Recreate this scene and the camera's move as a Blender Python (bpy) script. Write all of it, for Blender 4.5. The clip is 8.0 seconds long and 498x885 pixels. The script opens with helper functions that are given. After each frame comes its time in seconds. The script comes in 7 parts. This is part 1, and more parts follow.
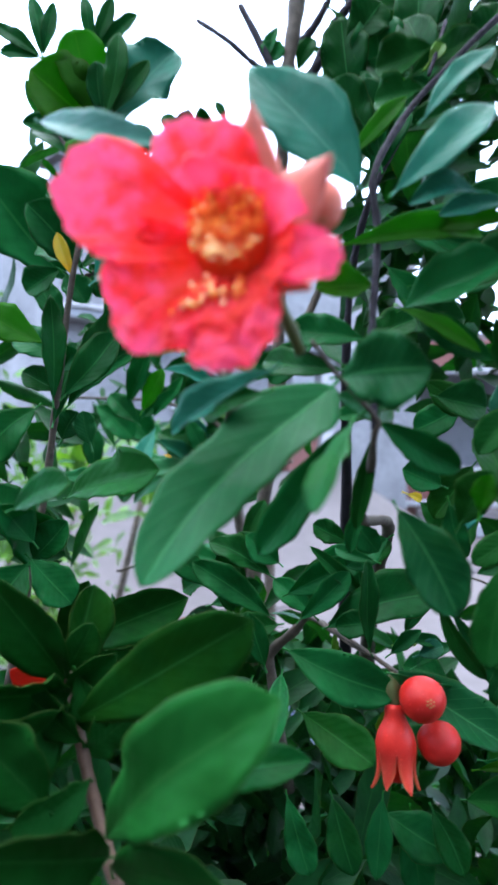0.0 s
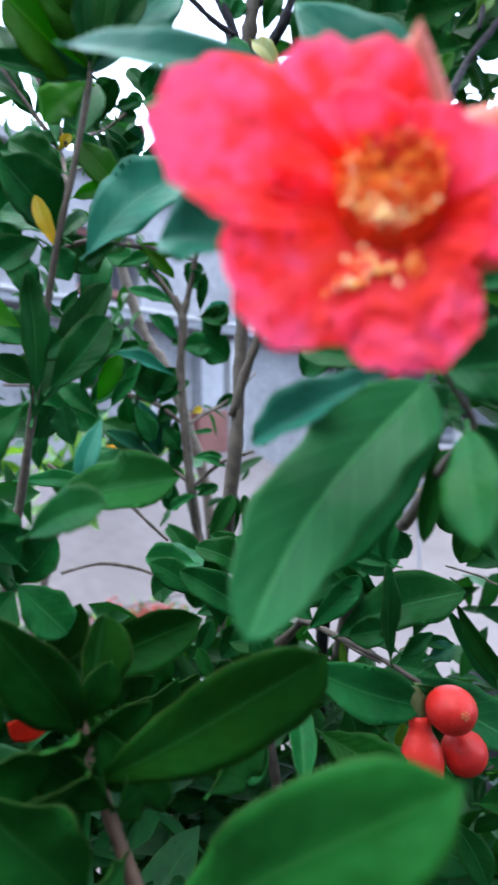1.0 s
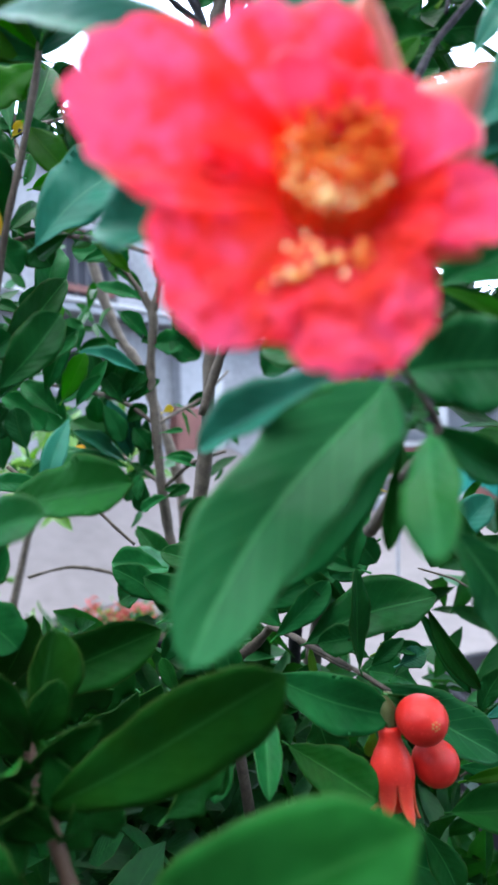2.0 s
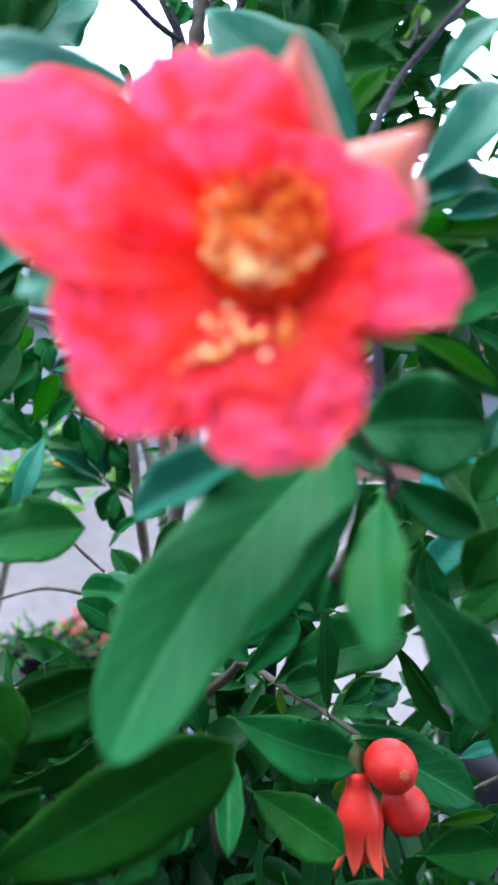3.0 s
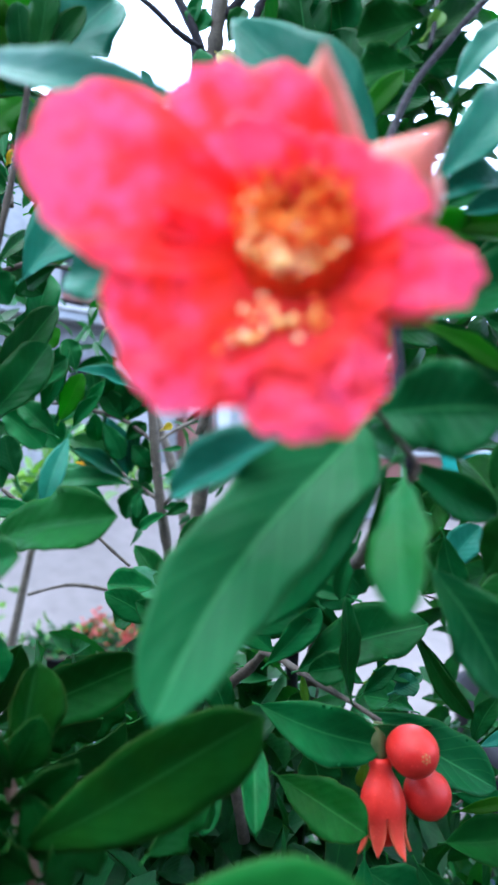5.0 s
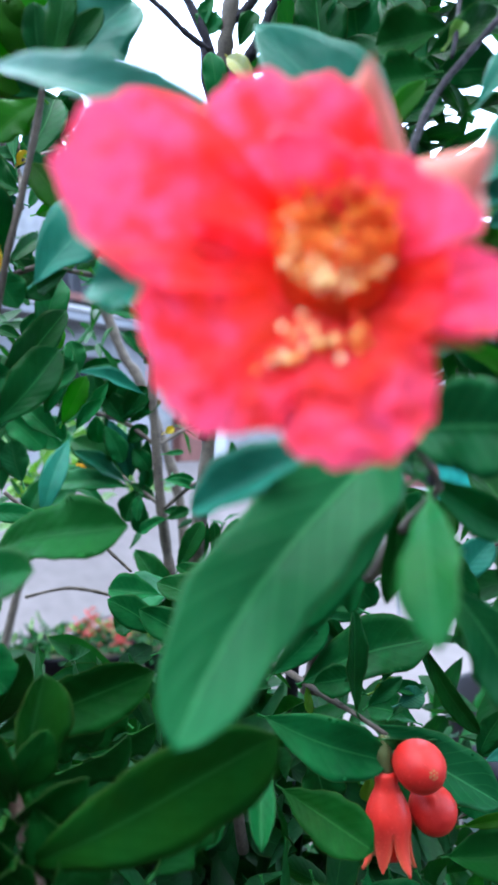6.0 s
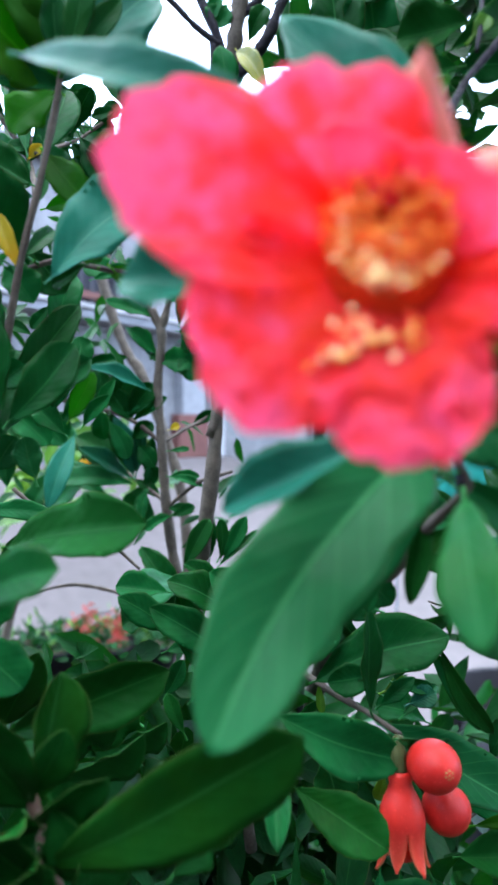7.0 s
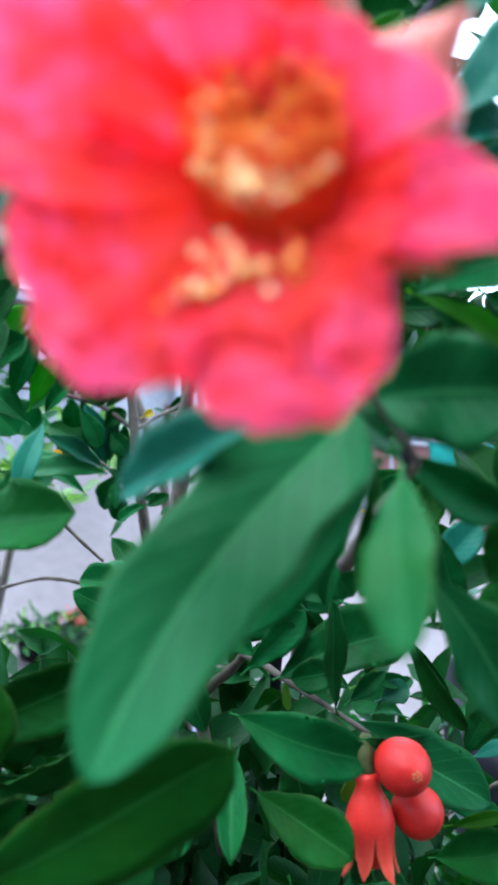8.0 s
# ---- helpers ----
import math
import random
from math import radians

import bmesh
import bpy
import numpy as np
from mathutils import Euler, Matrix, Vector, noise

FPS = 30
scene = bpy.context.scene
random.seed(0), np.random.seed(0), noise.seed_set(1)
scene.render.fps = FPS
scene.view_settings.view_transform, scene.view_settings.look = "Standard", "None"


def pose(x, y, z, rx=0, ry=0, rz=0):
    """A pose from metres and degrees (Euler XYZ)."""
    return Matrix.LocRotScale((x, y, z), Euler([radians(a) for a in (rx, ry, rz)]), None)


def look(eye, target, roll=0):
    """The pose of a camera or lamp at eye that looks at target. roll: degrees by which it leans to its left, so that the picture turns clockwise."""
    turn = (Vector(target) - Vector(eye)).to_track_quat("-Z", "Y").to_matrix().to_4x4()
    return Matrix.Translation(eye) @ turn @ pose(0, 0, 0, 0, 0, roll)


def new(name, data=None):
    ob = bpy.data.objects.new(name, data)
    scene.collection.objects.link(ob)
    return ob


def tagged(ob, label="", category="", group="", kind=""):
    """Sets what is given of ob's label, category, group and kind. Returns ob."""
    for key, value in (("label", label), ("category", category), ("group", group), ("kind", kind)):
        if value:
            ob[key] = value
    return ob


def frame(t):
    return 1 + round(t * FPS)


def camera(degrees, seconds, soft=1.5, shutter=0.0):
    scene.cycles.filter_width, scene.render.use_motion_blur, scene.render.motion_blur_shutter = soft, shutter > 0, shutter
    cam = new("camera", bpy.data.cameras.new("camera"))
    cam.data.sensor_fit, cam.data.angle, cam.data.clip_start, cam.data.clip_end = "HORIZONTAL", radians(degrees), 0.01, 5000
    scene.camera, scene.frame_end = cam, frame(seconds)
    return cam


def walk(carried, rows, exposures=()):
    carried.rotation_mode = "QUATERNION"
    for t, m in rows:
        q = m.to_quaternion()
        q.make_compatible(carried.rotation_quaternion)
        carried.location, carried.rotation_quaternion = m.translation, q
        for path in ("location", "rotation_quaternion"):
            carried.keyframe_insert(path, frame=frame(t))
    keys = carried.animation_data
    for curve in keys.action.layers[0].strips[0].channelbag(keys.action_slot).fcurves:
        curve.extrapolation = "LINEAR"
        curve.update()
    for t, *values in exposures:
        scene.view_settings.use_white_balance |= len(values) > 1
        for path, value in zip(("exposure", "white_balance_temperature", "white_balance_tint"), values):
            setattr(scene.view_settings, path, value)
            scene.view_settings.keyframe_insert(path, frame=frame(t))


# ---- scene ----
# ---- camera ----
cam = camera(42.0, 8.0, soft=2.9, shutter=0.5)
cam.data.dof.use_dof = True
cam.data.dof.focus_distance = 0.30
cam.data.dof.aperture_fstop = 17.0
PATH = [
    (0, (0.04117, -0.03793, 1.33087), (-0.29163, 1.93418, 1.32910), 0.13),
    (0.5, (0.01757, -0.01863, 1.33446), (-0.22276, 1.96604, 1.27703), -1.37),
    (0.7, (0.00535, -0.01481, 1.33813), (-0.15300, 1.97850, 1.29776), -0.51),
    (1, (-0.00247, -0.01290, 1.33717), (-0.05210, 1.98557, 1.27667), -0.78),
    (1.2, (0.00074, -0.00635, 1.33697), (-0.01709, 1.99199, 1.25742), -0.42),
    (2.3, (0.00379, -0.00082, 1.33883), (0.02332, 1.99794, 1.27118), -1.00),
    (2.5, (-0.00219, 0.00171, 1.33840), (0.01520, 2.00020, 1.26262), -0.33),
    (3, (0.01296, 0.00506, 1.34841), (0.05421, 2.00403, 1.29935), -0.55),
    (3.5, (0.01308, 0.00544, 1.34623), (0.05259, 2.00434, 1.29273), 0.06),
    (4, (0.01572, -0.00174, 1.34503), (0.03658, 1.99741, 1.29037), -0.49),
    (4.5, (0.00824, -0.00388, 1.34796), (0.00469, 1.99568, 1.30589), -0.44),
    (4.7, (0.01103, -0.00367, 1.34524), (-0.00236, 1.99590, 1.30620), -1.04),
    (5.8, (0.00666, 0.00260, 1.34549), (0.01110, 2.00199, 1.29657), -0.27),
    (6, (0.00531, 0.00063, 1.34791), (0.00828, 2.00030, 1.31178), -0.03),
    (6.5, (0.00000, 0.00000, 1.35000), (0.00000, 1.99970, 1.31510), 0.00),
    (7, (-0.00107, 0.00257, 1.34810), (0.00901, 2.00201, 1.30200), 0.28),
    (7.5, (0.00292, 0.00977, 1.35023), (0.02260, 2.00907, 1.30116), -0.19),
    (8, (0.01377, 0.01908, 1.34484), (0.03831, 2.01742, 1.26734), -0.56),
]
# exposure and white balance drift a little on the way
EXPOSURES = ((0, 2.26, 6250, 10), (1.0, 2.22, 6500, 9), (2.5, 2.44, 6650, 7), (3.0, 2.52, 6300, 7), (3.5, 2.26, 5950, 7), (4.5, 2.52, 5900, 6), (6.5, 2.42, 6200, 7), (7.5, 2.28, 6350, 8), (8.0, 2.46, 6050, 6))
walk(cam, [(t, look(eye, target, roll)) for t, eye, target, roll in PATH], EXPOSURES)

# ---- world, sun, exposure ----
world = bpy.data.worlds.new("overcast_sky")
scene.world = world
world.use_nodes = True
wn, wl = world.node_tree.nodes, world.node_tree.links
bg = wn["Background"]
sky = wn.new("ShaderNodeTexSky")
sky.sky_type, sky.sun_disc = "NISHITA", False
sky.sun_elevation, sky.sun_rotation = radians(81), radians(40)
sky.air_density, sky.dust_density = 1.0, 4.0
veil = wn.new("ShaderNodeMix")
veil.data_type = "RGBA"
veil.inputs[0].default_value = 0.72
wl.new(sky.outputs[0], veil.inputs[6])
veil.inputs[7].default_value = (9.3, 12.0, 17.2, 1)
wl.new(veil.outputs[2], bg.inputs[0])
bg.inputs[1].default_value = 0.12
sun = new("sun", bpy.data.lights.new("sun", "SUN"))
sun.data.energy, sun.data.angle, sun.data.color = 1.9, radians(90), (1.0, 0.98, 0.95)
sun.matrix_world = look((0, 0, 5), (0.4, 0.0, 0))

# ---- materials ----
MAT = {}


def node_mat(name, rough=0.5, spec=0.5):
    m = bpy.data.materials.new(name)
    m.use_nodes = True
    n, l = m.node_tree.nodes, m.node_tree.links
    b = n["Principled BSDF"]
    b.inputs["Roughness"].default_value = rough
    b.inputs["Specular IOR Level"].default_value = spec
    MAT[name] = m
    return m, n, l, b


def ramp(n, l, src, stops):
    r = n.new("ShaderNodeValToRGB")
    el = r.color_ramp.elements
    for i, (p, c) in enumerate(stops):
        e = el[i] if i < 2 else el.new(p)
        e.position, e.color = p, (*c, 1)
    l.new(src, r.inputs[0])
    return r.outputs[0]


def noise_tex(n, l, scale, detail=4, coord="Object"):
    tc = n.new("ShaderNodeTexCoord")
    t = n.new("ShaderNodeTexNoise")
    t.inputs["Scale"].default_value, t.inputs["Detail"].default_value = scale, detail
    l.new(tc.outputs[coord], t.inputs["Vector"])
    return t.outputs["Fac"]


def mixed(n, l, fac, a, b, mode="MIX"):
    m = n.new("ShaderNodeMix")
    m.data_type, m.blend_type = "RGBA", mode
    for k, v in ((0, fac), (6, a), (7, b)):
        if isinstance(v, bpy.types.NodeSocket):
            l.new(v, m.inputs[k])
        else:
            m.inputs[k].default_value = v if k == 0 else (*v, 1)
    return m.outputs[2]


def maths(n, l, op, a, b=0.0):
    m = n.new("ShaderNodeMath")
    m.operation = op
    for k, v in ((0, a), (1, b)):
        if isinstance(v, bpy.types.NodeSocket):
            l.new(v, m.inputs[k])
        else:
            m.inputs[k].default_value = v
    return m.outputs[0]


def bumped(n, l, b, height, strength, distance):
    bp = n.new("ShaderNodeBump")
    bp.inputs["Strength"].default_value, bp.inputs["Distance"].default_value = strength, distance
    l.new(height, bp.inputs["Height"])
    l.new(bp.outputs[0], b.inputs["Normal"])


def plain_mat(name, dark, light, scale, rough=0.6, spec=0.4, bump=0.2, depth=0.002, fine=6.0):
    """Two tones at two scales with a fine relief."""
    m, n, l, b = node_mat(name, rough, spec)
    a, c = noise_tex(n, l, scale), noise_tex(n, l, scale * fine, 6)
    f = maths(n, l, "ADD", maths(n, l, "MULTIPLY", a, 0.6), maths(n, l, "MULTIPLY", c, 0.4))
    l.new(ramp(n, l, f, [(0.32, dark), (0.68, light)]), b.inputs["Base Color"])
    bumped(n, l, b, c, bump, depth)
    return m


def leaf_mat(name, dark, light, vein, rough=0.34, through_light=0.22, random_by="ob", spec=0.25, netted=0.09):
    """A leaf: two greens, pale midrib and side veins along its own coordinates, some light through it."""
    m, n, l, b = node_mat(name, rough, spec)
    uv = n.new("ShaderNodeUVMap")
    sep = n.new("ShaderNodeSeparateXYZ")
    l.new(uv.outputs[0], sep.inputs[0])
    u, v = sep.outputs[0], maths(n, l, "ABSOLUTE", maths(n, l, "SUBTRACT", sep.outputs[1], 0.5))
    mid = maths(n, l, "LESS_THAN", v, 0.017)
    wave = maths(n, l, "SINE", maths(n, l, "MULTIPLY", maths(n, l, "SUBTRACT", u, maths(n, l, "MULTIPLY", v, 0.55)), 52.0))
    side = maths(n, l, "MULTIPLY", maths(n, l, "GREATER_THAN", wave, 0.955), netted)
    veins = maths(n, l, "MAXIMUM", maths(n, l, "MULTIPLY", mid, 0.62), side)
    blot = noise_tex(n, l, 90.0, 6)
    if random_by == "ob":
        rnd = n.new("ShaderNodeObjectInfo").outputs["Random"]
    else:
        rnd = n.new("ShaderNodeNewGeometry").outputs["Random Per Island"]
    f = maths(n, l, "ADD", maths(n, l, "MULTIPLY", rnd, 0.6), maths(n, l, "MULTIPLY", blot, 0.8))
    warm = (dark[0] * 1.7, dark[1] * 1.0, dark[2] * 0.55)
    base = ramp(n, l, f, [(0.32, warm), (0.95, light), (0.6, dark)])
    col = mixed(n, l, veins, base, vein)
    fine = maths(n, l, "MULTIPLY", noise_tex(n, l, 260.0, 5), 0.40)
    col = mixed(n, l, fine, col, (light[0] * 1.5, light[1] * 1.25, light[2] * 1.1))
    rim = maths(n, l, "GREATER_THAN", v, 0.485)
    col = mixed(n, l, maths(n, l, "MULTIPLY", rim, 0.16), col, (0.12, 0.09, 0.03))
    speck = noise_tex(n, l, 700.0, 2)
    col = mixed(n, l, maths(n, l, "MULTIPLY", maths(n, l, "GREATER_THAN", speck, 0.80), 0.25), col, (0.10, 0.08, 0.03))
    l.new(col, b.inputs["Base Color"])
    l.new(maths(n, l, "ADD", rough - 0.13, maths(n, l, "MULTIPLY", noise_tex(n, l, 45.0, 5), 0.26)), b.inputs["Roughness"])
    relief = maths(n, l, "ADD", noise_tex(n, l, 150.0, 4), maths(n, l, "MULTIPLY", noise_tex(n, l, 48.0, 3), 1.6))
    bumped(n, l, b, maths(n, l, "ADD", maths(n, l, "MULTIPLY", wave, 0.10), relief), 0.32, 0.0010)
    tr = n.new("ShaderNodeBsdfTranslucent")
    l.new(mixed(n, l, 1.0, col, (2.2, 2.1, 0.45), "MULTIPLY"), tr.inputs[0])
    ms = n.new("ShaderNodeMixShader")
    ms.inputs[0].default_value = through_light
    out = n["Material Output"]
    l.new(b.outputs[0], ms.inputs[1])
    l.new(tr.outputs[0], ms.inputs[2])
    l.new(ms.outputs[0], out.inputs[0])
    return m


leaf_mat("leaf", (0.0024, 0.038, 0.0060), (0.0074, 0.094, 0.0230), (0.030, 0.15, 0.046), 0.36, 0.30, "ob", 0.05)
leaf_mat("fore", (0.0042, 0.056, 0.0140), (0.0076, 0.082, 0.0230), (0.050, 0.22, 0.075), 0.38, 0.25, "ob", 0.06, 0.20)
# Darker greens for low and inner leaves; their shade is in the colour.
leaf_mat("shaded_leaf", (0.0032, 0.033, 0.0036), (0.0064, 0.064, 0.0098), (0.020, 0.09, 0.020), 0.42, 0.20, "ob", 0.03)
leaf_mat("broad", (0.0043, 0.045, 0.0050), (0.0085, 0.083, 0.0130), (0.026, 0.12, 0.026), 0.42, 0.20, "ob", 0.04)
# Bluish greens: the sky's sheen on upturned leaves, put into the base colour.
leaf_mat("teal", (0.0070, 0.078, 0.046), (0.0130, 0.122, 0.078), (0.04, 0.18, 0.11), 0.38, 0.20, "ob", 0.09)
# Yellow-greens; on leaves against the sky they stand in for backlight.
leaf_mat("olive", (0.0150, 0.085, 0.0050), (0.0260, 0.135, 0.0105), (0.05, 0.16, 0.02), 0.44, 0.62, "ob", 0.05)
leaf_mat("young", (0.0050, 0.060, 0.014), (0.0100, 0.092, 0.024), (0.035, 0.15, 0.048), 0.38, 0.26, "ob", 0.06)
leaf_mat("fresh", (0.0070, 0.100, 0.024), (0.0130, 0.140, 0.040), (0.05, 0.22, 0.07), 0.4, 0.35, "ob", 0.08)
leaf_mat("bright", (0.0404, 0.1385, 0.0087), (0.0693, 0.1847, 0.0144), (0.1154, 0.2193, 0.0346), 0.4, 0.35)
leaf_mat("yellow", (0.30, 0.25, 0.0080), (0.38, 0.32, 0.0160), (0.3217, 0.2633, 0.0585), 0.45, 0.3)
leaf_mat("yellow2", (0.1123, 0.1460, 0.0112), (0.1909, 0.1909, 0.0168), (0.2246, 0.2246, 0.0562), 0.4, 0.3)
leaf_mat("red", (0.2808, 0.0187, 0.0094), (0.3744, 0.0374, 0.0187), (0.3432, 0.0749, 0.0374), 0.4, 0.3)
# A darker leaf green; the shade deep between leaves is in its colour.
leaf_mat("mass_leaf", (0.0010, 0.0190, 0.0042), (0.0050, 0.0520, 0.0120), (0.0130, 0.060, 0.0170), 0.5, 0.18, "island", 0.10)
leaf_mat("garden_leaf", (0.0106, 0.0530, 0.0080), (0.0583, 0.1432, 0.0212), (0.0796, 0.1591, 0.0530), 0.4, 0.3, "island")
leaf_mat("blossom", (0.110, 0.010, 0.013), (0.230, 0.040, 0.045), (0.22, 0.08, 0.08), 0.5, 0.25, "island")
plain_mat("bark", (0.040, 0.032, 0.025), (0.112, 0.092, 0.072), 130.0, 0.8, 0.2, 0.6, 0.0006)
plain_mat("red_bark", (0.034, 0.0185, 0.011), (0.080, 0.046, 0.028), 130.0, 0.7, 0.25, 0.5, 0.0005)
# Near-black bark: the silhouette of twigs against the sky is in its colour.
plain_mat("backlit_bark", (0.008, 0.007, 0.010), (0.022, 0.019, 0.025), 40.0, 0.85, 0.2, 0.6, 0.003)
plain_mat("plaster", (0.085, 0.085, 0.090), (0.200, 0.197, 0.202), 1.6, 0.85, 0.2, 0.5, 0.004, 9.0)
plain_mat("pale_paint", (0.135, 0.138, 0.148), (0.21, 0.213, 0.225), 2.0, 0.7, 0.3, 0.3, 0.002, 8.0)
plain_mat("brown_paint", (0.075, 0.026, 0.021), (0.130, 0.052, 0.042), 3.0, 0.7, 0.3, 0.3, 0.002)
plain_mat("white_edge", (0.21, 0.208, 0.21), (0.30, 0.297, 0.30), 3.0, 0.7, 0.3, 0.2, 0.002)
plain_mat("concrete", (0.060, 0.052, 0.051), (0.096, 0.083, 0.082), 0.9, 0.85, 0.25, 0.4, 0.004, 9.0)
plain_mat("soil", (0.0234, 0.0172, 0.0125), (0.0546, 0.0390, 0.0273), 9.0, 0.95, 0.1, 0.8, 0.01)
plain_mat("dark_iron", (0.0234, 0.0234, 0.0273), (0.0468, 0.0468, 0.0546), 20.0, 0.6, 0.4)
plain_mat("black_plastic", (0.0018, 0.0018, 0.0028), (0.0045, 0.0045, 0.0066), 30.0, 0.75, 0.10)
plain_mat("blue_plastic", (0.0164, 0.0246, 0.1092), (0.0273, 0.0410, 0.1529), 20.0, 0.45, 0.5)
plain_mat("pale_blue_plastic", (0.1201, 0.1474, 0.2184), (0.1856, 0.2184, 0.2948), 20.0, 0.5, 0.5)
plain_mat("teal_cloth", (0.0031, 0.0900, 0.0680), (0.0062, 0.1400, 0.1080), 14.0, 0.8, 0.2, 0.5, 0.003)
# The dark of unlit rooms as a colour, for panels in the openings.
plain_mat("room_shade", (0.0117, 0.0125, 0.0156), (0.0234, 0.0234, 0.0312), 2.0, 0.7, 0.2)


def petal_mat():
    m, n, l, b = node_mat("petal", 0.6, 0.12)
    uv = n.new("ShaderNodeUVMap")
    sep = n.new("ShaderNodeSeparateXYZ")
    l.new(uv.outputs[0], sep.inputs[0])
    # Red to pink outwards; the pink blotches also paint in highlights on the creases.
    blot = noise_tex(n, l, 240.0, 5)
    f = maths(n, l, "ADD", sep.outputs[0], maths(n, l, "MULTIPLY", maths(n, l, "SUBTRACT", blot, 0.5), 1.5))
    col = ramp(n, l, f, [(0.24, (0.82, 0.024, 0.006)), (0.60, (0.91, 0.033, 0.046)), (0.97, (0.93, 0.076, 0.172))])
    l.new(col, b.inputs["Base Color"])
    b.inputs["Sheen Weight"].default_value = 0.25
    wave = maths(n, l, "SINE", maths(n, l, "MULTIPLY", sep.outputs[1], 70.0))
    bumped(n, l, b, maths(n, l, "ADD", maths(n, l, "MULTIPLY", wave, 0.05), noise_tex(n, l, 320.0, 4)), 0.5, 0.0012)
    tr = n.new("ShaderNodeBsdfTranslucent")
    l.new(mixed(n, l, 1.0, col, (1.0, 1.0, 1.0), "MULTIPLY"), tr.inputs[0])
    ms = n.new("ShaderNodeMixShader")
    ms.inputs[0].default_value = 0.58
    l.new(b.outputs[0], ms.inputs[1])
    l.new(tr.outputs[0], ms.inputs[2])
    l.new(ms.outputs[0], n["Material Output"].inputs[0])


petal_mat()


def waxy(name, dark, light, rough=0.3):
    m, n, l, b = node_mat(name, rough, 0.22)
    a, c = noise_tex(n, l, 70.0), noise_tex(n, l, 500.0, 4)
    l.new(ramp(n, l, maths(n, l, "ADD", maths(n, l, "MULTIPLY", a, 0.7), maths(n, l, "MULTIPLY", c, 0.3)), [(0.3, dark), (0.7, light)]), b.inputs["Base Color"])
    d = noise_tex(n, l, 900.0, 1)
    l.new(mixed(n, l, maths(n, l, "MULTIPLY", maths(n, l, "GREATER_THAN", d, 0.68), 0.22), b.inputs["Base Color"].links[0].from_socket, tuple(min(1.0, v * 1.6 + 0.04) for v in light)), b.inputs["Base Color"])
    b.inputs["Subsurface Weight"].default_value = 0.15
    b.inputs["Subsurface Radius"].default_value = (0.004, 0.001, 0.0006)
    bumped(n, l, b, c, 0.15, 0.0004)


waxy("coral_wax", (0.36, 0.008, 0.006), (0.50, 0.022, 0.016), 0.42)
def bell_mat():
    """Waxy coral that pales to orange at the lobes' tips."""
    waxy("bell_wax", (0.42, 0.010, 0.006), (0.56, 0.030, 0.020), 0.42)
    n, l = MAT["bell_wax"].node_tree.nodes, MAT["bell_wax"].node_tree.links
    b = n["Principled BSDF"]
    sep = n.new("ShaderNodeSeparateXYZ")
    l.new(n.new("ShaderNodeUVMap").outputs[0], sep.inputs[0])
    side = maths(n, l, "POWER", maths(n, l, "ABSOLUTE", maths(n, l, "MULTIPLY", maths(n, l, "SUBTRACT", sep.outputs[1], 0.5), 2.0)), 4.0)
    tip = maths(n, l, "MULTIPLY", maths(n, l, "SUBTRACT", sep.outputs[0], 0.5), 1.3)
    tip = maths(n, l, "MAXIMUM", maths(n, l, "MULTIPLY", tip, maths(n, l, "ADD", 0.35, side)), 0.0)
    tip = maths(n, l, "MINIMUM", tip, 0.8)
    l.new(mixed(n, l, tip, b.inputs["Base Color"].links[0].from_socket, (0.66, 0.18, 0.08)), b.inputs["Base Color"])


bell_mat()
waxy("pale_coral", (0.52, 0.120, 0.085), (0.62, 0.190, 0.140), 0.6)
waxy("tip_coral", (0.2652, 0.1014, 0.0312), (0.3588, 0.1872, 0.0624), 0.5)
waxy("bud_pink", (0.44, 0.085, 0.050), (0.54, 0.150, 0.10), 0.55)
waxy("stalk_green", (0.045, 0.060, 0.018), (0.085, 0.095, 0.032), 0.5)
waxy("filament", (0.80, 0.040, 0.008), (0.88, 0.075, 0.012), 0.7)
waxy("tuft_thread", (0.84, 0.030, 0.016), (0.90, 0.045, 0.035), 0.7)
waxy("throat", (0.84, 0.075, 0.008), (0.90, 0.14, 0.018), 0.7)
# Dimmer orange copy of the anther, with the throat's shade in its colour.
waxy("shaded_anther", (0.90, 0.16, 0.013), (0.95, 0.33, 0.042), 0.7)


def anther_mat():
    m, n, l, b = node_mat("anther", 0.7, 0.2)
    l.new(ramp(n, l, n.new("ShaderNodeObjectInfo").outputs["Random"], [(0.1, (0.95, 0.50, 0.12)), (0.9, (0.99, 0.86, 0.48)), (0.55, (0.97, 0.70, 0.27))]), b.inputs["Base Color"])


anther_mat()


# ---- builders ----
def mesh_from(name, verts, faces, uvs=None, smooth=True):
    me = bpy.data.meshes.new(name)
    me.from_pydata([tuple(v) for v in verts], [], faces)
    if uvs is not None:
        lay = me.uv_layers.new(name="UVMap")
        idx = np.empty(len(me.loops), dtype=np.int32)
        me.loops.foreach_get("vertex_index", idx)
        lay.data.foreach_set("uv", np.asarray(uvs, dtype=np.float32)[idx].ravel())
    if smooth:
        me.polygons.foreach_set("use_smooth", [True] * len(me.polygons))
    me.update()
    return me


def child(name, me, mat, parent, label=""):
    me.materials.append(MAT[mat])
    ob = new(name, me)
    ob.parent = parent
    return tagged(ob, label)


def part(name, bm, mat, parent, label="", smooth=False):
    me = bpy.data.meshes.new(name)
    bmesh.ops.recalc_face_normals(bm, faces=bm.faces[:])
    bm.to_mesh(me)
    bm.free()
    if smooth:
        me.polygons.foreach_set("use_smooth", [True] * len(me.polygons))
    return child(name, me, mat, parent, label)


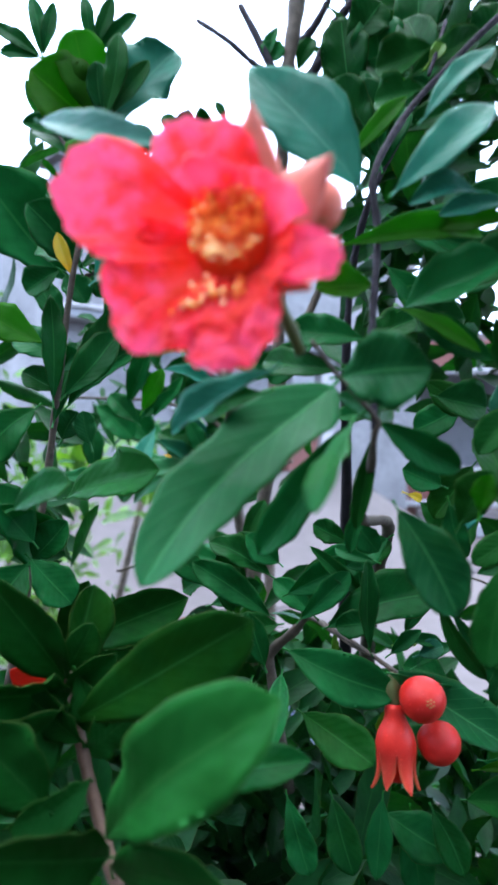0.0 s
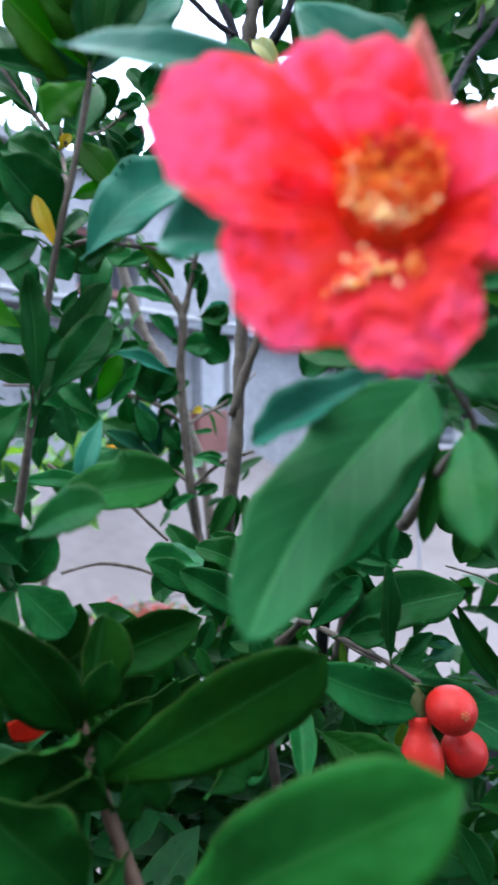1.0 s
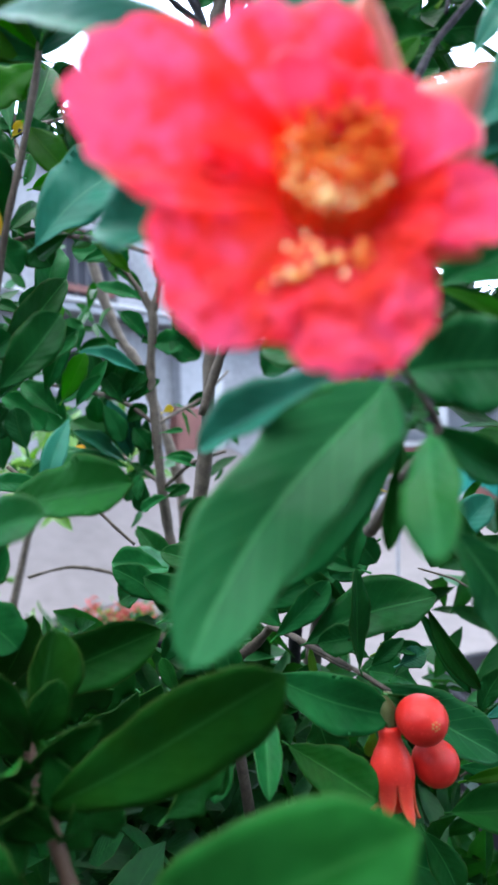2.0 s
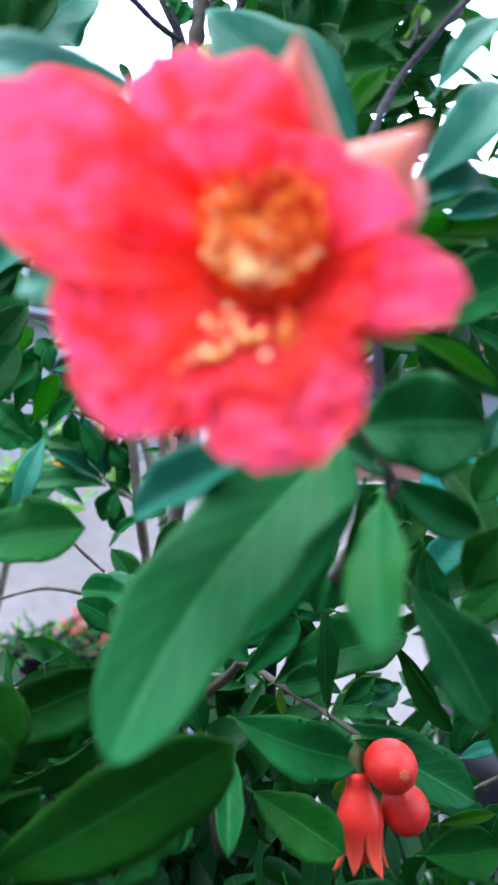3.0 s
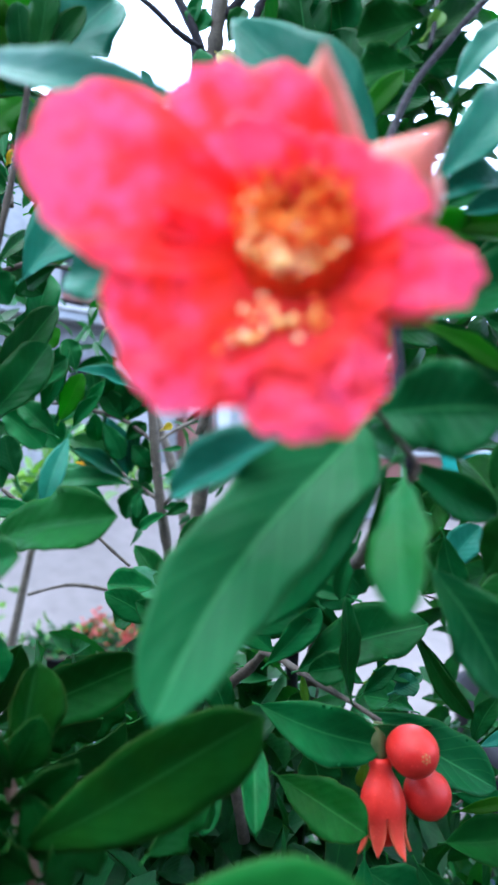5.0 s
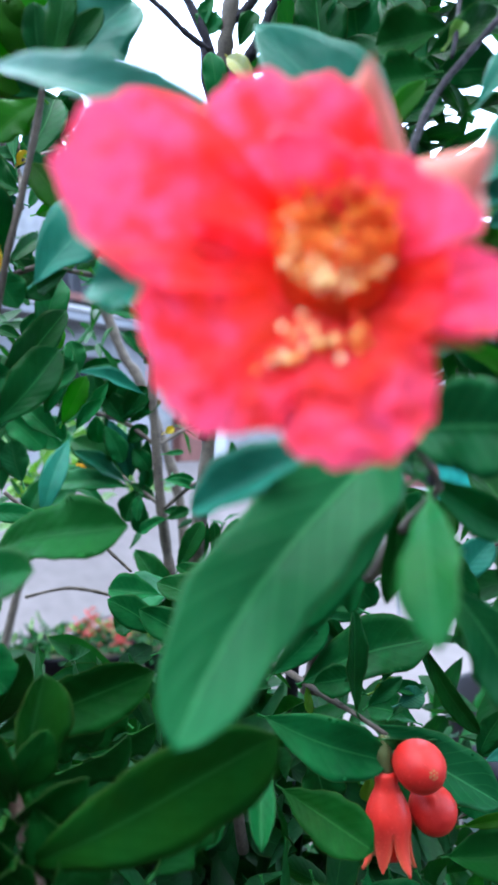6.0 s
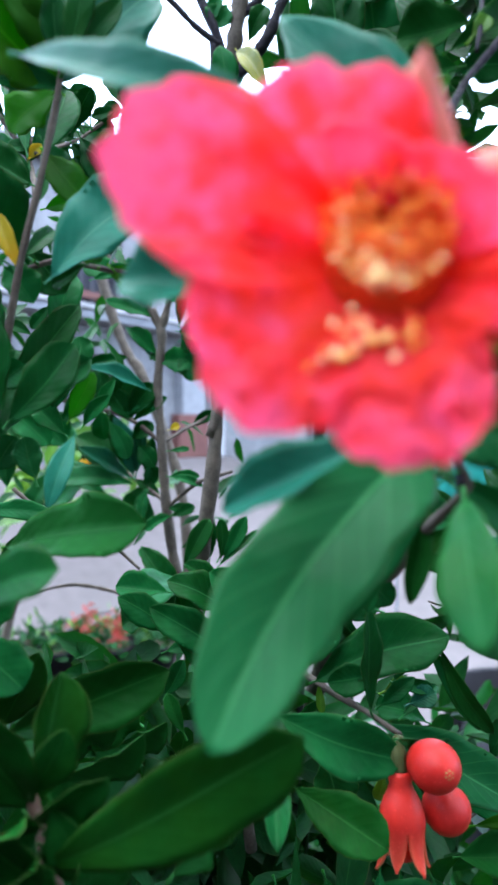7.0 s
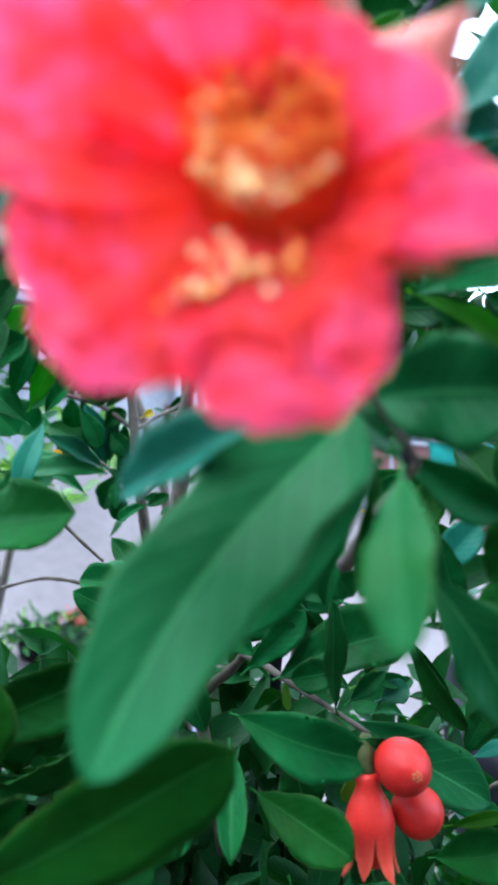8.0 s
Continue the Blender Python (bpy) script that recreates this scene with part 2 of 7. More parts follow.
def box(bm, lo, hi, m=Matrix(), bevel=0.0):
    lo, hi = Vector(lo), Vector(hi)
    r = bmesh.ops.create_cube(bm, size=1.0, matrix=m @ Matrix.Translation((lo + hi) / 2) @ Matrix.Diagonal((*(hi - lo), 1)))
    if bevel:
        edges = list({e for v in r["verts"] for e in v.link_edges})
        bmesh.ops.bevel(bm, geom=edges, offset=bevel, segments=2, affect="EDGES", profile=0.5)
    return bm


def unit(v):
    return v / max(np.linalg.norm(v), 1e-9)


def tube_mesh(name, pts, radii, sides=10, steps=5, knobs=0.12, seed=0):
    """A round tapered tube through the points, smoothed, with slight swellings."""
    rng = np.random.default_rng(seed)
    p, r = np.array(pts, float), np.array(radii, float)
    ext = np.vstack([2 * p[0] - p[1], p, 2 * p[-1] - p[-2]])
    line, rad = [], []
    for i in range(len(p) - 1):
        a, b, c, d = ext[i:i + 4]
        for k in range(steps + (i == len(p) - 2)):
            t = k / steps
            line.append(0.5 * (2 * b + (c - a) * t + (2 * a - 5 * b + 4 * c - d) * t * t + (3 * b - a - 3 * c + d) * t ** 3))
            rad.append(r[i] * (1 - t) + r[i + 1] * t)
    line, rad = np.array(line), np.array(rad)
    rad = rad * (1 + knobs * rng.standard_normal(len(rad)).clip(-1.5, 1.5))
    tan = np.gradient(line, axis=0)
    ref = np.array([0.31, 0.9, 0.2])
    verts, faces = [], []
    for c, tg, q in zip(line, tan, rad):
        tg = unit(tg)
        s = unit(np.cross(tg, ref))
        w = np.cross(tg, s)
        for k in range(sides):
            an = 2 * math.pi * k / sides
            verts.append(c + q * (s * math.cos(an) + w * math.sin(an)))
    for i in range(len(line) - 1):
        for k in range(sides):
            a, b = i * sides + k, i * sides + (k + 1) % sides
            faces.append((a, b, b + sides, a + sides))
    faces.append(tuple(range(sides))[::-1])
    faces.append(tuple(range(len(verts) - sides, len(verts))))
    return mesh_from(name, verts, faces)


def leaf_sheet(b, t, w, n, fold, curl, rng, nu=18, nv=8, thick=0.00022, slim=None, oblong=None):
    """Vertices, faces and coordinates of one leaf from its base to its tip: tapered foot, widest past the middle,
    folded along the midrib, arched and wavy."""
    b, t, n = (np.array(v, float) for v in (b, t, n))
    ln = np.linalg.norm(t - b)
    a = (t - b) / ln
    s = unit(np.cross(a, n))
    n = np.cross(s, a)
    ph, amp, sway, twist = rng.uniform(0, 6.28), rng.uniform(0.05, 0.17), rng.uniform(-0.045, 0.045), radians(rng.uniform(-22, 22))
    draw = rng.uniform(0.1, 0.85)
    if slim == 1.0:  # an even spindle lies flatter
        amp, twist = amp * 0.25, twist * 0.3
    slim = draw if slim is None else slim
    fo = radians((min(fold * 1.5 + 6, 64) if oblong is None else fold) * rng.uniform(0.4, 1.1))
    camber, bend, rough_edge = rng.uniform(-0.14, 0.20), rng.uniform(-0.018, 0.018), rng.uniform(0.015, 0.05)
    top, uv = [], []
    for i in range(nu + 1):
        u = i / nu
        prof = max(0.03, (1 - slim) * u ** 0.8 * (1 - u ** 4.2) ** 0.62 * 1.42 + slim * math.sin(math.pi * u ** 1.06) ** 0.85)
        mid = b + a * ln * u + n * ln * (curl * math.sin(math.pi * u) + bend * math.sin(2 * math.pi * u)) + s * ln * sway * math.sin(math.pi * u) * (1 if u < 0.5 else math.cos((u - 0.5) * 2))
        if oblong is not None:
            prof = max(0.03, min(1.0, u / 0.2) ** 0.6 * (1 - u ** 6) ** 0.6)
            mid = b + a * ln * u + n * ln * curl * math.sin(math.pi * u) + s * ln * oblong * math.sin(math.pi * u ** 1.3)
        half = 0.5 * w * prof
        ca, sa = math.cos(twist * (u - 0.4)), math.sin(twist * (u - 0.4))
        sd, nd = s * ca + n * sa, n * ca - s * sa
        for j in range(nv + 1):
            v = 2 * j / nv - 1
            side = 1.7 if v > 0 else 0.0
            wav = (0.45 if oblong is not None else 1.0) * half * (amp * math.sin(u * 11 + ph + side) + 0.5 * amp * math.sin(u * 23 + 2 * ph - side) + camber) * v * v
            edge = 1 + rough_edge * (math.sin(u * 17 + ph * 3 + side * 2) + 0.7 * math.sin(u * 34 + ph + side * 3)) * abs(v)
            top.append(mid + sd * v * half * edge * math.cos(fo) + nd * (abs(v) ** 1.3 * half * math.sin(fo) + wav - 0.05 * half * math.exp(-60 * v * v)))
            uv.append((u, j / nv))
    faces = []
    k = nv + 1
    for i in range(nu):
        for j in range(nv):
            q = i * k + j
            faces.append((q, q + 1, q + k + 1, q + k))
    if thick:
        m = len(top)
        verts = top + [p - n * thick for p in top]
        rim = [(i * k, (i + 1) * k) for i in range(nu)] + [(nu * k + j, nu * k + j + 1) for j in range(nv)]
        rim += [((i + 1) * k + nv, i * k + nv) for i in range(nu)] + [(j + 1, j) for j in range(nv)]
        faces = faces + [tuple(x + m for x in f[::-1]) for f in faces] + [(p, q, q + m, p + m) for p, q in rim]
        return verts, faces, uv + uv
    return top, faces, uv


# slim: 0 widest near the tip, 1 an even spindle
STEM = {}
STEM_LINE = []
LEAF_RNG = np.random.default_rng(7)


def stem(key, shrub, *pts, radii):
    STEM_LINE.extend(np.array(a) + (np.array(b) - np.array(a)) * f for a, b in zip(pts, pts[1:]) for f in (0.0, 0.25, 0.5, 0.75))
    # twigs and limbs against the sky take the bark darkened to a silhouette
    mat = "red_bark" if key == "lower" else "backlit_bark" if key.startswith(("node_back", "thick_limb", "high")) else "bark"
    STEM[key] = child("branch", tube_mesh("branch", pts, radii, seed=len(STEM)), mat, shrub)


def petiole(vs, fs, us, b, back):
    """Adds the leaf's short stalk: to the twig where one is near, or else a short way back."""
    near_by = min(STEM_LINE, key=lambda p: np.linalg.norm(p - b))
    foot = near_by if 1e-4 < np.linalg.norm(near_by - b) < 0.010 and unit(near_by - b) @ back > 0.0 else b + back * 0.003
    way = unit(foot - b) if np.linalg.norm(foot - b) > 1e-5 else back
    s = unit(np.cross(way, (0.3, 0.5, 0.8)))
    w = np.cross(way, s)
    o, line = len(vs), (b - way * 0.002, (b + foot) / 2 + back * 0.001, foot)
    vs = list(vs) + [c + r * (s * math.cos(k * math.pi / 2) + w * math.sin(k * math.pi / 2)) for c, r in zip(line, (0.0004, 0.00045, 0.0007)) for k in range(4)]
    fs = list(fs) + [(o + i * 4 + k, o + i * 4 + (k + 1) % 4, o + i * 4 + 4 + (k + 1) % 4, o + i * 4 + 4 + k) for i in range(2) for k in range(4)]
    return vs, fs, list(us) + [(0.02, 0.5)] * 12


def leaf(key, base, tip, width, normal, fold, curl, mat, slim=None, oblong=None):
    fine = {} if oblong is None else {"nu": 40, "nv": 14}
    vs, fs, us = leaf_sheet(base, tip, width, normal, fold, curl, LEAF_RNG, slim=slim, oblong=oblong, **fine)
    vs, fs, us = petiole(vs, fs, us, np.array(base), unit(np.array(base) - np.array(tip)))
    me = mesh_from("leaf", vs, fs, us)
    label = {"yellow": "yellowed leaf", "red": "coral red bud leaf", "young": "pale young leaf", "fresh": "fresh light green young leaf", "bright": "bright new leaf"}.get(mat, "")
    child("leaf", me, mat, STEM[key], label)


def mass(name, parent, mat, spots, rng, size=(0.03, 0.055), ratio=0.36, label="", nu=6, nv=2):
    """Many leaves joined: spots gives place and outward direction of each."""
    vs, fs, us = [], [], []
    for c, d in spots:
        ln = rng.uniform(*size)
        d = unit(np.array(d) + rng.normal(0, 0.45, 3))
        nrm = unit(np.array((0, -0.5, 0.8)) + rng.normal(0, 0.6, 3))
        if abs(nrm @ d) > 0.92:
            nrm = unit(nrm + np.array((0.6, 0.2, 0.1)))
        v, f, u = leaf_sheet(c, np.array(c) + d * ln, ln * ratio * rng.uniform(0.8, 1.2), nrm, rng.uniform(8, 30), rng.uniform(-0.05, 0.12), rng, nu, nv, 0)
        o = len(vs)
        vs += v
        us += u
        fs += [tuple(x + o for x in q) for q in f]
    ob = child(name, mesh_from(name, vs, fs, us), mat, parent, label)
    return tagged(ob, kind="stuff")


def empty(name, at, label, category, group="", kind=""):
    ob = new(name)
    ob.location = at
    return tagged(ob, label, category, group, kind)


def thing(name, label, category, kind=""):
    """A top-level holder at the world's origin, for parts built in world places."""
    return empty(name, (0, 0, 0), label, category, "", kind)


# ---- ground and house ----
def ground_sheet():
    bm = bmesh.new()
    bmesh.ops.create_grid(bm, x_segments=60, y_segments=60, size=60)
    for v in bm.verts:
        v.co.z = 0.02 * noise.noise(Vector((v.co.x * 0.3, v.co.y * 0.3, 0)))
    ob = part("ground", bm, "concrete", None, smooth=True)
    ob.location.z = -0.02
    tagged(ob, "pale worn concrete yard around the house", "ground", kind="structure")


ground_sheet()
WALL_U, WALL_N = Vector((0.616, 0.788, 0)), Vector((0.788, -0.616, 0))
WALL_AT = Matrix(((WALL_U.x, -WALL_N.x, 0, -1.47), (WALL_U.y, -WALL_N.y, 0, 7.0), (0, 0, 1, 0), (0, 0, 0, 1)))


def house():
    """Along the wall: x; into the house: y; up: z."""
    h = thing("house", "grey plastered two-storey house behind the shrub", "house")
    m = WALL_AT
    # wall panels round the upper window and the arch
    for lo, hi in (((-1.9, 0, 0), (-0.62, 0.25, 2.62)), ((-1.9, 0, 2.62), (-0.65, 0.25, 3.9)), ((0.18, 0, 2.62), (3.6, 0.25, 3.9)),
                   ((-0.65, 0, 3.35), (0.18, 0.25, 3.9)), ((0.10, 0, 0), (3.6, 0.25, 2.62)), ((-0.62, 0, 2.13), (0.10, 0.25, 2.62)), ((-0.62, 0, 0), (0.10, 0.25, 1.66))):
        part("wall", box(bmesh.new(), lo, hi, m), "plaster", h, "stained grey plaster wall")
    bm, rows = bmesh.new(), []
    for k in range(17):
        an = math.pi * k / 16
        x, z = -0.26 - 0.36 * math.cos(an), 1.80 + 0.32 * math.sin(an)
        rows.append([bm.verts.new(m @ Vector(c)) for c in ((x, 0.003, z), (x, 0.003, 2.13), (x, 0.247, 2.13), (x, 0.247, z))])
    for r0, r1 in zip(rows, rows[1:]):
        for k in range(4):
            bm.faces.new((r0[k], r0[(k + 1) % 4], r1[(k + 1) % 4], r1[k]))
    part("arch", bm, "plaster", h)
    # a thin dark panel stands in for the shade inside the arch
    bm = bmesh.new()
    box(bm, (-0.7, 0.255, 1.6), (0.2, 0.275, 2.2), m)
    part("opening_shade", bm, "room_shade", h, "dark panel standing for the shade in the arched opening")
    part("sill", box(bmesh.new(), (-0.70, -0.05, 1.66), (0.16, 0.12, 1.71), m, 0.006), "white_edge", h)
    for z0, z1, out, mat in ((2.36, 2.43, 0.03, "plaster"), (2.43, 2.52, 0.26, "pale_paint"), (2.52, 2.56, 0.30, "white_edge")):
        bm = bmesh.new()
        box(bm, (-1.95, -out, z0), (3.6, 0.002, z1), m, 0.008)
        part("ledge", bm, mat, h)
    w = child("window", box_mesh((-0.65, 0.12, 2.62), (0.18, 0.14, 3.35), m), "room_shade", h, "dark barred window")
    for k in range(6):
        part("bar", box(bmesh.new(), (-0.62 + k * 0.145, 0.06, 2.63), (-0.60 + k * 0.145, 0.08, 3.34), m), "dark_iron", w)
    part("frame", box(bmesh.new(), (-0.65, 0.05, 2.70), (0.18, 0.10, 2.77), m, 0.004), "brown_paint", w, "red-brown painted rail")
    part("frame", box(bmesh.new(), (-0.65, 0.05, 3.28), (0.18, 0.10, 3.345), m, 0.004), "brown_paint", w)
    for x0, x1, z0, z1, mat in ((1.00, 1.40, 1.50, 2.36, "pale_paint"), (0.93, 1.46, 0.98, 1.50, "brown_paint"), (1.54, 1.78, 0.98, 2.36, "white_edge")):
        part("pillar", box(bmesh.new(), (x0, -0.14, z0), (x1, 0.0, z1), m, 0.012), mat, h)
    # a sloping concrete apron rises to the wall's foot, hipped at its left end
    bm = bmesh.new()
    low, heights = ((-3.8, -0.142), (-3.0, -1.6), (1.9, -2.2), (1.9, -0.142)), (0.0, 0.0, 0.01, 0.98)
    foot = [bm.verts.new(m @ Vector((u, y, -0.05))) for u, y in low]
    rim = [bm.verts.new(m @ Vector((u, y, z))) for (u, y), z in zip(low, heights)]
    crest = bm.verts.new(m @ Vector((-1.9, -0.142, 0.98)))
    for quad in ((rim[0], rim[1], crest), (rim[1], rim[2], rim[3], crest), (foot[0], foot[1], rim[1], rim[0]), (foot[1], foot[2], rim[2], rim[1]),
                 (foot[2], foot[3], rim[3], rim[2]), (foot[3], foot[0], rim[0], crest, rim[3]), foot[::-1]):
        bm.faces.new(quad)
    part("apron", bm, "concrete", h, "pale sloping concrete apron")
    part("parapet", box(bmesh.new(), (-2.0, -0.12, 3.9), (3.7, 0.35, 4.02), m, 0.01), "plaster", h)
    part("roof", box(bmesh.new(), (-1.9, 0.25, 3.7), (3.6, 6, 3.82), m), "concrete", h)
    part("side_wall", box(bmesh.new(), (3.35, 0.25, 0), (3.6, 6, 3.7), m), "plaster", h)
    part("side_wall", box(bmesh.new(), (-1.9, 0.25, 0), (-1.65, 6, 3.7), m), "plaster", h)


def box_mesh(lo, hi, m=Matrix()):
    bm = box(bmesh.new(), lo, hi, m)
    me = bpy.data.meshes.new("box")
    bmesh.ops.recalc_face_normals(bm, faces=bm.faces[:])
    bm.to_mesh(me)
    bm.free()
    return me


house()


def terrace():
    t = thing("terrace", "red-brown painted terrace wall with white edges and steps", "terrace")
    part("wall", box(bmesh.new(), (0.3, 10.2, 0), (8, 10.45, 0.88), bevel=0.01), "brown_paint", t)
    part("edge", box(bmesh.new(), (0.26, 10.14, 0.36), (8.02, 10.2, 0.45), bevel=0.01), "white_edge", t)
    part("coping", box(bmesh.new(), (0.26, 10.14, 0.88), (8.02, 10.5, 0.94), bevel=0.01), "white_edge", t)
    for k in range(2):
        part("step", box(bmesh.new(), (0.9, 9.5 + 0.3 * k, 0.17 * k), (3.4, 10.14, 0.17 * (k + 1)), bevel=0.012), "concrete" if k % 2 else "pale_paint", t)
    b = thing("veranda", "pale veranda with a brown fascia and white edge", "veranda")
    part("fascia", box(bmesh.new(), (0.6, 10.0, 2.45), (6, 10.2, 2.85), bevel=0.01), "brown_paint", b)
    part("edge", box(bmesh.new(), (0.6, 9.9, 2.36), (6, 10.22, 2.449), bevel=0.01), "white_edge", b)
    part("back_wall", box(bmesh.new(), (0.6, 12.4, 0.7), (6, 12.6, 3.2)), "pale_paint", b)
    part("slab", box(bmesh.new(), (0.3, 10.45, 0.7), (8, 12.4, 0.9)), "concrete", b)
    part("roof", box(bmesh.new(), (0.6, 10.2, 2.85), (6, 12.7, 3.0)), "concrete", b)
    for x in (0.75, 3.0, 5.4):
        part("post", box(bmesh.new(), (x, 10.22, 0.94), (x + 0.2, 10.42, 2.85), bevel=0.01), "white_edge", b)


terrace()


def boundary():
    w = thing("boundary_wall", "long plastered boundary wall closing the yard", "wall", "structure")
    for lo, hi in (((-22, 24, 0), (26, 24.25, 1.9)), ((-22, -14, 0), (-21.75, 24, 1.9)), ((25.75, -14, 0), (26, 24, 1.9)), ((-22, -14.25, 0), (26, -14, 1.9))):
        part("wall", box(bmesh.new(), lo, hi, bevel=0.02), "plaster", w)


boundary()


# An unseen wall at the back, added only to hold off sky light.
def block_front_light():
    h = thing("shading_wall", "unseen plain grey plastered wall added to cut the front light", "wall", "structure")
    part("wall", box(bmesh.new(), (-7, -1.75, 0), (7, -1.5, 3.2), bevel=0.02), "plaster", h)


block_front_light()


# ---- small things in the yard ----
def lathe(name, prof, mat, parent, at, sides=28, label=""):
    verts, faces = [], []
    for r, z in prof:
        for k in range(sides):
            a = 2 * math.pi * k / sides
            verts.append((at[0] + r * math.cos(a), at[1] + r * math.sin(a), at[2] + z))
    for i in range(len(prof) - 1):
        for k in range(sides):
            a, b = i * sides + k, i * sides + (k + 1) % sides
            faces.append((a, b, b + sides, a + sides))
    return child(name, mesh_from(name, verts, faces), mat, parent, label)


def flower_pot(x, y, r, h, seed, red):
    p = thing("flower_pot", "black plastic pot of red-flowering plants on concrete" if red else "black plastic pot of leafy green plants", "potted plant")
    lathe("pot", [(0, 0), (r * 0.75, 0), (r, h), (r * 1.06, h), (r * 1.06, h - 0.02), (r * 0.96, h - 0.02), (r * 0.9, h - 0.03)], "black_plastic", p, (x, y, 0))
    lathe("soil", [(r * 0.95, h - 0.03), (0, h - 0.02)], "soil", p, (x, y, 0))
    rng = np.random.default_rng(seed)
    spots = [((x + rng.normal(0, r * 0.75), y + rng.normal(0, r * 0.6), h + rng.uniform(-0.04, 0.12)), (rng.normal(0, 0.7), rng.normal(0, 0.7), 0.8)) for _ in range(6 if red else 60 if x < -1.3 else 14)]
    mass("foliage", p, "garden_leaf", spots, rng, (0.04, 0.08), 0.34)
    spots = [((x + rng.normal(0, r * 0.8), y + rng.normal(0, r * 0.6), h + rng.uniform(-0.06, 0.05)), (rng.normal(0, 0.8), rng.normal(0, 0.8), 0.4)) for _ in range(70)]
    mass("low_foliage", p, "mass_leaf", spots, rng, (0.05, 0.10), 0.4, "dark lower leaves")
    if red:
        heads = [(x + rng.normal(0, r * 0.7), y + rng.normal(0, r * 0.5), h + rng.uniform(0.03, 0.11)) for _ in range(5)]
        spots = [((cx + rng.normal(0, 0.022), cy + rng.normal(0, 0.022), cz + rng.normal(0, 0.02)), (rng.normal(0, 0.7), rng.normal(0, 0.7), 0.6)) for cx, cy, cz in heads for _ in range(16)]
        mass("blossoms", p, "blossom", spots, rng, (0.02, 0.042), 0.7, "small red blossoms")


for px, py, pr, ph, seed, red in ((-0.90, 3.8, 0.15, 0.14, 3, True), (-1.16, 3.7, 0.13, 0.14, 4, False), (-0.62, 3.9, 0.13, 0.13, 5, True), (-1.42, 3.3, 0.15, 0.16, 6, False),
                                  (-1.03, 3.52, 0.13, 0.15, 8, False), (-0.76, 3.56, 0.14, 0.15, 9, True), (-0.49, 3.66, 0.12, 0.13, 10, False)):
    flower_pot(px, py, pr, ph, seed, red)


def crate():
    c = thing("crate", "pale blue slatted plastic crate on the concrete", "crate")
    m = Matrix.Translation((-0.40, 2.55, 0)) @ pose(0, 0, 0, 0, 0, 24)
    part("base", box(bmesh.new(), (-0.26, -0.18, 0), (0.26, 0.18, 0.015), m, 0.004), "pale_blue_plastic", c)
    for k in range(4):
        z = 0.02 + 0.05 * k
        for lo, hi in (((-0.27, -0.19, z), (0.27, -0.17, z + 0.034)), ((-0.27, 0.17, z), (0.27, 0.19, z + 0.034)), ((-0.27, -0.17, z), (-0.25, 0.17, z + 0.034)), ((0.25, -0.17, z), (0.27, 0.17, z + 0.034))):
            part("slat", box(bmesh.new(), lo, hi, m, 0.004), "pale_blue_plastic", c)
    for x, y in ((-0.25, -0.17), (0.25, -0.17), (-0.25, 0.17), (0.25, 0.17)):
        part("corner_post", box(bmesh.new(), (x - 0.026, y - 0.026, 0.0), (x + 0.026, y + 0.026, 0.215), m, 0.006), "pale_blue_plastic", c)


crate()


def drum():
    d = thing("water_drum", "blue plastic water drum with a black cover over its top", "drum")
    at = (0.735, 1.45, 0)
    lathe("body", [(0, 0), (0.20, 0), (0.215, 0.02), (0.22, 0.15), (0.228, 0.17), (0.22, 0.19), (0.22, 0.34), (0.228, 0.36), (0.22, 0.38), (0.215, 0.60), (0.20, 0.60)], "blue_plastic", d, at)
    cover = []
    for k in range(9):
        f = k / 8
        cover.append((0.232 + 0.006 * math.sin(k * 1.9), 0.36 + 0.24 * f))
    cover += [(0.236, 0.625), (0.215, 0.64), (0.12, 0.632), (0.0, 0.63)]
    lathe("cover", cover, "black_plastic", d, at, 28, "black plastic sheet cover")


# Unseen dark bed in place of pale concrete, added to cut light from below.
def bed():
    bm = bmesh.new()
    bmesh.ops.create_grid(bm, x_segments=60, y_segments=40, size=1)
    for v in bm.verts:
        v.co = Vector((v.co.x * 2.4, 0.35 + v.co.y * 1.45, 0))
        edge = min(1.0, (2.4 - abs(v.co.x)) * 5, (1.45 - abs(v.co.y - 0.35)) * 5)
        v.co.z = -0.03 + edge * (0.09 + 0.03 * noise.noise(v.co * 3) + 0.012 * noise.noise(v.co * 14))
    ob = part("planting_bed", bm, "soil", None, smooth=True)
    tagged(ob, "unseen dark soil bed added under the shrubs", "soil", kind="structure")


bed()

drum()


def tub():
    t = thing("tub", "wide black plastic tub on the concrete", "tub")
    lathe("body", [(0, 0), (0.26, 0), (0.28, 0.02), (0.31, 0.36), (0.335, 0.37), (0.335, 0.39), (0.30, 0.39), (0.28, 0.05), (0, 0.04)], "black_plastic", t, (1.02, 2.25, 0))


tub()


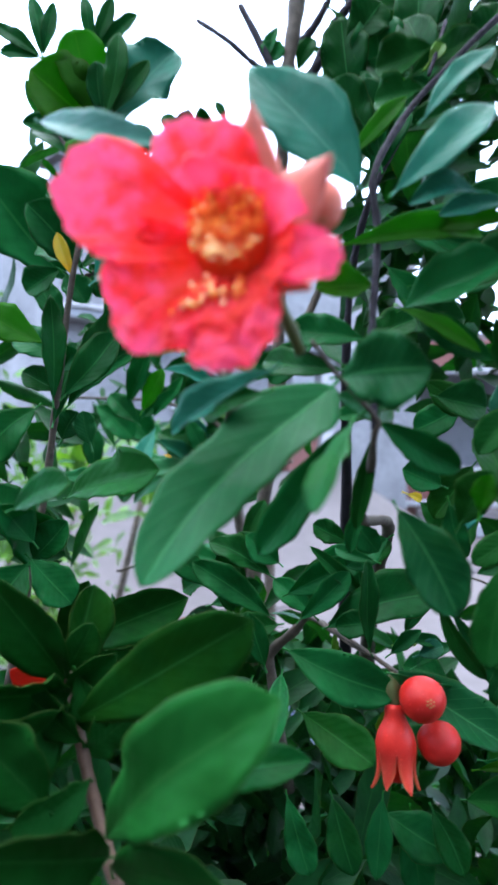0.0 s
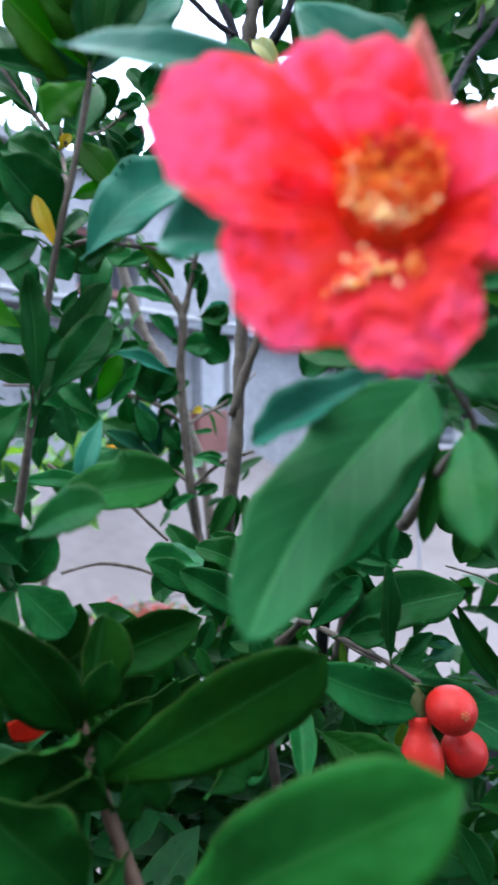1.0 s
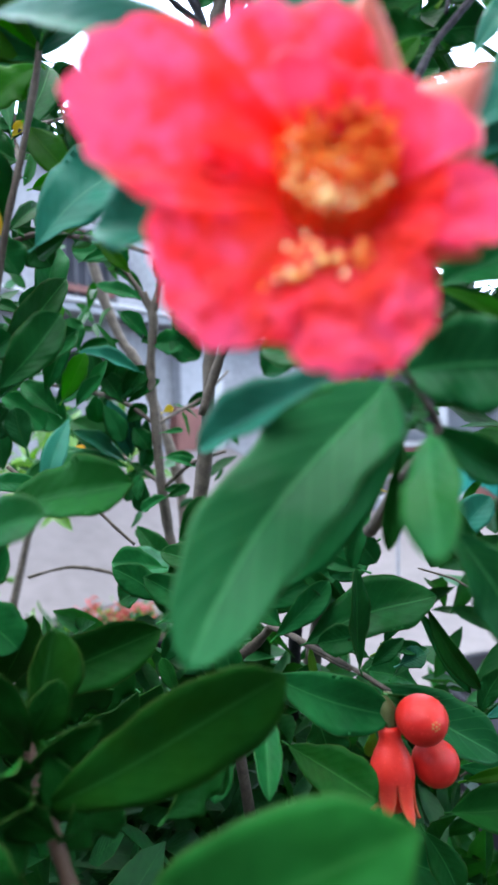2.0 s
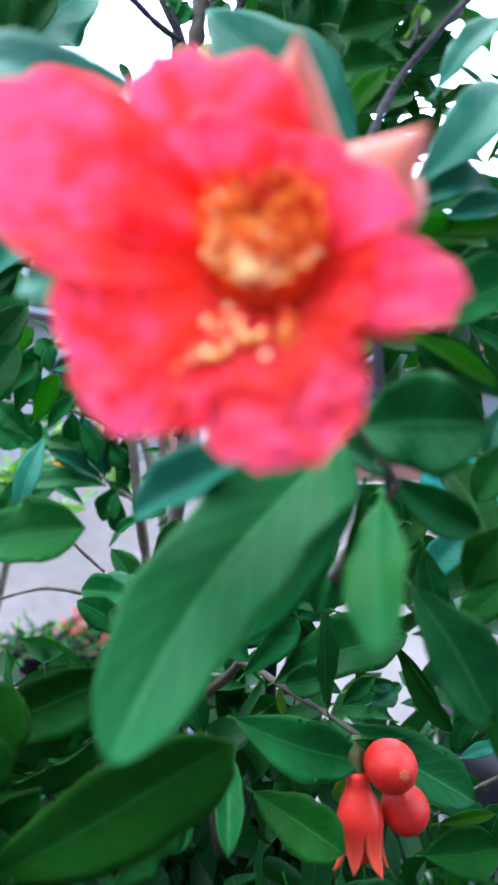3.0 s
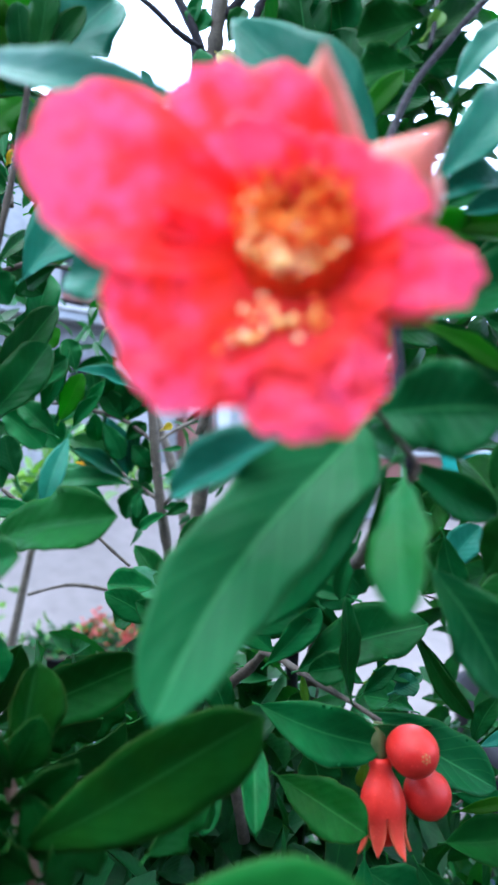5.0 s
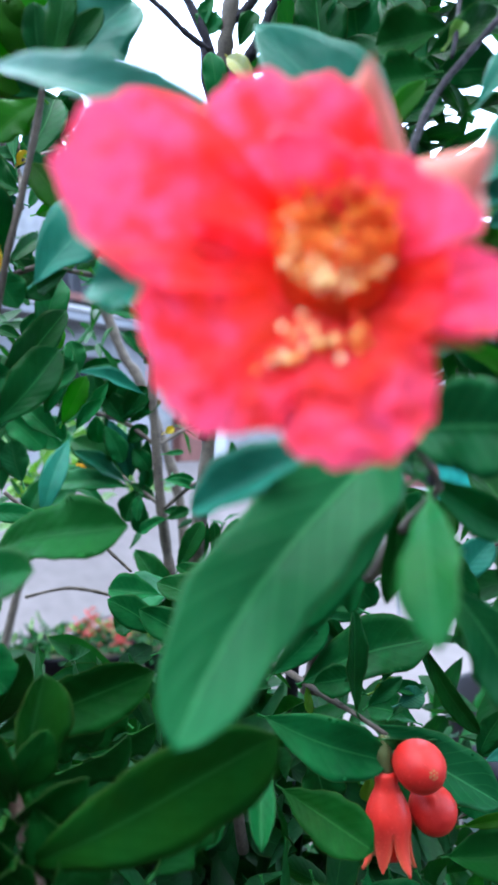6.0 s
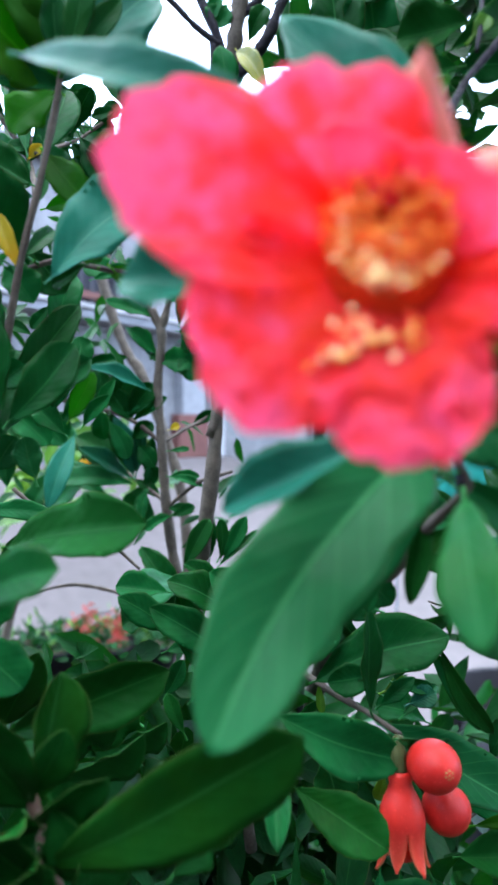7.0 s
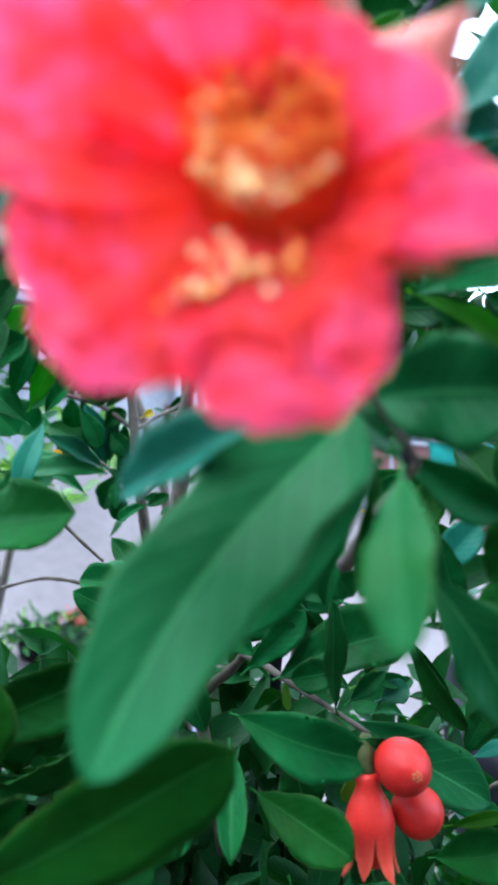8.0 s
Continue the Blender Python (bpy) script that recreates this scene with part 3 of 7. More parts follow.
def cloth():
    c = thing("clothes_line", "teal cloth hung over a line between two posts", "clothes line")
    for x in (1.1, 2.6):
        part("post", box(bmesh.new(), (x - 0.011, 4.669, 0), (x + 0.011, 4.691, 1.32), bevel=0.003), "pale_paint", c)
    child("line", tube_mesh("line", [(1.1, 4.68, 1.25), (1.85, 4.68, 1.16), (2.6, 4.68, 1.25)], (0.003, 0.003, 0.003)), "white_edge", c)
    verts, faces = [], []
    nx, nz = 26, 14
    for side in (-1, 1):
        o = len(verts)
        for i in range(nx + 1):
            for k in range(nz + 1):
                x, f = 1.36 + 0.62 * i / nx, k / nz
                verts.append((x + 0.02 * math.sin(5 * f), 4.68 + side * (0.008 + 0.02 * f + 0.03 * f * math.sin(i * 0.9 + side)), 1.172 - 0.03 * math.sin(i / nx * 3.1) - f * (0.36 + 0.06 * math.sin(i * 0.35))))
        for i in range(nx):
            for k in range(nz):
                a = o + i * (nz + 1) + k
                faces.append((a, a + 1, a + nz + 2, a + nz + 1))
    child("cloth", mesh_from("cloth", verts, faces), "teal_cloth", c)


cloth()

# ---- the shrubs ----
near = thing("pomegranate_shrub", "flowering pomegranate shrub with glossy dark green leaves", "shrub")
far = thing("pomegranate_shrub", "smaller-leaved pomegranate shrub with bare grey stems behind", "shrub")
stem("upright", near, (-0.0571, 0.2068, 1.4745), (-0.0604, 0.2079, 1.4512), (-0.0662, 0.2077, 1.4234), (-0.0732, 0.2086, 1.3956), (-0.0859, 0.2215, 1.3485), (-0.0952, 0.2300, 1.3106), (-0.1037, 0.2334, 1.2732), (-0.1200, 0.2409, 1.2142), radii=(0.0009, 0.0010, 0.0012, 0.0013, 0.0014, 0.0017, 0.0017, 0.0019))
stem("lower", near, (-0.0628, 0.1757, 1.2641), (-0.0551, 0.1699, 1.2462), (-0.0460, 0.1582, 1.2326), (-0.0383, 0.1493, 1.2221), (-0.0311, 0.1404, 1.2149), (-0.0206, 0.1269, 1.2081), (-0.0070, 0.1190, 1.1832), radii=(0.0012, 0.0017, 0.0020, 0.0020, 0.0021, 0.0021, 0.0021))
stem("rear", far, (-0.0751, 0.5217, 1.4423), (-0.0683, 0.5213, 1.4197), (-0.0711, 0.5207, 1.3835), (-0.0672, 0.5148, 1.3338), (-0.0637, 0.5140, 1.2890), (-0.0569, 0.5132, 1.2397), (-0.0471, 0.5073, 1.1920), (-0.0309, 0.4960, 1.1167), (-0.0178, 0.4930, 0.9427), radii=(0.0023, 0.0036, 0.0036, 0.0038, 0.0040, 0.0043, 0.0053, 0.0057, 0.0065))
stem("rear_fork_a", far, (-0.0693, 0.5214, 1.4242), (-0.0810, 0.5218, 1.4468), (-0.0987, 0.5272, 1.4706), (-0.1158, 0.5325, 1.4893), radii=(0.0027, 0.0023, 0.0018, 0.0014))
stem("rear_fork_b", far, (-0.0693, 0.5213, 1.4219), (-0.0625, 0.5218, 1.4491), (-0.0551, 0.5174, 1.4817), (-0.0493, 0.5129, 1.5115), radii=(0.0032, 0.0027, 0.0022, 0.0018))
stem("rear_twig_left", far, (-0.0677, 0.5148, 1.3361), (-0.0910, 0.5201, 1.3531), (-0.1170, 0.5253, 1.3623), (-0.1435, 0.5304, 1.3684), (-0.1744, 0.5404, 1.3707), (-0.2303, 0.5505, 1.3734), radii=(0.0018, 0.0018, 0.0018, 0.0016, 0.0014, 0.0014))
stem("rear_twig_right", far, (-0.0659, 0.5148, 1.3361), (-0.0512, 0.5300, 1.3463), (-0.0330, 0.5502, 1.3576), (-0.0104, 0.5706, 1.3817), radii=(0.0013, 0.0014, 0.0012, 0.0010))
stem("rear_twig_low", far, (-0.0641, 0.5140, 1.2890), (-0.0826, 0.5292, 1.3002), (-0.1010, 0.5444, 1.3111), (-0.1202, 0.5498, 1.3327), radii=(0.0018, 0.0018, 0.0014, 0.0014))
stem("rear_twig_low_right", far, (-0.0619, 0.5140, 1.2854), (-0.0461, 0.4992, 1.2995), (-0.0337, 0.4893, 1.3082), (-0.0109, 0.4795, 1.3157), radii=(0.0018, 0.0017, 0.0013, 0.0013))
stem("thick", far, (0.0033, 0.4262, 1.7024), (-0.0048, 0.4249, 1.6292), (-0.0084, 0.4245, 1.6037), (-0.0122, 0.4290, 1.5734), (-0.0146, 0.4331, 1.5236), (-0.0163, 0.4364, 1.4272), (-0.0193, 0.4355, 1.3742), (-0.0221, 0.4296, 1.3253), (-0.0284, 0.4288, 1.2766), (-0.0341, 0.4279, 1.2242), (-0.0359, 0.4259, 1.1120), radii=(0.0058, 0.0055, 0.0051, 0.0048, 0.0041, 0.0045, 0.0049, 0.0052, 0.0052, 0.0060, 0.0067))
stem("thick_limb_a", far, (-0.0442, 0.4253, 1.6475), (-0.0296, 0.4247, 1.6183), (-0.0205, 0.4244, 1.5982), (-0.0133, 0.4290, 1.5734), radii=(0.0026, 0.0029, 0.0033, 0.0037))
stem("thick_limb_b", far, (-0.0735, 0.4150, 1.6333), (-0.0503, 0.4147, 1.6155), (-0.0347, 0.4195, 1.6024), (-0.0186, 0.4243, 1.5927), radii=(0.0014, 0.0018, 0.0018, 0.0022))
stem("thick_limb_c", far, (0.0380, 0.4252, 1.6439), (0.0216, 0.4248, 1.6219), (0.0106, 0.4244, 1.5963), (-0.0096, 0.4290, 1.5734), radii=(0.0029, 0.0033, 0.0037, 0.0041))
stem("thick_limb_d", far, (0.0234, 0.4253, 1.6512), (0.0088, 0.4249, 1.6256), (-0.0048, 0.4247, 1.6128), radii=(0.0022, 0.0026, 0.0029))
stem("thick_limb_e", far, (-0.0230, 0.4243, 1.5945), (-0.0223, 0.4240, 1.5744), (-0.0152, 0.4286, 1.5549), radii=(0.0026, 0.0026, 0.0030))
stem("thick_side", far, (-0.0250, 0.4283, 1.3418), (-0.0142, 0.4297, 1.3742), (-0.0023, 0.4311, 1.4046), (0.0181, 0.4436, 1.4567), radii=(0.0034, 0.0034, 0.0031, 0.0027))
stem("slender", far, (-0.1717, 0.7533, 1.5321), (-0.1541, 0.7523, 1.4733), (-0.1364, 0.7515, 1.4309), (-0.1169, 0.7510, 1.3983), (-0.0725, 0.7486, 1.2612), (-0.0627, 0.7451, 1.0654), radii=(0.0052, 0.0059, 0.0059, 0.0059, 0.0065, 0.0072))
stem("thread", far, (-0.1758, 0.5277, 1.2125), (-0.1484, 0.5128, 1.2218), (-0.1306, 0.5099, 1.2239), (-0.1017, 0.5078, 1.2186), (-0.0744, 0.4976, 1.2081), radii=(0.0014, 0.0013, 0.0016, 0.0013, 0.0013))
stem("thread_up", far, (-0.0592, 0.3587, 1.2698), (-0.0708, 0.3588, 1.2807), (-0.0818, 0.3590, 1.2923), radii=(0.0009, 0.0009, 0.0009))
stem("node", near, (0.0297, 0.1209, 1.3558), (0.0369, 0.1286, 1.3468), (0.0461, 0.1392, 1.3370), (0.0455, 0.1441, 1.3330), (0.0449, 0.1688, 1.3214), (0.0423, 0.1985, 1.3034), (0.0557, 0.2850, 1.2895), (0.0505, 0.3700, 1.2401), (0.0459, 0.4600, 1.1473), radii=(0.0005, 0.0006, 0.0007, 0.0009, 0.0016, 0.0022, 0.0031, 0.0051, 0.0070))
stem("node_back", near, (0.1166, 0.2226, 1.5128), (0.0839, 0.2016, 1.4757), (0.0691, 0.1919, 1.4571), (0.0569, 0.1826, 1.4400), (0.0457, 0.1664, 1.4140), (0.0467, 0.1615, 1.3952), (0.0458, 0.1551, 1.3771), (0.0448, 0.1488, 1.3584), (0.0457, 0.1418, 1.3343), radii=(0.0010, 0.0012, 0.0011, 0.0012, 0.0012, 0.0012, 0.0012, 0.0012, 0.0012))
stem("high", near, (0.0786, 0.2783, 1.5376), (0.0740, 0.2779, 1.5164), (0.0693, 0.2776, 1.4988), (0.0647, 0.2773, 1.4835), (0.0577, 0.2772, 1.4705), (0.0460, 0.2768, 1.4458), (0.0376, 0.2862, 1.4130), (0.0344, 0.3050, 1.3603), (0.0345, 0.3437, 1.3031), (0.0326, 0.4205, 1.1652), (0.0346, 0.4971, 1.0221), radii=(0.0012, 0.0014, 0.0014, 0.0014, 0.0014, 0.0016, 0.0019, 0.0024, 0.0033, 0.0051, 0.0070))
stem("high_side", near, (0.0645, 0.1906, 1.4562), (0.0678, 0.1968, 1.4675), (0.0720, 0.2072, 1.4843), radii=(0.0008, 0.0007, 0.0007))
stem("fruiting", near, (0.0139, 0.3026, 1.2402), (0.0225, 0.2874, 1.2410), (0.0311, 0.2673, 1.2421), (0.0450, 0.2480, 1.2400), (0.0575, 0.2420, 1.2335), radii=(0.0016, 0.0015, 0.0012, 0.0010, 0.0010))
stem("fruiting_low", near, (0.0260, 0.2823, 1.2399), (0.0373, 0.2720, 1.2355), (0.0455, 0.2618, 1.2344), radii=(0.0010, 0.0007, 0.0007))
stem("fruiting_root", near, (0.0152, 0.3026, 1.2407), (0.0072, 0.3125, 1.2285), (-0.0069, 0.3224, 1.2122), (-0.0054, 0.3219, 1.1941), (0.0028, 0.3303, 1.1320), radii=(0.0021, 0.0024, 0.0025, 0.0028, 0.0032))
stem("dry", near, (0.1602, 0.3312, 1.3077), (0.1358, 0.3313, 1.2918), (0.1229, 0.3314, 1.2832), (0.1129, 0.3314, 1.2745), radii=(0.0009, 0.0009, 0.0009, 0.0006))
stem("dry_low", near, (0.1472, 0.2987, 1.1911), (0.1315, 0.2988, 1.1845), (0.1185, 0.2990, 1.1779), (0.1029, 0.2990, 1.1674), radii=(0.0010, 0.0009, 0.0008, 0.0006))
stem("edge", near, (0.1355, 0.2988, 1.2779), (0.1158, 0.3084, 1.2561), (0.1056, 0.3184, 1.2578), (0.0916, 0.3285, 1.2607), radii=(0.0008, 0.0007, 0.0006, 0.0005))
stem("upright_twig", near, (-0.0767, 0.2293, 1.4029), (-0.0668, 0.2243, 1.4041), (-0.0579, 0.2192, 1.4022), (-0.0455, 0.2089, 1.3978), (-0.0357, 0.2037, 1.3949), (-0.0241, 0.1934, 1.3888), radii=(0.0010, 0.0010, 0.0009, 0.0010, 0.0007, 0.0006))
stem("left_fan", near, (-0.1190, 0.2809, 1.4987), (-0.1042, 0.2806, 1.4770), (-0.0915, 0.2753, 1.4583), (-0.0809, 0.2497, 1.4330), radii=(0.0008, 0.0010, 0.0010, 0.0009))
stem("left_fan_b", near, (-0.1064, 0.2814, 1.5023), (-0.0978, 0.2809, 1.4819), (-0.0868, 0.2704, 1.4586), radii=(0.0008, 0.0008, 0.0010))
stem("left_sprig", near, (-0.0574, 0.3228, 1.5057), (-0.0677, 0.3125, 1.4927), (-0.0786, 0.3023, 1.4790), (-0.0744, 0.2418, 1.4490), radii=(0.0006, 0.0008, 0.0008, 0.0006))
stem("left_shoot", near, (-0.1181, 0.3295, 1.3167), (-0.1094, 0.3293, 1.3095), (-0.0951, 0.3292, 1.2994), radii=(0.0011, 0.0011, 0.0009))
leaf("node", (0.0345, 0.1376, 1.3460), (-0.0064, 0.0995, 1.2989), 0.0236, (-0.04, -0.78, 0.62), 14, 0.03, "fore", None, 0.045)
leaf("node", (0.0400, 0.1393, 1.3367), (0.0099, 0.1639, 1.2956), 0.0150, (-0.48, -0.86, -0.17), 12, 0.03, "leaf", 0.4)
leaf("node", (0.0365, 0.1336, 1.3479), (0.0583, 0.1202, 1.3484), 0.0240, (-0.50, -0.86, 0.02), 70, 0.03, "fore", 0.35)
leaf("node", (0.0394, 0.1222, 1.3352), (0.0327, 0.0929, 1.3166), 0.0124, (-0.62, -0.31, 0.72), 10, 0.05, "fresh", 0.5)
leaf("node", (0.0472, 0.1541, 1.3367), (0.0706, 0.1583, 1.3230), 0.0128, (0.15, -0.99, -0.05), 14, 0.05, "leaf", 0.5)
leaf("node", (0.0508, 0.1642, 1.3410), (0.0384, 0.1745, 1.3436), 0.0106, (-0.42, -0.66, 0.62), 14, 0.05, "leaf")
leaf("node", (0.0575, 0.1748, 1.3747), (0.0807, 0.1639, 1.3550), 0.0113, (-0.36, -0.93, 0.10), 20, 0.06, "leaf")
leaf("node", (0.0697, 0.2048, 1.3825), (0.1071, 0.2045, 1.4009), 0.0239, (-0.17, -0.93, 0.34), 14, 0.05, "leaf")
leaf("node", (0.0508, 0.1640, 1.3340), (0.0477, 0.1842, 1.3404), 0.0105, (-0.28, -0.33, 0.90), 14, 0.05, "leaf")
leaf("node", (0.0215, 0.1075, 1.3470), (-0.0053, 0.1202, 1.3330), 0.0134, (-0.56, -0.70, 0.44), 26, 0.05, "teal", 0.5)
leaf("node", (0.0396, 0.1402, 1.3511), (0.0539, 0.1405, 1.3483), 0.0153, (0.09, -0.94, 0.33), 20, 0.05, "leaf")
leaf("node", (0.0415, 0.1535, 1.4050), (0.0072, 0.1630, 1.4484), 0.0270, (0.07, -0.96, 0.27), 8, 0.02, "teal", 1.0)
leaf("node", (0.0176, 0.1238, 1.3432), (0.0001, 0.1310, 1.3381), 0.0118, (-0.43, -0.87, 0.25), 18, 0.05, "leaf")
leaf("upright", (-0.0430, 0.1240, 1.4165), (0.0012, 0.0935, 1.3935), 0.0098, (-0.19, -0.92, 0.33), 14, 0.035, "teal", 0.8)
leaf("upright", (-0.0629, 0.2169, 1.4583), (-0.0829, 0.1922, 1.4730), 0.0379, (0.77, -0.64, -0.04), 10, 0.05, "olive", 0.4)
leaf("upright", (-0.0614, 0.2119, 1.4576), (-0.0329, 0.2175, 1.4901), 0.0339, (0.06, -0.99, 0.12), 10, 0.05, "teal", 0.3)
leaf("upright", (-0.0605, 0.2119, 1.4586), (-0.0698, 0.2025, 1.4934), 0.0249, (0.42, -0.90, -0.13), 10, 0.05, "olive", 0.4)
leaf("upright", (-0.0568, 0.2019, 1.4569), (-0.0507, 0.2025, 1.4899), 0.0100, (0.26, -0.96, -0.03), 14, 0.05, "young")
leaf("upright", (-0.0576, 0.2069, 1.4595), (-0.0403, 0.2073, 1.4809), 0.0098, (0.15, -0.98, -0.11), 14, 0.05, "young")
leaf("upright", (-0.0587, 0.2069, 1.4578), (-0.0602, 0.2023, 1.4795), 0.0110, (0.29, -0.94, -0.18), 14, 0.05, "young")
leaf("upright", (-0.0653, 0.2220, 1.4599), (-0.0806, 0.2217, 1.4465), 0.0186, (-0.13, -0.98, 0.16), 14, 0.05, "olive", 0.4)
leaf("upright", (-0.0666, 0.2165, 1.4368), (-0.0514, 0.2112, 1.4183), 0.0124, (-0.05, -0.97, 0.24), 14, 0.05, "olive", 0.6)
leaf("upright", (-0.0691, 0.2217, 1.4427), (-0.0596, 0.2214, 1.4293), 0.0123, (-0.19, -0.97, -0.12), 14, 0.05, "leaf")
leaf("upright", (-0.0602, 0.2008, 1.3933), (-0.0270, 0.2214, 1.4293), 0.0264, (0.15, -0.91, 0.39), 14, 0.06, "teal", 0.8)
leaf("upright", (-0.0829, 0.2516, 1.4401), (-0.1047, 0.2518, 1.4531), 0.0174, (0.14, -0.96, 0.25), 14, 0.06, "leaf")
leaf("upright", (-0.0739, 0.2210, 1.4044), (-0.1047, 0.2413, 1.4218), 0.0157, (-0.26, -0.83, 0.50), 14, 0.06, "leaf")
leaf("upright", (-0.0758, 0.2210, 1.4063), (-0.0890, 0.2013, 1.4255), 0.0267, (0.73, -0.66, -0.18), 12, 0.06, "leaf")
leaf("upright", (-0.0793, 0.2310, 1.4068), (-0.0742, 0.2513, 1.4227), 0.0077, (0.67, -0.56, 0.50), 14, 0.06, "leaf")
leaf("upright", (-0.0796, 0.2411, 1.4114), (-0.0671, 0.2409, 1.3968), 0.0174, (0.04, -1.00, 0.05), 14, 0.06, "leaf")
leaf("upright", (-0.0871, 0.2350, 1.3467), (-0.0565, 0.2354, 1.3723), 0.0219, (-0.15, -0.97, 0.19), 20, 0.06, "leaf")
leaf("upright", (-0.0882, 0.2351, 1.3549), (-0.0644, 0.2508, 1.3944), 0.0166, (0.34, -0.93, 0.16), 20, 0.06, "leaf")
leaf("upright", (-0.0742, 0.2506, 1.3813), (-0.0704, 0.2611, 1.4097), 0.0150, (0.41, -0.87, 0.27), 14, 0.06, "leaf")
leaf("upright", (-0.0825, 0.2205, 1.3776), (-0.0940, 0.2209, 1.4005), 0.0127, (0.52, -0.81, 0.27), 14, 0.06, "leaf")
leaf("upright", (-0.0864, 0.2198, 1.3393), (-0.0848, 0.2405, 1.3759), 0.0146, (0.46, -0.78, 0.42), 14, 0.06, "leaf")
leaf("upright", (-0.0921, 0.2397, 1.3320), (-0.0848, 0.2399, 1.3446), 0.0153, (0.19, -0.98, -0.09), 14, 0.06, "young")
leaf("upright", (-0.0825, 0.2243, 1.3067), (-0.0288, 0.1845, 1.3208), 0.0256, (-0.61, -0.66, 0.44), 14, 0.03, "shaded_leaf", 0.12)
leaf("upright", (-0.0592, 0.1393, 1.3109), (-0.0388, 0.1335, 1.3192), 0.0143, (-0.40, -0.82, 0.40), 14, 0.05, "leaf")
leaf("upright", (-0.1148, 0.2794, 1.3120), (-0.0813, 0.2694, 1.3122), 0.0101, (-0.27, -0.91, 0.30), 14, 0.05, "leaf")
leaf("upright", (-0.0726, 0.2086, 1.3975), (-0.0799, 0.2091, 1.4158), 0.0069, (0.33, -0.93, 0.15), 14, 0.06, "yellow")
leaf("upright", (-0.0862, 0.2220, 1.3608), (-0.0758, 0.2226, 1.3688), 0.0162, (-0.04, -0.99, 0.12), 14, 0.06, "leaf")
leaf("upright", (-0.0879, 0.2272, 1.3675), (-0.1086, 0.2269, 1.3783), 0.0178, (0.21, -0.89, 0.39), 14, 0.06, "young")
leaf("upright", (-0.0870, 0.2267, 1.3529), (-0.1046, 0.2265, 1.3615), 0.0130, (0.22, -0.87, 0.43), 14, 0.06, "leaf")
leaf("upright", (-0.0768, 0.2362, 1.3293), (-0.0809, 0.2366, 1.3446), 0.0114, (0.38, -0.92, 0.13), 14, 0.06, "young")
leaf("upright", (-0.0982, 0.2337, 1.2775), (-0.0918, 0.1849, 1.3072), 0.0241, (0.89, -0.14, -0.43), 14, 0.06, "leaf")
leaf("left_fan", (-0.0900, 0.2703, 1.4562), (-0.0801, 0.2920, 1.4970), 0.0197, (0.53, -0.79, 0.29), 14, 0.06, "leaf")
leaf("left_fan", (-0.0927, 0.2753, 1.4608), (-0.1183, 0.2900, 1.4715), 0.0097, (-0.33, -0.86, 0.39), 14, 0.06, "leaf")
leaf("left_fan", (-0.1042, 0.2806, 1.4770), (-0.0890, 0.2922, 1.5102), 0.0161, (0.52, -0.85, 0.06), 14, 0.06, "leaf")
leaf("left_fan", (-0.1067, 0.2806, 1.4796), (-0.1310, 0.2907, 1.5004), 0.0183, (0.00, -0.90, 0.44), 14, 0.06, "leaf")
leaf("left_fan", (-0.0911, 0.2704, 1.4599), (-0.1075, 0.2913, 1.5000), 0.0136, (0.25, -0.81, 0.53), 14, 0.06, "leaf")
leaf("left_fan", (-0.1116, 0.2808, 1.4897), (-0.1280, 0.2916, 1.5239), 0.0140, (0.29, -0.86, 0.41), 14, 0.06, "leaf")
leaf("left_fan", (-0.0869, 0.2701, 1.4501), (-0.1155, 0.2695, 1.4566), 0.0175, (0.09, -0.94, 0.33), 14, 0.06, "leaf")
leaf("left_fan", (-0.0869, 0.2700, 1.4476), (-0.1047, 0.2592, 1.4370), 0.0121, (0.34, -0.88, 0.33), 14, 0.06, "leaf")
leaf("left_fan", (-0.0899, 0.2703, 1.4574), (-0.0850, 0.2707, 1.4634), 0.0051, (0.28, -0.94, -0.18), 14, 0.06, "yellow")
leaf("left_sprig", (-0.0812, 0.3023, 1.4811), (-0.0739, 0.3027, 1.5038), 0.0151, (0.21, -0.98, -0.05), 14, 0.06, "leaf")
leaf("left_sprig", (-0.0704, 0.3125, 1.4927), (-0.0618, 0.3127, 1.5008), 0.0091, (0.19, -0.96, -0.19), 14, 0.06, "leaf")
leaf("left_sprig", (-0.0745, 0.3125, 1.4887), (-0.0637, 0.3125, 1.4900), 0.0083, (0.01, -1.00, -0.10), 14, 0.06, "leaf")
leaf("left_sprig", (-0.0773, 0.3023, 1.4803), (-0.0668, 0.3019, 1.4581), 0.0139, (0.22, -0.97, 0.12), 14, 0.06, "leaf")
leaf("left_sprig", (-0.0799, 0.3023, 1.4790), (-0.0890, 0.3024, 1.4829), 0.0122, (0.07, -0.98, 0.17), 14, 0.06, "leaf")
leaf("left_sprig", (-0.0812, 0.3023, 1.4777), (-0.0682, 0.3020, 1.4607), 0.0123, (0.06, -1.00, 0.06), 14, 0.06, "leaf")
leaf("left_sprig", (-0.0602, 0.3227, 1.5029), (-0.0699, 0.3230, 1.5196), 0.0108, (0.28, -0.94, 0.18), 14, 0.06, "leaf")
leaf("left_sprig", (-0.0574, 0.3228, 1.5057), (-0.0512, 0.3024, 1.4842), 0.0126, (-0.14, -0.74, 0.66), 14, 0.06, "leaf")
leaf("left_sprig", (-0.0807, 0.2821, 1.4667), (-0.1001, 0.2720, 1.4625), 0.0095, (0.39, -0.87, 0.30), 14, 0.06, "leaf")
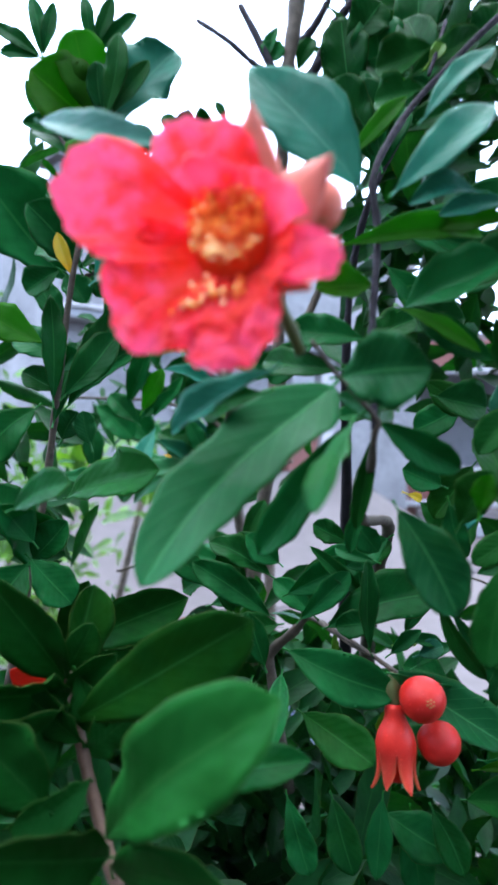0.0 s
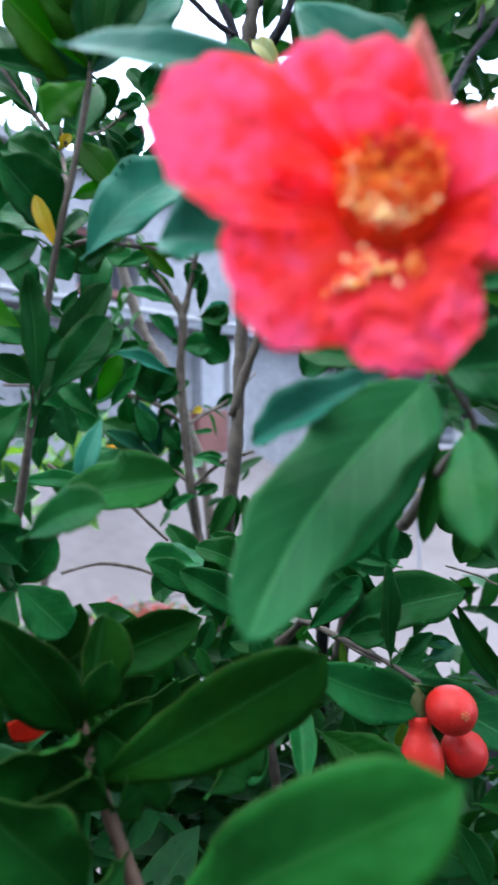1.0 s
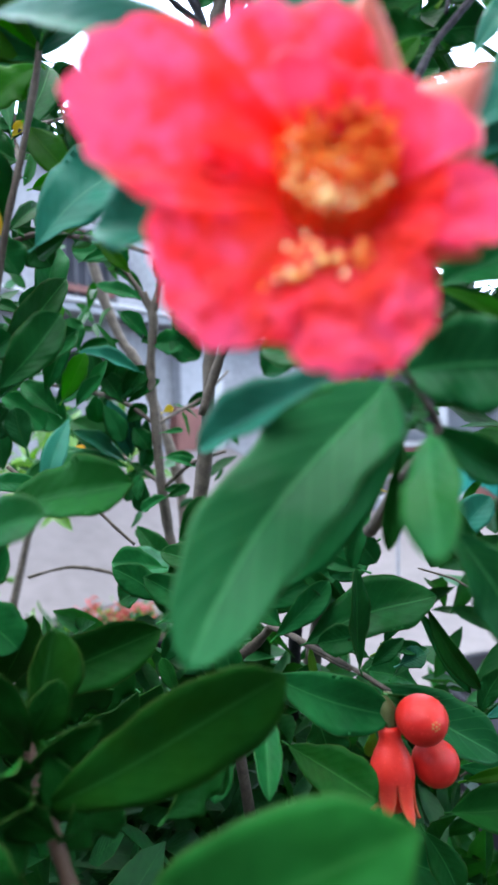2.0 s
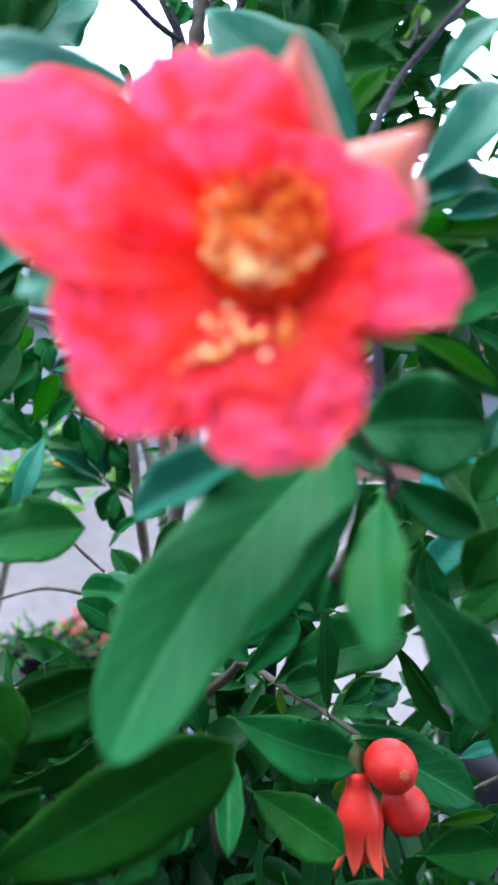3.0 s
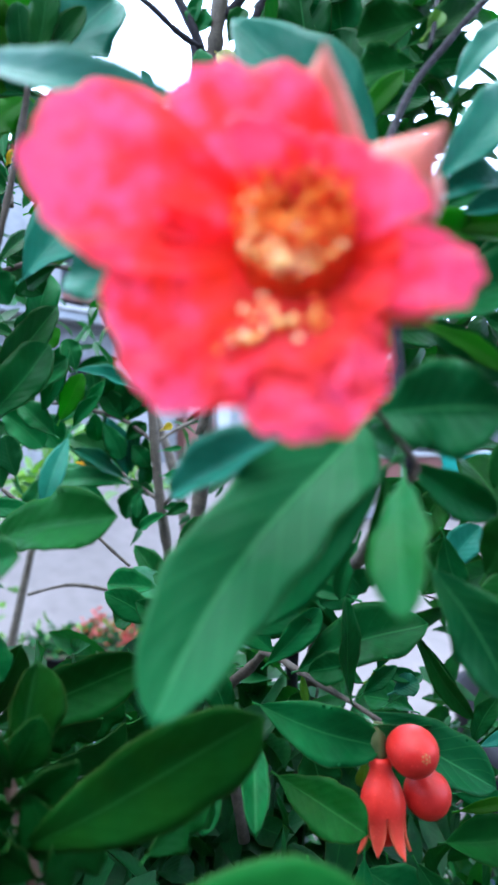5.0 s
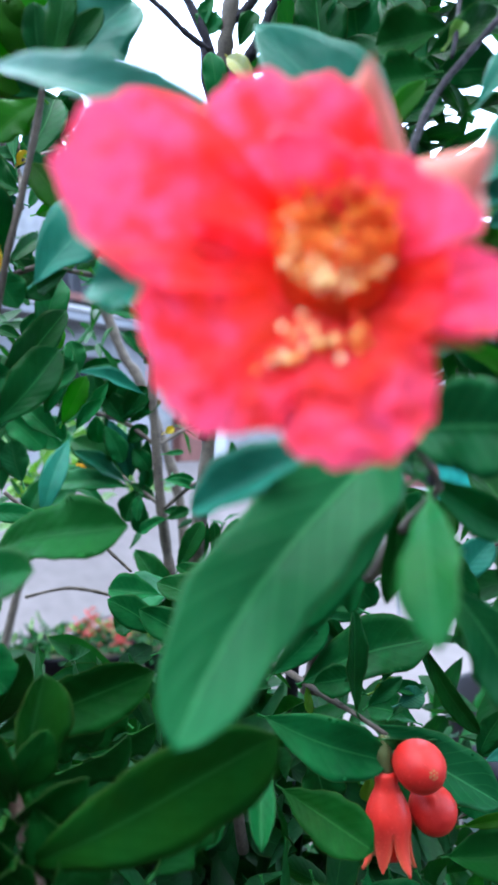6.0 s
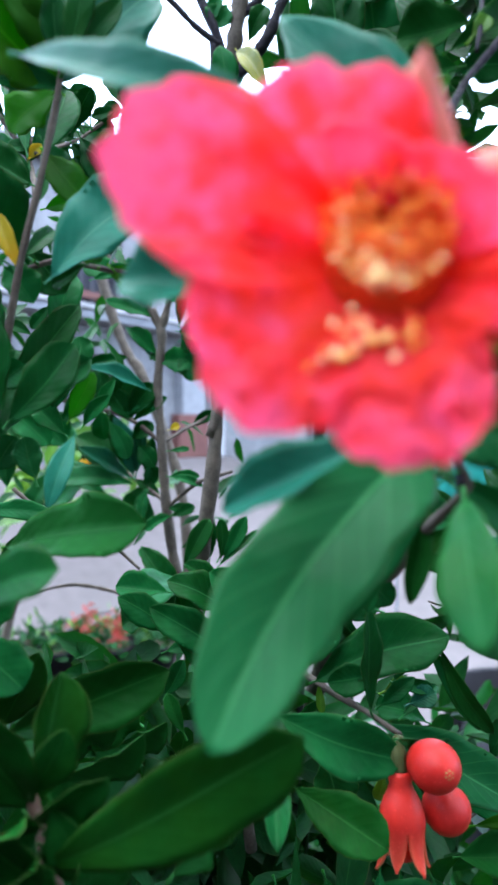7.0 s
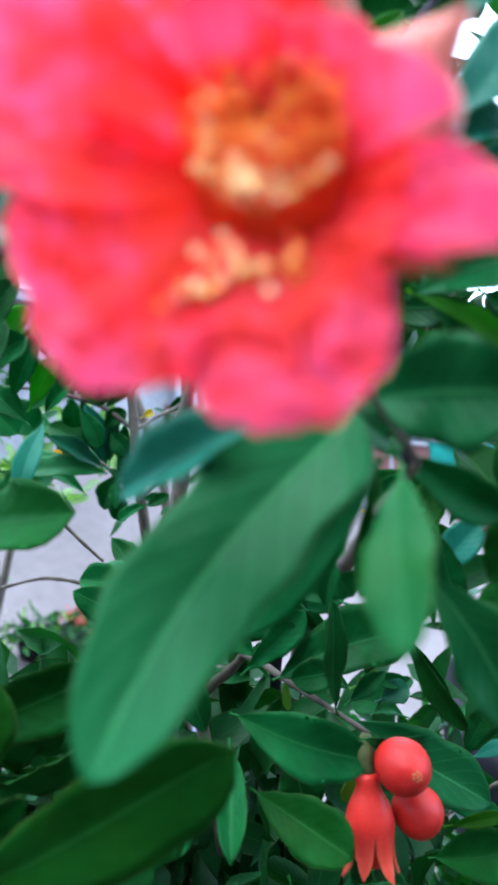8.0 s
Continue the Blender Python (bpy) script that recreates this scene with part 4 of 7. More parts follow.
leaf("lower", (-0.0486, 0.1578, 1.2415), (0.0119, 0.1429, 1.2803), 0.0264, (-0.19, -0.98, -0.08), 12, 0.05, "broad", 0.1)
leaf("lower", (-0.0579, 0.1714, 1.2464), (-0.0522, 0.1827, 1.2795), 0.0204, (0.74, -0.66, 0.10), 14, 0.05, "shaded_leaf")
leaf("lower", (-0.0569, 0.1716, 1.2474), (-0.0744, 0.1485, 1.2893), 0.0226, (0.40, -0.86, -0.31), 14, 0.05, "shaded_leaf")
leaf("lower", (-0.0516, 0.1624, 1.2485), (-0.0706, 0.1388, 1.2534), 0.0308, (0.65, -0.62, -0.44), 14, 0.05, "shaded_leaf")
leaf("lower", (-0.0547, 0.1669, 1.2465), (-0.0334, 0.1554, 1.2645), 0.0127, (0.02, -0.83, -0.56), 14, 0.05, "shaded_leaf")
leaf("lower", (-0.0516, 0.1623, 1.2430), (-0.0680, 0.1291, 1.2388), 0.0429, (0.87, -0.39, -0.30), 14, 0.05, "shaded_leaf")
leaf("lower", (-0.0394, 0.1492, 1.2272), (-0.0504, 0.1219, 1.2276), 0.0202, (0.92, -0.37, -0.12), 14, 0.05, "shaded_leaf")
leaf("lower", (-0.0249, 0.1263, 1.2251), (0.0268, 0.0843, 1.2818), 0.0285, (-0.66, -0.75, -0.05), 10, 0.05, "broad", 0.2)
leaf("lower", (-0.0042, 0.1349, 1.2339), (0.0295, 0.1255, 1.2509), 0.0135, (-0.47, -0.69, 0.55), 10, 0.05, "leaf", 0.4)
leaf("lower", (-0.0242, 0.1264, 1.2199), (-0.0440, 0.0926, 1.2376), 0.0289, (0.74, -0.60, -0.31), 10, 0.05, "shaded_leaf")
leaf("lower", (-0.0439, 0.1535, 1.2368), (-0.0627, 0.1503, 1.2526), 0.0159, (0.06, -0.99, -0.12), 10, 0.05, "shaded_leaf")
leaf("lower", (-0.0235, 0.1265, 1.2170), (0.0136, 0.1024, 1.2310), 0.0261, (-0.47, -0.85, -0.23), 10, 0.05, "shaded_leaf")
leaf("lower", (-0.0460, 0.1582, 1.2308), (-0.0309, 0.1659, 1.2410), 0.0295, (0.63, -0.63, -0.45), 10, 0.05, "shaded_leaf")
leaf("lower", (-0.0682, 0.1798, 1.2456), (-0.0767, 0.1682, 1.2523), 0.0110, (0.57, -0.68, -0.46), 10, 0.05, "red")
leaf("lower", (-0.0726, 0.1788, 1.1886), (-0.0723, 0.1688, 1.2140), 0.0123, (0.49, -0.81, -0.32), 10, 0.05, "shaded_leaf")
leaf("lower", (-0.0564, 0.1683, 1.2529), (-0.0468, 0.1686, 1.2699), 0.0142, (0.45, -0.86, -0.24), 14, 0.05, "shaded_leaf")
leaf("lower", (-0.0194, 0.1680, 1.2322), (-0.0037, 0.1981, 1.2393), 0.0215, (0.89, -0.45, -0.08), 14, 0.05, "shaded_leaf")
leaf("lower", (-0.0475, 0.1584, 1.2559), (-0.0384, 0.1581, 1.2392), 0.0154, (-0.07, -1.00, -0.02), 14, 0.05, "shaded_leaf")
leaf("fruiting", (0.0116, 0.2426, 1.2403), (0.0573, 0.2373, 1.2258), 0.0237, (0.02, -0.92, 0.40), 16, 0.04, "leaf", 0.5)
leaf("fruiting", (0.0179, 0.2369, 1.2160), (0.0475, 0.2161, 1.2065), 0.0214, (-0.31, -0.72, 0.61), 16, 0.04, "shaded_leaf")
leaf("fruiting", (0.0496, 0.2521, 1.2524), (0.0311, 0.2524, 1.2491), 0.0136, (-0.08, -0.93, 0.36), 16, 0.04, "leaf")
leaf("fruiting", (0.0461, 0.2420, 1.2426), (0.0449, 0.2429, 1.2812), 0.0105, (0.39, -0.92, 0.03), 20, 0.04, "leaf")
leaf("fruiting", (0.0481, 0.2428, 1.2802), (0.0310, 0.2533, 1.2839), 0.0080, (-0.44, -0.83, 0.34), 20, 0.08, "leaf")
leaf("fruiting", (0.0085, 0.2424, 1.2299), (0.0094, 0.2020, 1.2152), 0.0123, (0.00, -0.34, 0.94), 14, 0.05, "leaf")
leaf("fruiting", (-0.0004, 0.2526, 1.2294), (-0.0081, 0.2533, 1.2533), 0.0124, (0.17, -0.98, 0.08), 14, 0.05, "leaf")
leaf("fruiting", (0.0530, 0.2512, 1.2144), (0.0509, 0.2509, 1.2035), 0.0068, (-0.24, -0.97, 0.07), 14, 0.05, "bright")
leaf("fruiting", (0.0308, 0.2616, 1.2158), (0.0365, 0.2610, 1.1955), 0.0212, (0.06, -1.00, 0.05), 14, 0.05, "leaf")
leaf("fruiting", (0.0561, 0.2715, 1.2321), (0.0702, 0.2715, 1.2439), 0.0088, (-0.25, -0.92, 0.30), 14, 0.05, "leaf")
leaf("fruiting", (0.0601, 0.2815, 1.2340), (0.0699, 0.2814, 1.2389), 0.0091, (-0.19, -0.92, 0.35), 14, 0.05, "bright")
leaf("fruiting", (0.0675, 0.2811, 1.2230), (0.0883, 0.3008, 1.2287), 0.0079, (0.38, -0.61, 0.70), 14, 0.05, "leaf")
leaf("fruiting", (0.0302, 0.2723, 1.2414), (0.0315, 0.2719, 1.2284), 0.0044, (-0.03, -1.00, 0.02), 14, 0.05, "bright")
leaf("fruiting", (0.0537, 0.2317, 1.2369), (0.0870, 0.2804, 1.2134), 0.0121, (0.65, -0.64, -0.41), 14, 0.05, "leaf")
leaf("fruiting", (0.0609, 0.3013, 1.2247), (0.0400, 0.3019, 1.2350), 0.0106, (0.35, -0.56, 0.75), 14, 0.05, "leaf")
leaf("fruiting", (0.0916, 0.3300, 1.1983), (0.0657, 0.3308, 1.2069), 0.0234, (0.26, -0.51, 0.82), 14, 0.05, "leaf")
leaf("fruiting", (0.0113, 0.2928, 1.2487), (0.0339, 0.2929, 1.2690), 0.0240, (-0.04, -1.00, 0.05), 14, 0.05, "leaf")
leaf("fruiting", (0.0405, 0.2828, 1.2717), (0.0442, 0.2821, 1.2473), 0.0142, (-0.23, -0.97, -0.01), 14, 0.05, "leaf")
leaf("fruiting", (0.0429, 0.2831, 1.2863), (0.0239, 0.2929, 1.2614), 0.0210, (-0.48, -0.88, 0.02), 14, 0.05, "leaf")
leaf("fruiting", (0.0915, 0.3310, 1.2385), (0.1189, 0.3294, 1.1941), 0.0127, (-0.19, -0.98, -0.08), 24, -0.06, "leaf")
leaf("fruiting", (0.1266, 0.3388, 1.1762), (0.1458, 0.3387, 1.1882), 0.0085, (-0.11, -0.98, 0.17), 20, 0.05, "leaf")
leaf("fruiting", (0.1028, 0.2992, 1.1726), (0.1264, 0.2986, 1.1701), 0.0110, (0.01, -0.95, 0.32), 14, 0.05, "leaf")
leaf("fruiting", (0.1188, 0.2786, 1.1647), (0.1261, 0.2789, 1.1843), 0.0154, (-0.32, -0.94, 0.14), 14, 0.05, "leaf")
leaf("node_back", (0.0935, 0.2024, 1.3034), (0.0939, 0.2531, 1.3320), 0.0191, (-0.25, -0.47, 0.84), 14, 0.05, "shaded_leaf")
leaf("node_back", (0.0921, 0.3019, 1.2770), (0.0959, 0.3026, 1.3110), 0.0123, (-0.16, -0.99, 0.04), 18, 0.05, "leaf")
leaf("high", (0.0630, 0.2571, 1.4733), (0.0446, 0.2683, 1.5077), 0.0240, (-0.16, -0.96, 0.23), 14, 0.05, "leaf")
leaf("high", (0.0652, 0.2571, 1.4755), (0.0559, 0.2681, 1.5100), 0.0206, (-0.14, -0.95, 0.27), 14, 0.05, "leaf")
leaf("high", (0.0739, 0.2572, 1.4875), (0.0626, 0.2684, 1.5259), 0.0207, (-0.18, -0.96, 0.23), 14, 0.05, "leaf")
leaf("high", (0.0739, 0.2572, 1.4864), (0.0641, 0.2575, 1.4918), 0.0065, (-0.07, -1.00, -0.07), 16, 0.05, "leaf")
leaf("high", (0.0609, 0.2571, 1.4689), (0.0826, 0.2568, 1.4755), 0.0154, (-0.04, -0.99, 0.10), 16, 0.05, "leaf")
leaf("high", (0.0506, 0.2468, 1.4493), (0.0434, 0.2581, 1.4971), 0.0156, (-0.18, -0.96, 0.20), 16, 0.05, "leaf")
leaf("high", (0.0890, 0.2573, 1.5017), (0.1020, 0.2575, 1.5213), 0.0188, (-0.15, -0.98, 0.11), 16, 0.05, "leaf")
leaf("high", (0.0355, 0.2687, 1.5167), (0.0513, 0.2688, 1.5349), 0.0249, (0.01, -1.00, -0.01), 16, 0.05, "leaf")
leaf("high", (0.0722, 0.2055, 1.4147), (0.1001, 0.2051, 1.4201), 0.0144, (-0.06, -0.97, 0.22), 14, 0.05, "leaf")
leaf("high", (0.0624, 0.2157, 1.4127), (0.0972, 0.2146, 1.3982), 0.0150, (0.02, -0.99, 0.11), 14, 0.05, "leaf")
leaf("high", (0.0456, 0.2507, 1.4449), (0.0615, 0.2536, 1.4777), 0.0156, (-0.02, -1.00, 0.09), 16, 0.05, "leaf")
leaf("high", (0.0542, 0.2523, 1.4607), (0.0424, 0.2504, 1.4900), 0.0206, (0.01, -1.00, -0.06), 16, 0.05, "leaf")
leaf("high", (0.0469, 0.2510, 1.4534), (0.0304, 0.2483, 1.4901), 0.0233, (0.04, -1.00, -0.05), 16, 0.05, "leaf")
leaf("high", (0.0373, 0.2698, 1.4883), (0.0325, 0.2691, 1.5301), 0.0245, (0.01, -1.00, -0.01), 16, 0.05, "leaf")
leaf("high", (0.0528, 0.2724, 1.4934), (0.0479, 0.2717, 1.5326), 0.0272, (-0.04, -1.00, -0.02), 16, 0.05, "leaf")
leaf("high", (0.0631, 0.2742, 1.5037), (0.0686, 0.2753, 1.5455), 0.0272, (-0.06, -1.00, 0.03), 16, 0.05, "leaf")
leaf("high", (0.0546, 0.2217, 1.4186), (0.0888, 0.2275, 1.4052), 0.0230, (0.20, -0.98, 0.09), 16, 0.05, "leaf")
leaf("high", (0.0630, 0.2231, 1.3924), (0.0951, 0.2184, 1.3960), 0.0253, (-0.17, -0.95, 0.26), 16, 0.05, "leaf")
leaf("high", (0.0533, 0.2417, 1.4044), (0.0716, 0.2448, 1.3831), 0.0155, (0.17, -0.99, 0.01), 16, 0.05, "leaf")
leaf("high", (0.0554, 0.2420, 1.3832), (0.0855, 0.2472, 1.3829), 0.0222, (0.16, -0.94, 0.30), 16, 0.05, "leaf")
leaf("high", (0.0414, 0.2294, 1.3679), (0.0638, 0.2333, 1.3812), 0.0180, (-0.03, -0.95, 0.32), 16, 0.05, "leaf")
leaf("rear_fork_a", (-0.1158, 0.5325, 1.4893), (-0.1273, 0.5323, 1.4773), 0.0332, (-0.13, -0.98, 0.14), 14, 0.06, "leaf")
leaf("rear_fork_a", (-0.0987, 0.5272, 1.4706), (-0.1317, 0.5223, 1.4753), 0.0236, (0.19, -0.89, 0.41), 14, 0.06, "leaf")
leaf("rear_fork_a", (-0.0919, 0.5270, 1.4615), (-0.0955, 0.5224, 1.4830), 0.0148, (0.44, -0.89, -0.12), 14, 0.06, "leaf")
leaf("rear_fork_a", (-0.0751, 0.5216, 1.4355), (-0.0928, 0.5217, 1.4423), 0.0102, (0.17, -0.88, 0.45), 20, 0.1, "leaf")
leaf("rear_fork_a", (-0.0738, 0.5216, 1.4355), (-0.1136, 0.5218, 1.4491), 0.0149, (0.15, -0.88, 0.45), 20, 0.1, "leaf")
leaf("rear_fork_a", (-0.0729, 0.5211, 1.4061), (-0.0946, 0.5214, 1.4265), 0.0182, (0.33, -0.87, 0.37), 14, 0.06, "leaf")
leaf("rear_fork_a", (-0.0706, 0.5210, 1.4016), (-0.0774, 0.5211, 1.4061), 0.0110, (0.27, -0.86, 0.43), 14, 0.06, "leaf")
leaf("rear_fork_b", (-0.0638, 0.5218, 1.4491), (-0.0502, 0.5220, 1.4581), 0.0195, (-0.01, -1.00, 0.03), 14, 0.06, "leaf")
leaf("rear_fork_b", (-0.0557, 0.5211, 1.4061), (-0.0321, 0.5207, 1.3880), 0.0299, (0.11, -0.98, 0.17), 14, 0.06, "leaf")
leaf("rear_fork_b", (-0.0706, 0.5210, 1.4016), (-0.0435, 0.5210, 1.4016), 0.0279, (0.00, -0.97, 0.23), 14, 0.06, "leaf")
leaf("rear_fork_b", (-0.0440, 0.5012, 1.4170), (-0.0300, 0.5015, 1.4300), 0.0157, (-0.02, -1.00, 0.04), 14, 0.06, "leaf")
leaf("rear_fork_b", (-0.0527, 0.5013, 1.4213), (-0.0300, 0.5012, 1.4170), 0.0210, (0.04, -0.98, 0.20), 14, 0.06, "leaf")
leaf("rear_fork_b", (-0.0483, 0.5013, 1.4213), (-0.0396, 0.5010, 1.4039), 0.0181, (0.06, -1.00, 0.05), 14, 0.06, "leaf")
leaf("rear_fork_b", (-0.0638, 0.5218, 1.4491), (-0.0557, 0.5222, 1.4695), 0.0188, (0.16, -0.99, -0.05), 14, 0.06, "leaf")
leaf("rear_twig_left", (-0.0910, 0.5201, 1.3531), (-0.1113, 0.5206, 1.3789), 0.0208, (0.42, -0.84, 0.34), 14, 0.06, "leaf")
leaf("rear_twig_left", (-0.1101, 0.5253, 1.3623), (-0.0946, 0.5209, 1.3948), 0.0260, (0.10, -0.98, -0.18), 14, 0.06, "leaf")
leaf("rear_twig_left", (-0.0932, 0.5202, 1.3563), (-0.0751, 0.5207, 1.3835), 0.0213, (0.05, -1.00, -0.01), 14, 0.06, "leaf")
leaf("rear_twig_left", (-0.0910, 0.5201, 1.3531), (-0.0638, 0.5205, 1.3722), 0.0116, (-0.07, -0.99, 0.12), 14, 0.06, "leaf")
leaf("rear_twig_left", (-0.1170, 0.5253, 1.3623), (-0.1204, 0.5309, 1.3956), 0.0194, (0.38, -0.90, 0.19), 14, 0.06, "leaf")
leaf("rear_twig_left", (-0.1170, 0.5253, 1.3609), (-0.1158, 0.5299, 1.3380), 0.0193, (0.09, -0.98, -0.19), 14, 0.06, "leaf")
leaf("rear_twig_left", (-0.1342, 0.5309, 1.3956), (-0.0955, 0.5210, 1.4038), 0.0121, (-0.27, -0.95, 0.13), 20, 0.1, "leaf")
leaf("rear_twig_left", (-0.1481, 0.5304, 1.3684), (-0.1550, 0.5309, 1.3956), 0.0224, (0.49, -0.86, 0.14), 14, 0.06, "leaf")
leaf("rear_twig_left", (-0.1744, 0.5403, 1.3613), (-0.1509, 0.5398, 1.3331), 0.0370, (0.26, -0.94, 0.23), 14, 0.06, "leaf")
leaf("rear_twig_left", (-0.1091, 0.5202, 1.3586), (-0.0927, 0.5295, 1.3195), 0.0238, (0.28, -0.95, -0.11), 14, 0.06, "leaf")
leaf("rear_twig_left", (-0.0978, 0.5202, 1.3563), (-0.0865, 0.5204, 1.3699), 0.0143, (0.01, -1.00, 0.01), 14, 0.06, "leaf")
leaf("rear_twig_right", (-0.0460, 0.5501, 1.3495), (-0.0254, 0.5503, 1.3615), 0.0113, (-0.10, -0.98, 0.19), 14, 0.06, "leaf")
leaf("rear_twig_right", (-0.0627, 0.5300, 1.3463), (-0.0549, 0.5301, 1.3500), 0.0080, (-0.09, -0.97, 0.22), 14, 0.06, "yellow")
leaf("rear_twig_right", (-0.0592, 0.4997, 1.3300), (-0.0440, 0.4998, 1.3317), 0.0057, (-0.04, -0.94, 0.33), 14, 0.06, "young")
leaf("rear_twig_low", (-0.0977, 0.5444, 1.3116), (-0.1441, 0.5499, 1.3399), 0.0351, (0.25, -0.79, 0.56), 14, 0.06, "leaf")
leaf("rear_twig_low", (-0.0945, 0.5392, 1.3011), (-0.1656, 0.5493, 1.3031), 0.0282, (-0.09, -0.77, 0.63), 14, 0.06, "leaf")
leaf("rear_twig_low", (-0.1444, 0.5696, 1.3247), (-0.1010, 0.5493, 1.3064), 0.0135, (-0.19, -0.85, 0.50), 14, 0.06, "leaf")
leaf("rear_twig_low", (-0.1624, 0.5993, 1.3051), (-0.1389, 0.5994, 1.3103), 0.0205, (-0.06, -0.95, 0.31), 14, 0.06, "yellow")
leaf("rear_twig_low", (-0.0968, 0.5393, 1.3049), (-0.1469, 0.5799, 1.3419), 0.0276, (-0.01, -0.68, 0.73), 14, 0.06, "leaf")
leaf("rear_twig_low", (-0.0835, 0.5292, 1.3011), (-0.0950, 0.5287, 1.2734), 0.0205, (-0.22, -0.97, 0.11), 14, 0.06, "leaf")
leaf("rear_twig_low", (-0.0812, 0.5291, 1.2965), (-0.0766, 0.5295, 1.3195), 0.0173, (0.20, -0.98, -0.02), 14, 0.06, "leaf")
leaf("rear_twig_low", (-0.0810, 0.5191, 1.2952), (-0.0810, 0.5186, 1.2658), 0.0172, (-0.02, -1.00, 0.02), 14, 0.06, "young")
leaf("rear_twig_low", (-0.1175, 0.5589, 1.2837), (-0.1671, 0.5795, 1.3167), 0.0246, (0.21, -0.65, 0.73), 14, 0.06, "leaf")
leaf("rear_twig_low", (-0.1368, 0.5793, 1.3066), (-0.1859, 0.5987, 1.2685), 0.0359, (-0.55, -0.77, 0.32), 14, 0.06, "leaf")
leaf("rear_twig_low", (-0.1729, 0.5994, 1.3103), (-0.1990, 0.5987, 1.2685), 0.0262, (-0.31, -0.93, 0.21), 14, 0.06, "young")
leaf("rear_twig_low", (-0.1520, 0.5999, 1.3364), (-0.1807, 0.5999, 1.3364), 0.0290, (0.00, -0.73, 0.68), 14, 0.06, "young")
leaf("rear_twig_low", (-0.0910, 0.5199, 1.3382), (-0.0751, 0.5201, 1.3518), 0.0170, (0.05, -1.00, -0.04), 14, 0.06, "leaf")
leaf("rear_twig_low", (-0.0865, 0.5198, 1.3337), (-0.0729, 0.5195, 1.3156), 0.0188, (0.07, -0.99, 0.07), 14, 0.06, "leaf")
leaf("rear_twig_low_right", (-0.0592, 0.4994, 1.3104), (-0.0361, 0.4994, 1.3104), 0.0104, (0.00, -0.93, 0.38), 14, 0.06, "leaf")
leaf("rear_twig_low_right", (-0.0570, 0.4989, 1.2799), (-0.0396, 0.4990, 1.2873), 0.0113, (-0.13, -0.94, 0.32), 14, 0.06, "leaf")
leaf("rear_twig_low_right", (-0.0592, 0.4989, 1.2799), (-0.0779, 0.4987, 1.2690), 0.0127, (-0.28, -0.83, 0.49), 14, 0.06, "leaf")
leaf("rear", (-0.0527, 0.4981, 1.2342), (-0.0831, 0.4984, 1.2538), 0.0174, (0.36, -0.74, 0.57), 14, 0.06, "leaf")
leaf("rear", (-0.0454, 0.4482, 1.2419), (-0.0647, 0.3682, 1.2450), 0.0288, (0.53, -0.10, 0.84), 14, 0.06, "leaf")
leaf("rear", (-0.0454, 0.3684, 1.2547), (-0.0744, 0.3684, 1.2579), 0.0214, (0.08, -0.70, 0.71), 14, 0.06, "leaf")
leaf("rear", (-0.0519, 0.3682, 1.2450), (-0.0705, 0.3681, 1.2353), 0.0231, (-0.29, -0.76, 0.58), 14, 0.06, "leaf")
leaf("rear", (-0.0386, 0.3983, 1.2469), (-0.0491, 0.3978, 1.2191), 0.0230, (-0.31, -0.94, 0.13), 14, 0.06, "leaf")
leaf("rear", (-0.0168, 0.4186, 1.2637), (-0.0168, 0.4190, 1.2893), 0.0093, (0.21, -0.98, 0.02), 14, 0.06, "leaf")
leaf("rear", (-0.0150, 0.4186, 1.2637), (-0.0004, 0.4190, 1.2911), 0.0114, (-0.10, -0.99, 0.07), 14, 0.06, "leaf")
leaf("rear", (-0.0406, 0.4184, 1.2564), (-0.0241, 0.4190, 1.2893), 0.0152, (-0.05, -1.00, 0.04), 14, 0.06, "young")
leaf("rear", (-0.0168, 0.4185, 1.2601), (0.0069, 0.4189, 1.2820), 0.0062, (-0.20, -0.95, 0.23), 14, 0.06, "leaf")
leaf("thick", (-0.0143, 0.4034, 1.5428), (-0.0178, 0.4041, 1.5811), 0.0171, (0.21, -0.98, 0.04), 14, 0.06, "leaf")
leaf("thick", (-0.0073, 0.4040, 1.5777), (0.0096, 0.3835, 1.5458), 0.0163, (-0.46, -0.84, 0.30), 24, 0.1, "yellow2")
leaf("thick", (0.0240, 0.4046, 1.6090), (0.0223, 0.4039, 1.5707), 0.0148, (-0.22, -0.97, 0.03), 14, 0.06, "leaf")
leaf("thick", (-0.0150, 0.4247, 1.6183), (-0.0223, 0.4245, 1.6037), 0.0206, (-0.07, -1.00, 0.05), 14, 0.06, "leaf")
leaf("thick", (-0.0168, 0.4249, 1.6292), (-0.0260, 0.4246, 1.6073), 0.0122, (-0.07, -1.00, 0.05), 14, 0.06, "leaf")
leaf("thick", (-0.0003, 0.4042, 1.5846), (0.0101, 0.4045, 1.6055), 0.0145, (0.19, -0.98, -0.08), 14, 0.06, "leaf")
leaf("lower", (-0.0825, 0.2232, 1.2421), (-0.0255, 0.2126, 1.2688), 0.0237, (-0.22, -0.97, 0.07), 14, 0.05, "shaded_leaf", 0.1)
leaf("lower", (-0.0863, 0.2282, 1.2427), (-0.0701, 0.2187, 1.2726), 0.0165, (0.23, -0.88, -0.41), 14, 0.05, "shaded_leaf")
leaf("lower", (-0.0796, 0.2381, 1.2380), (-0.0472, 0.2381, 1.2380), 0.0341, (0.00, -0.75, -0.66), 14, 0.05, "shaded_leaf")
leaf("lower", (-0.0634, 0.2179, 1.2301), (-0.0347, 0.2182, 1.2454), 0.0256, (0.32, -0.74, -0.59), 14, 0.05, "shaded_leaf")
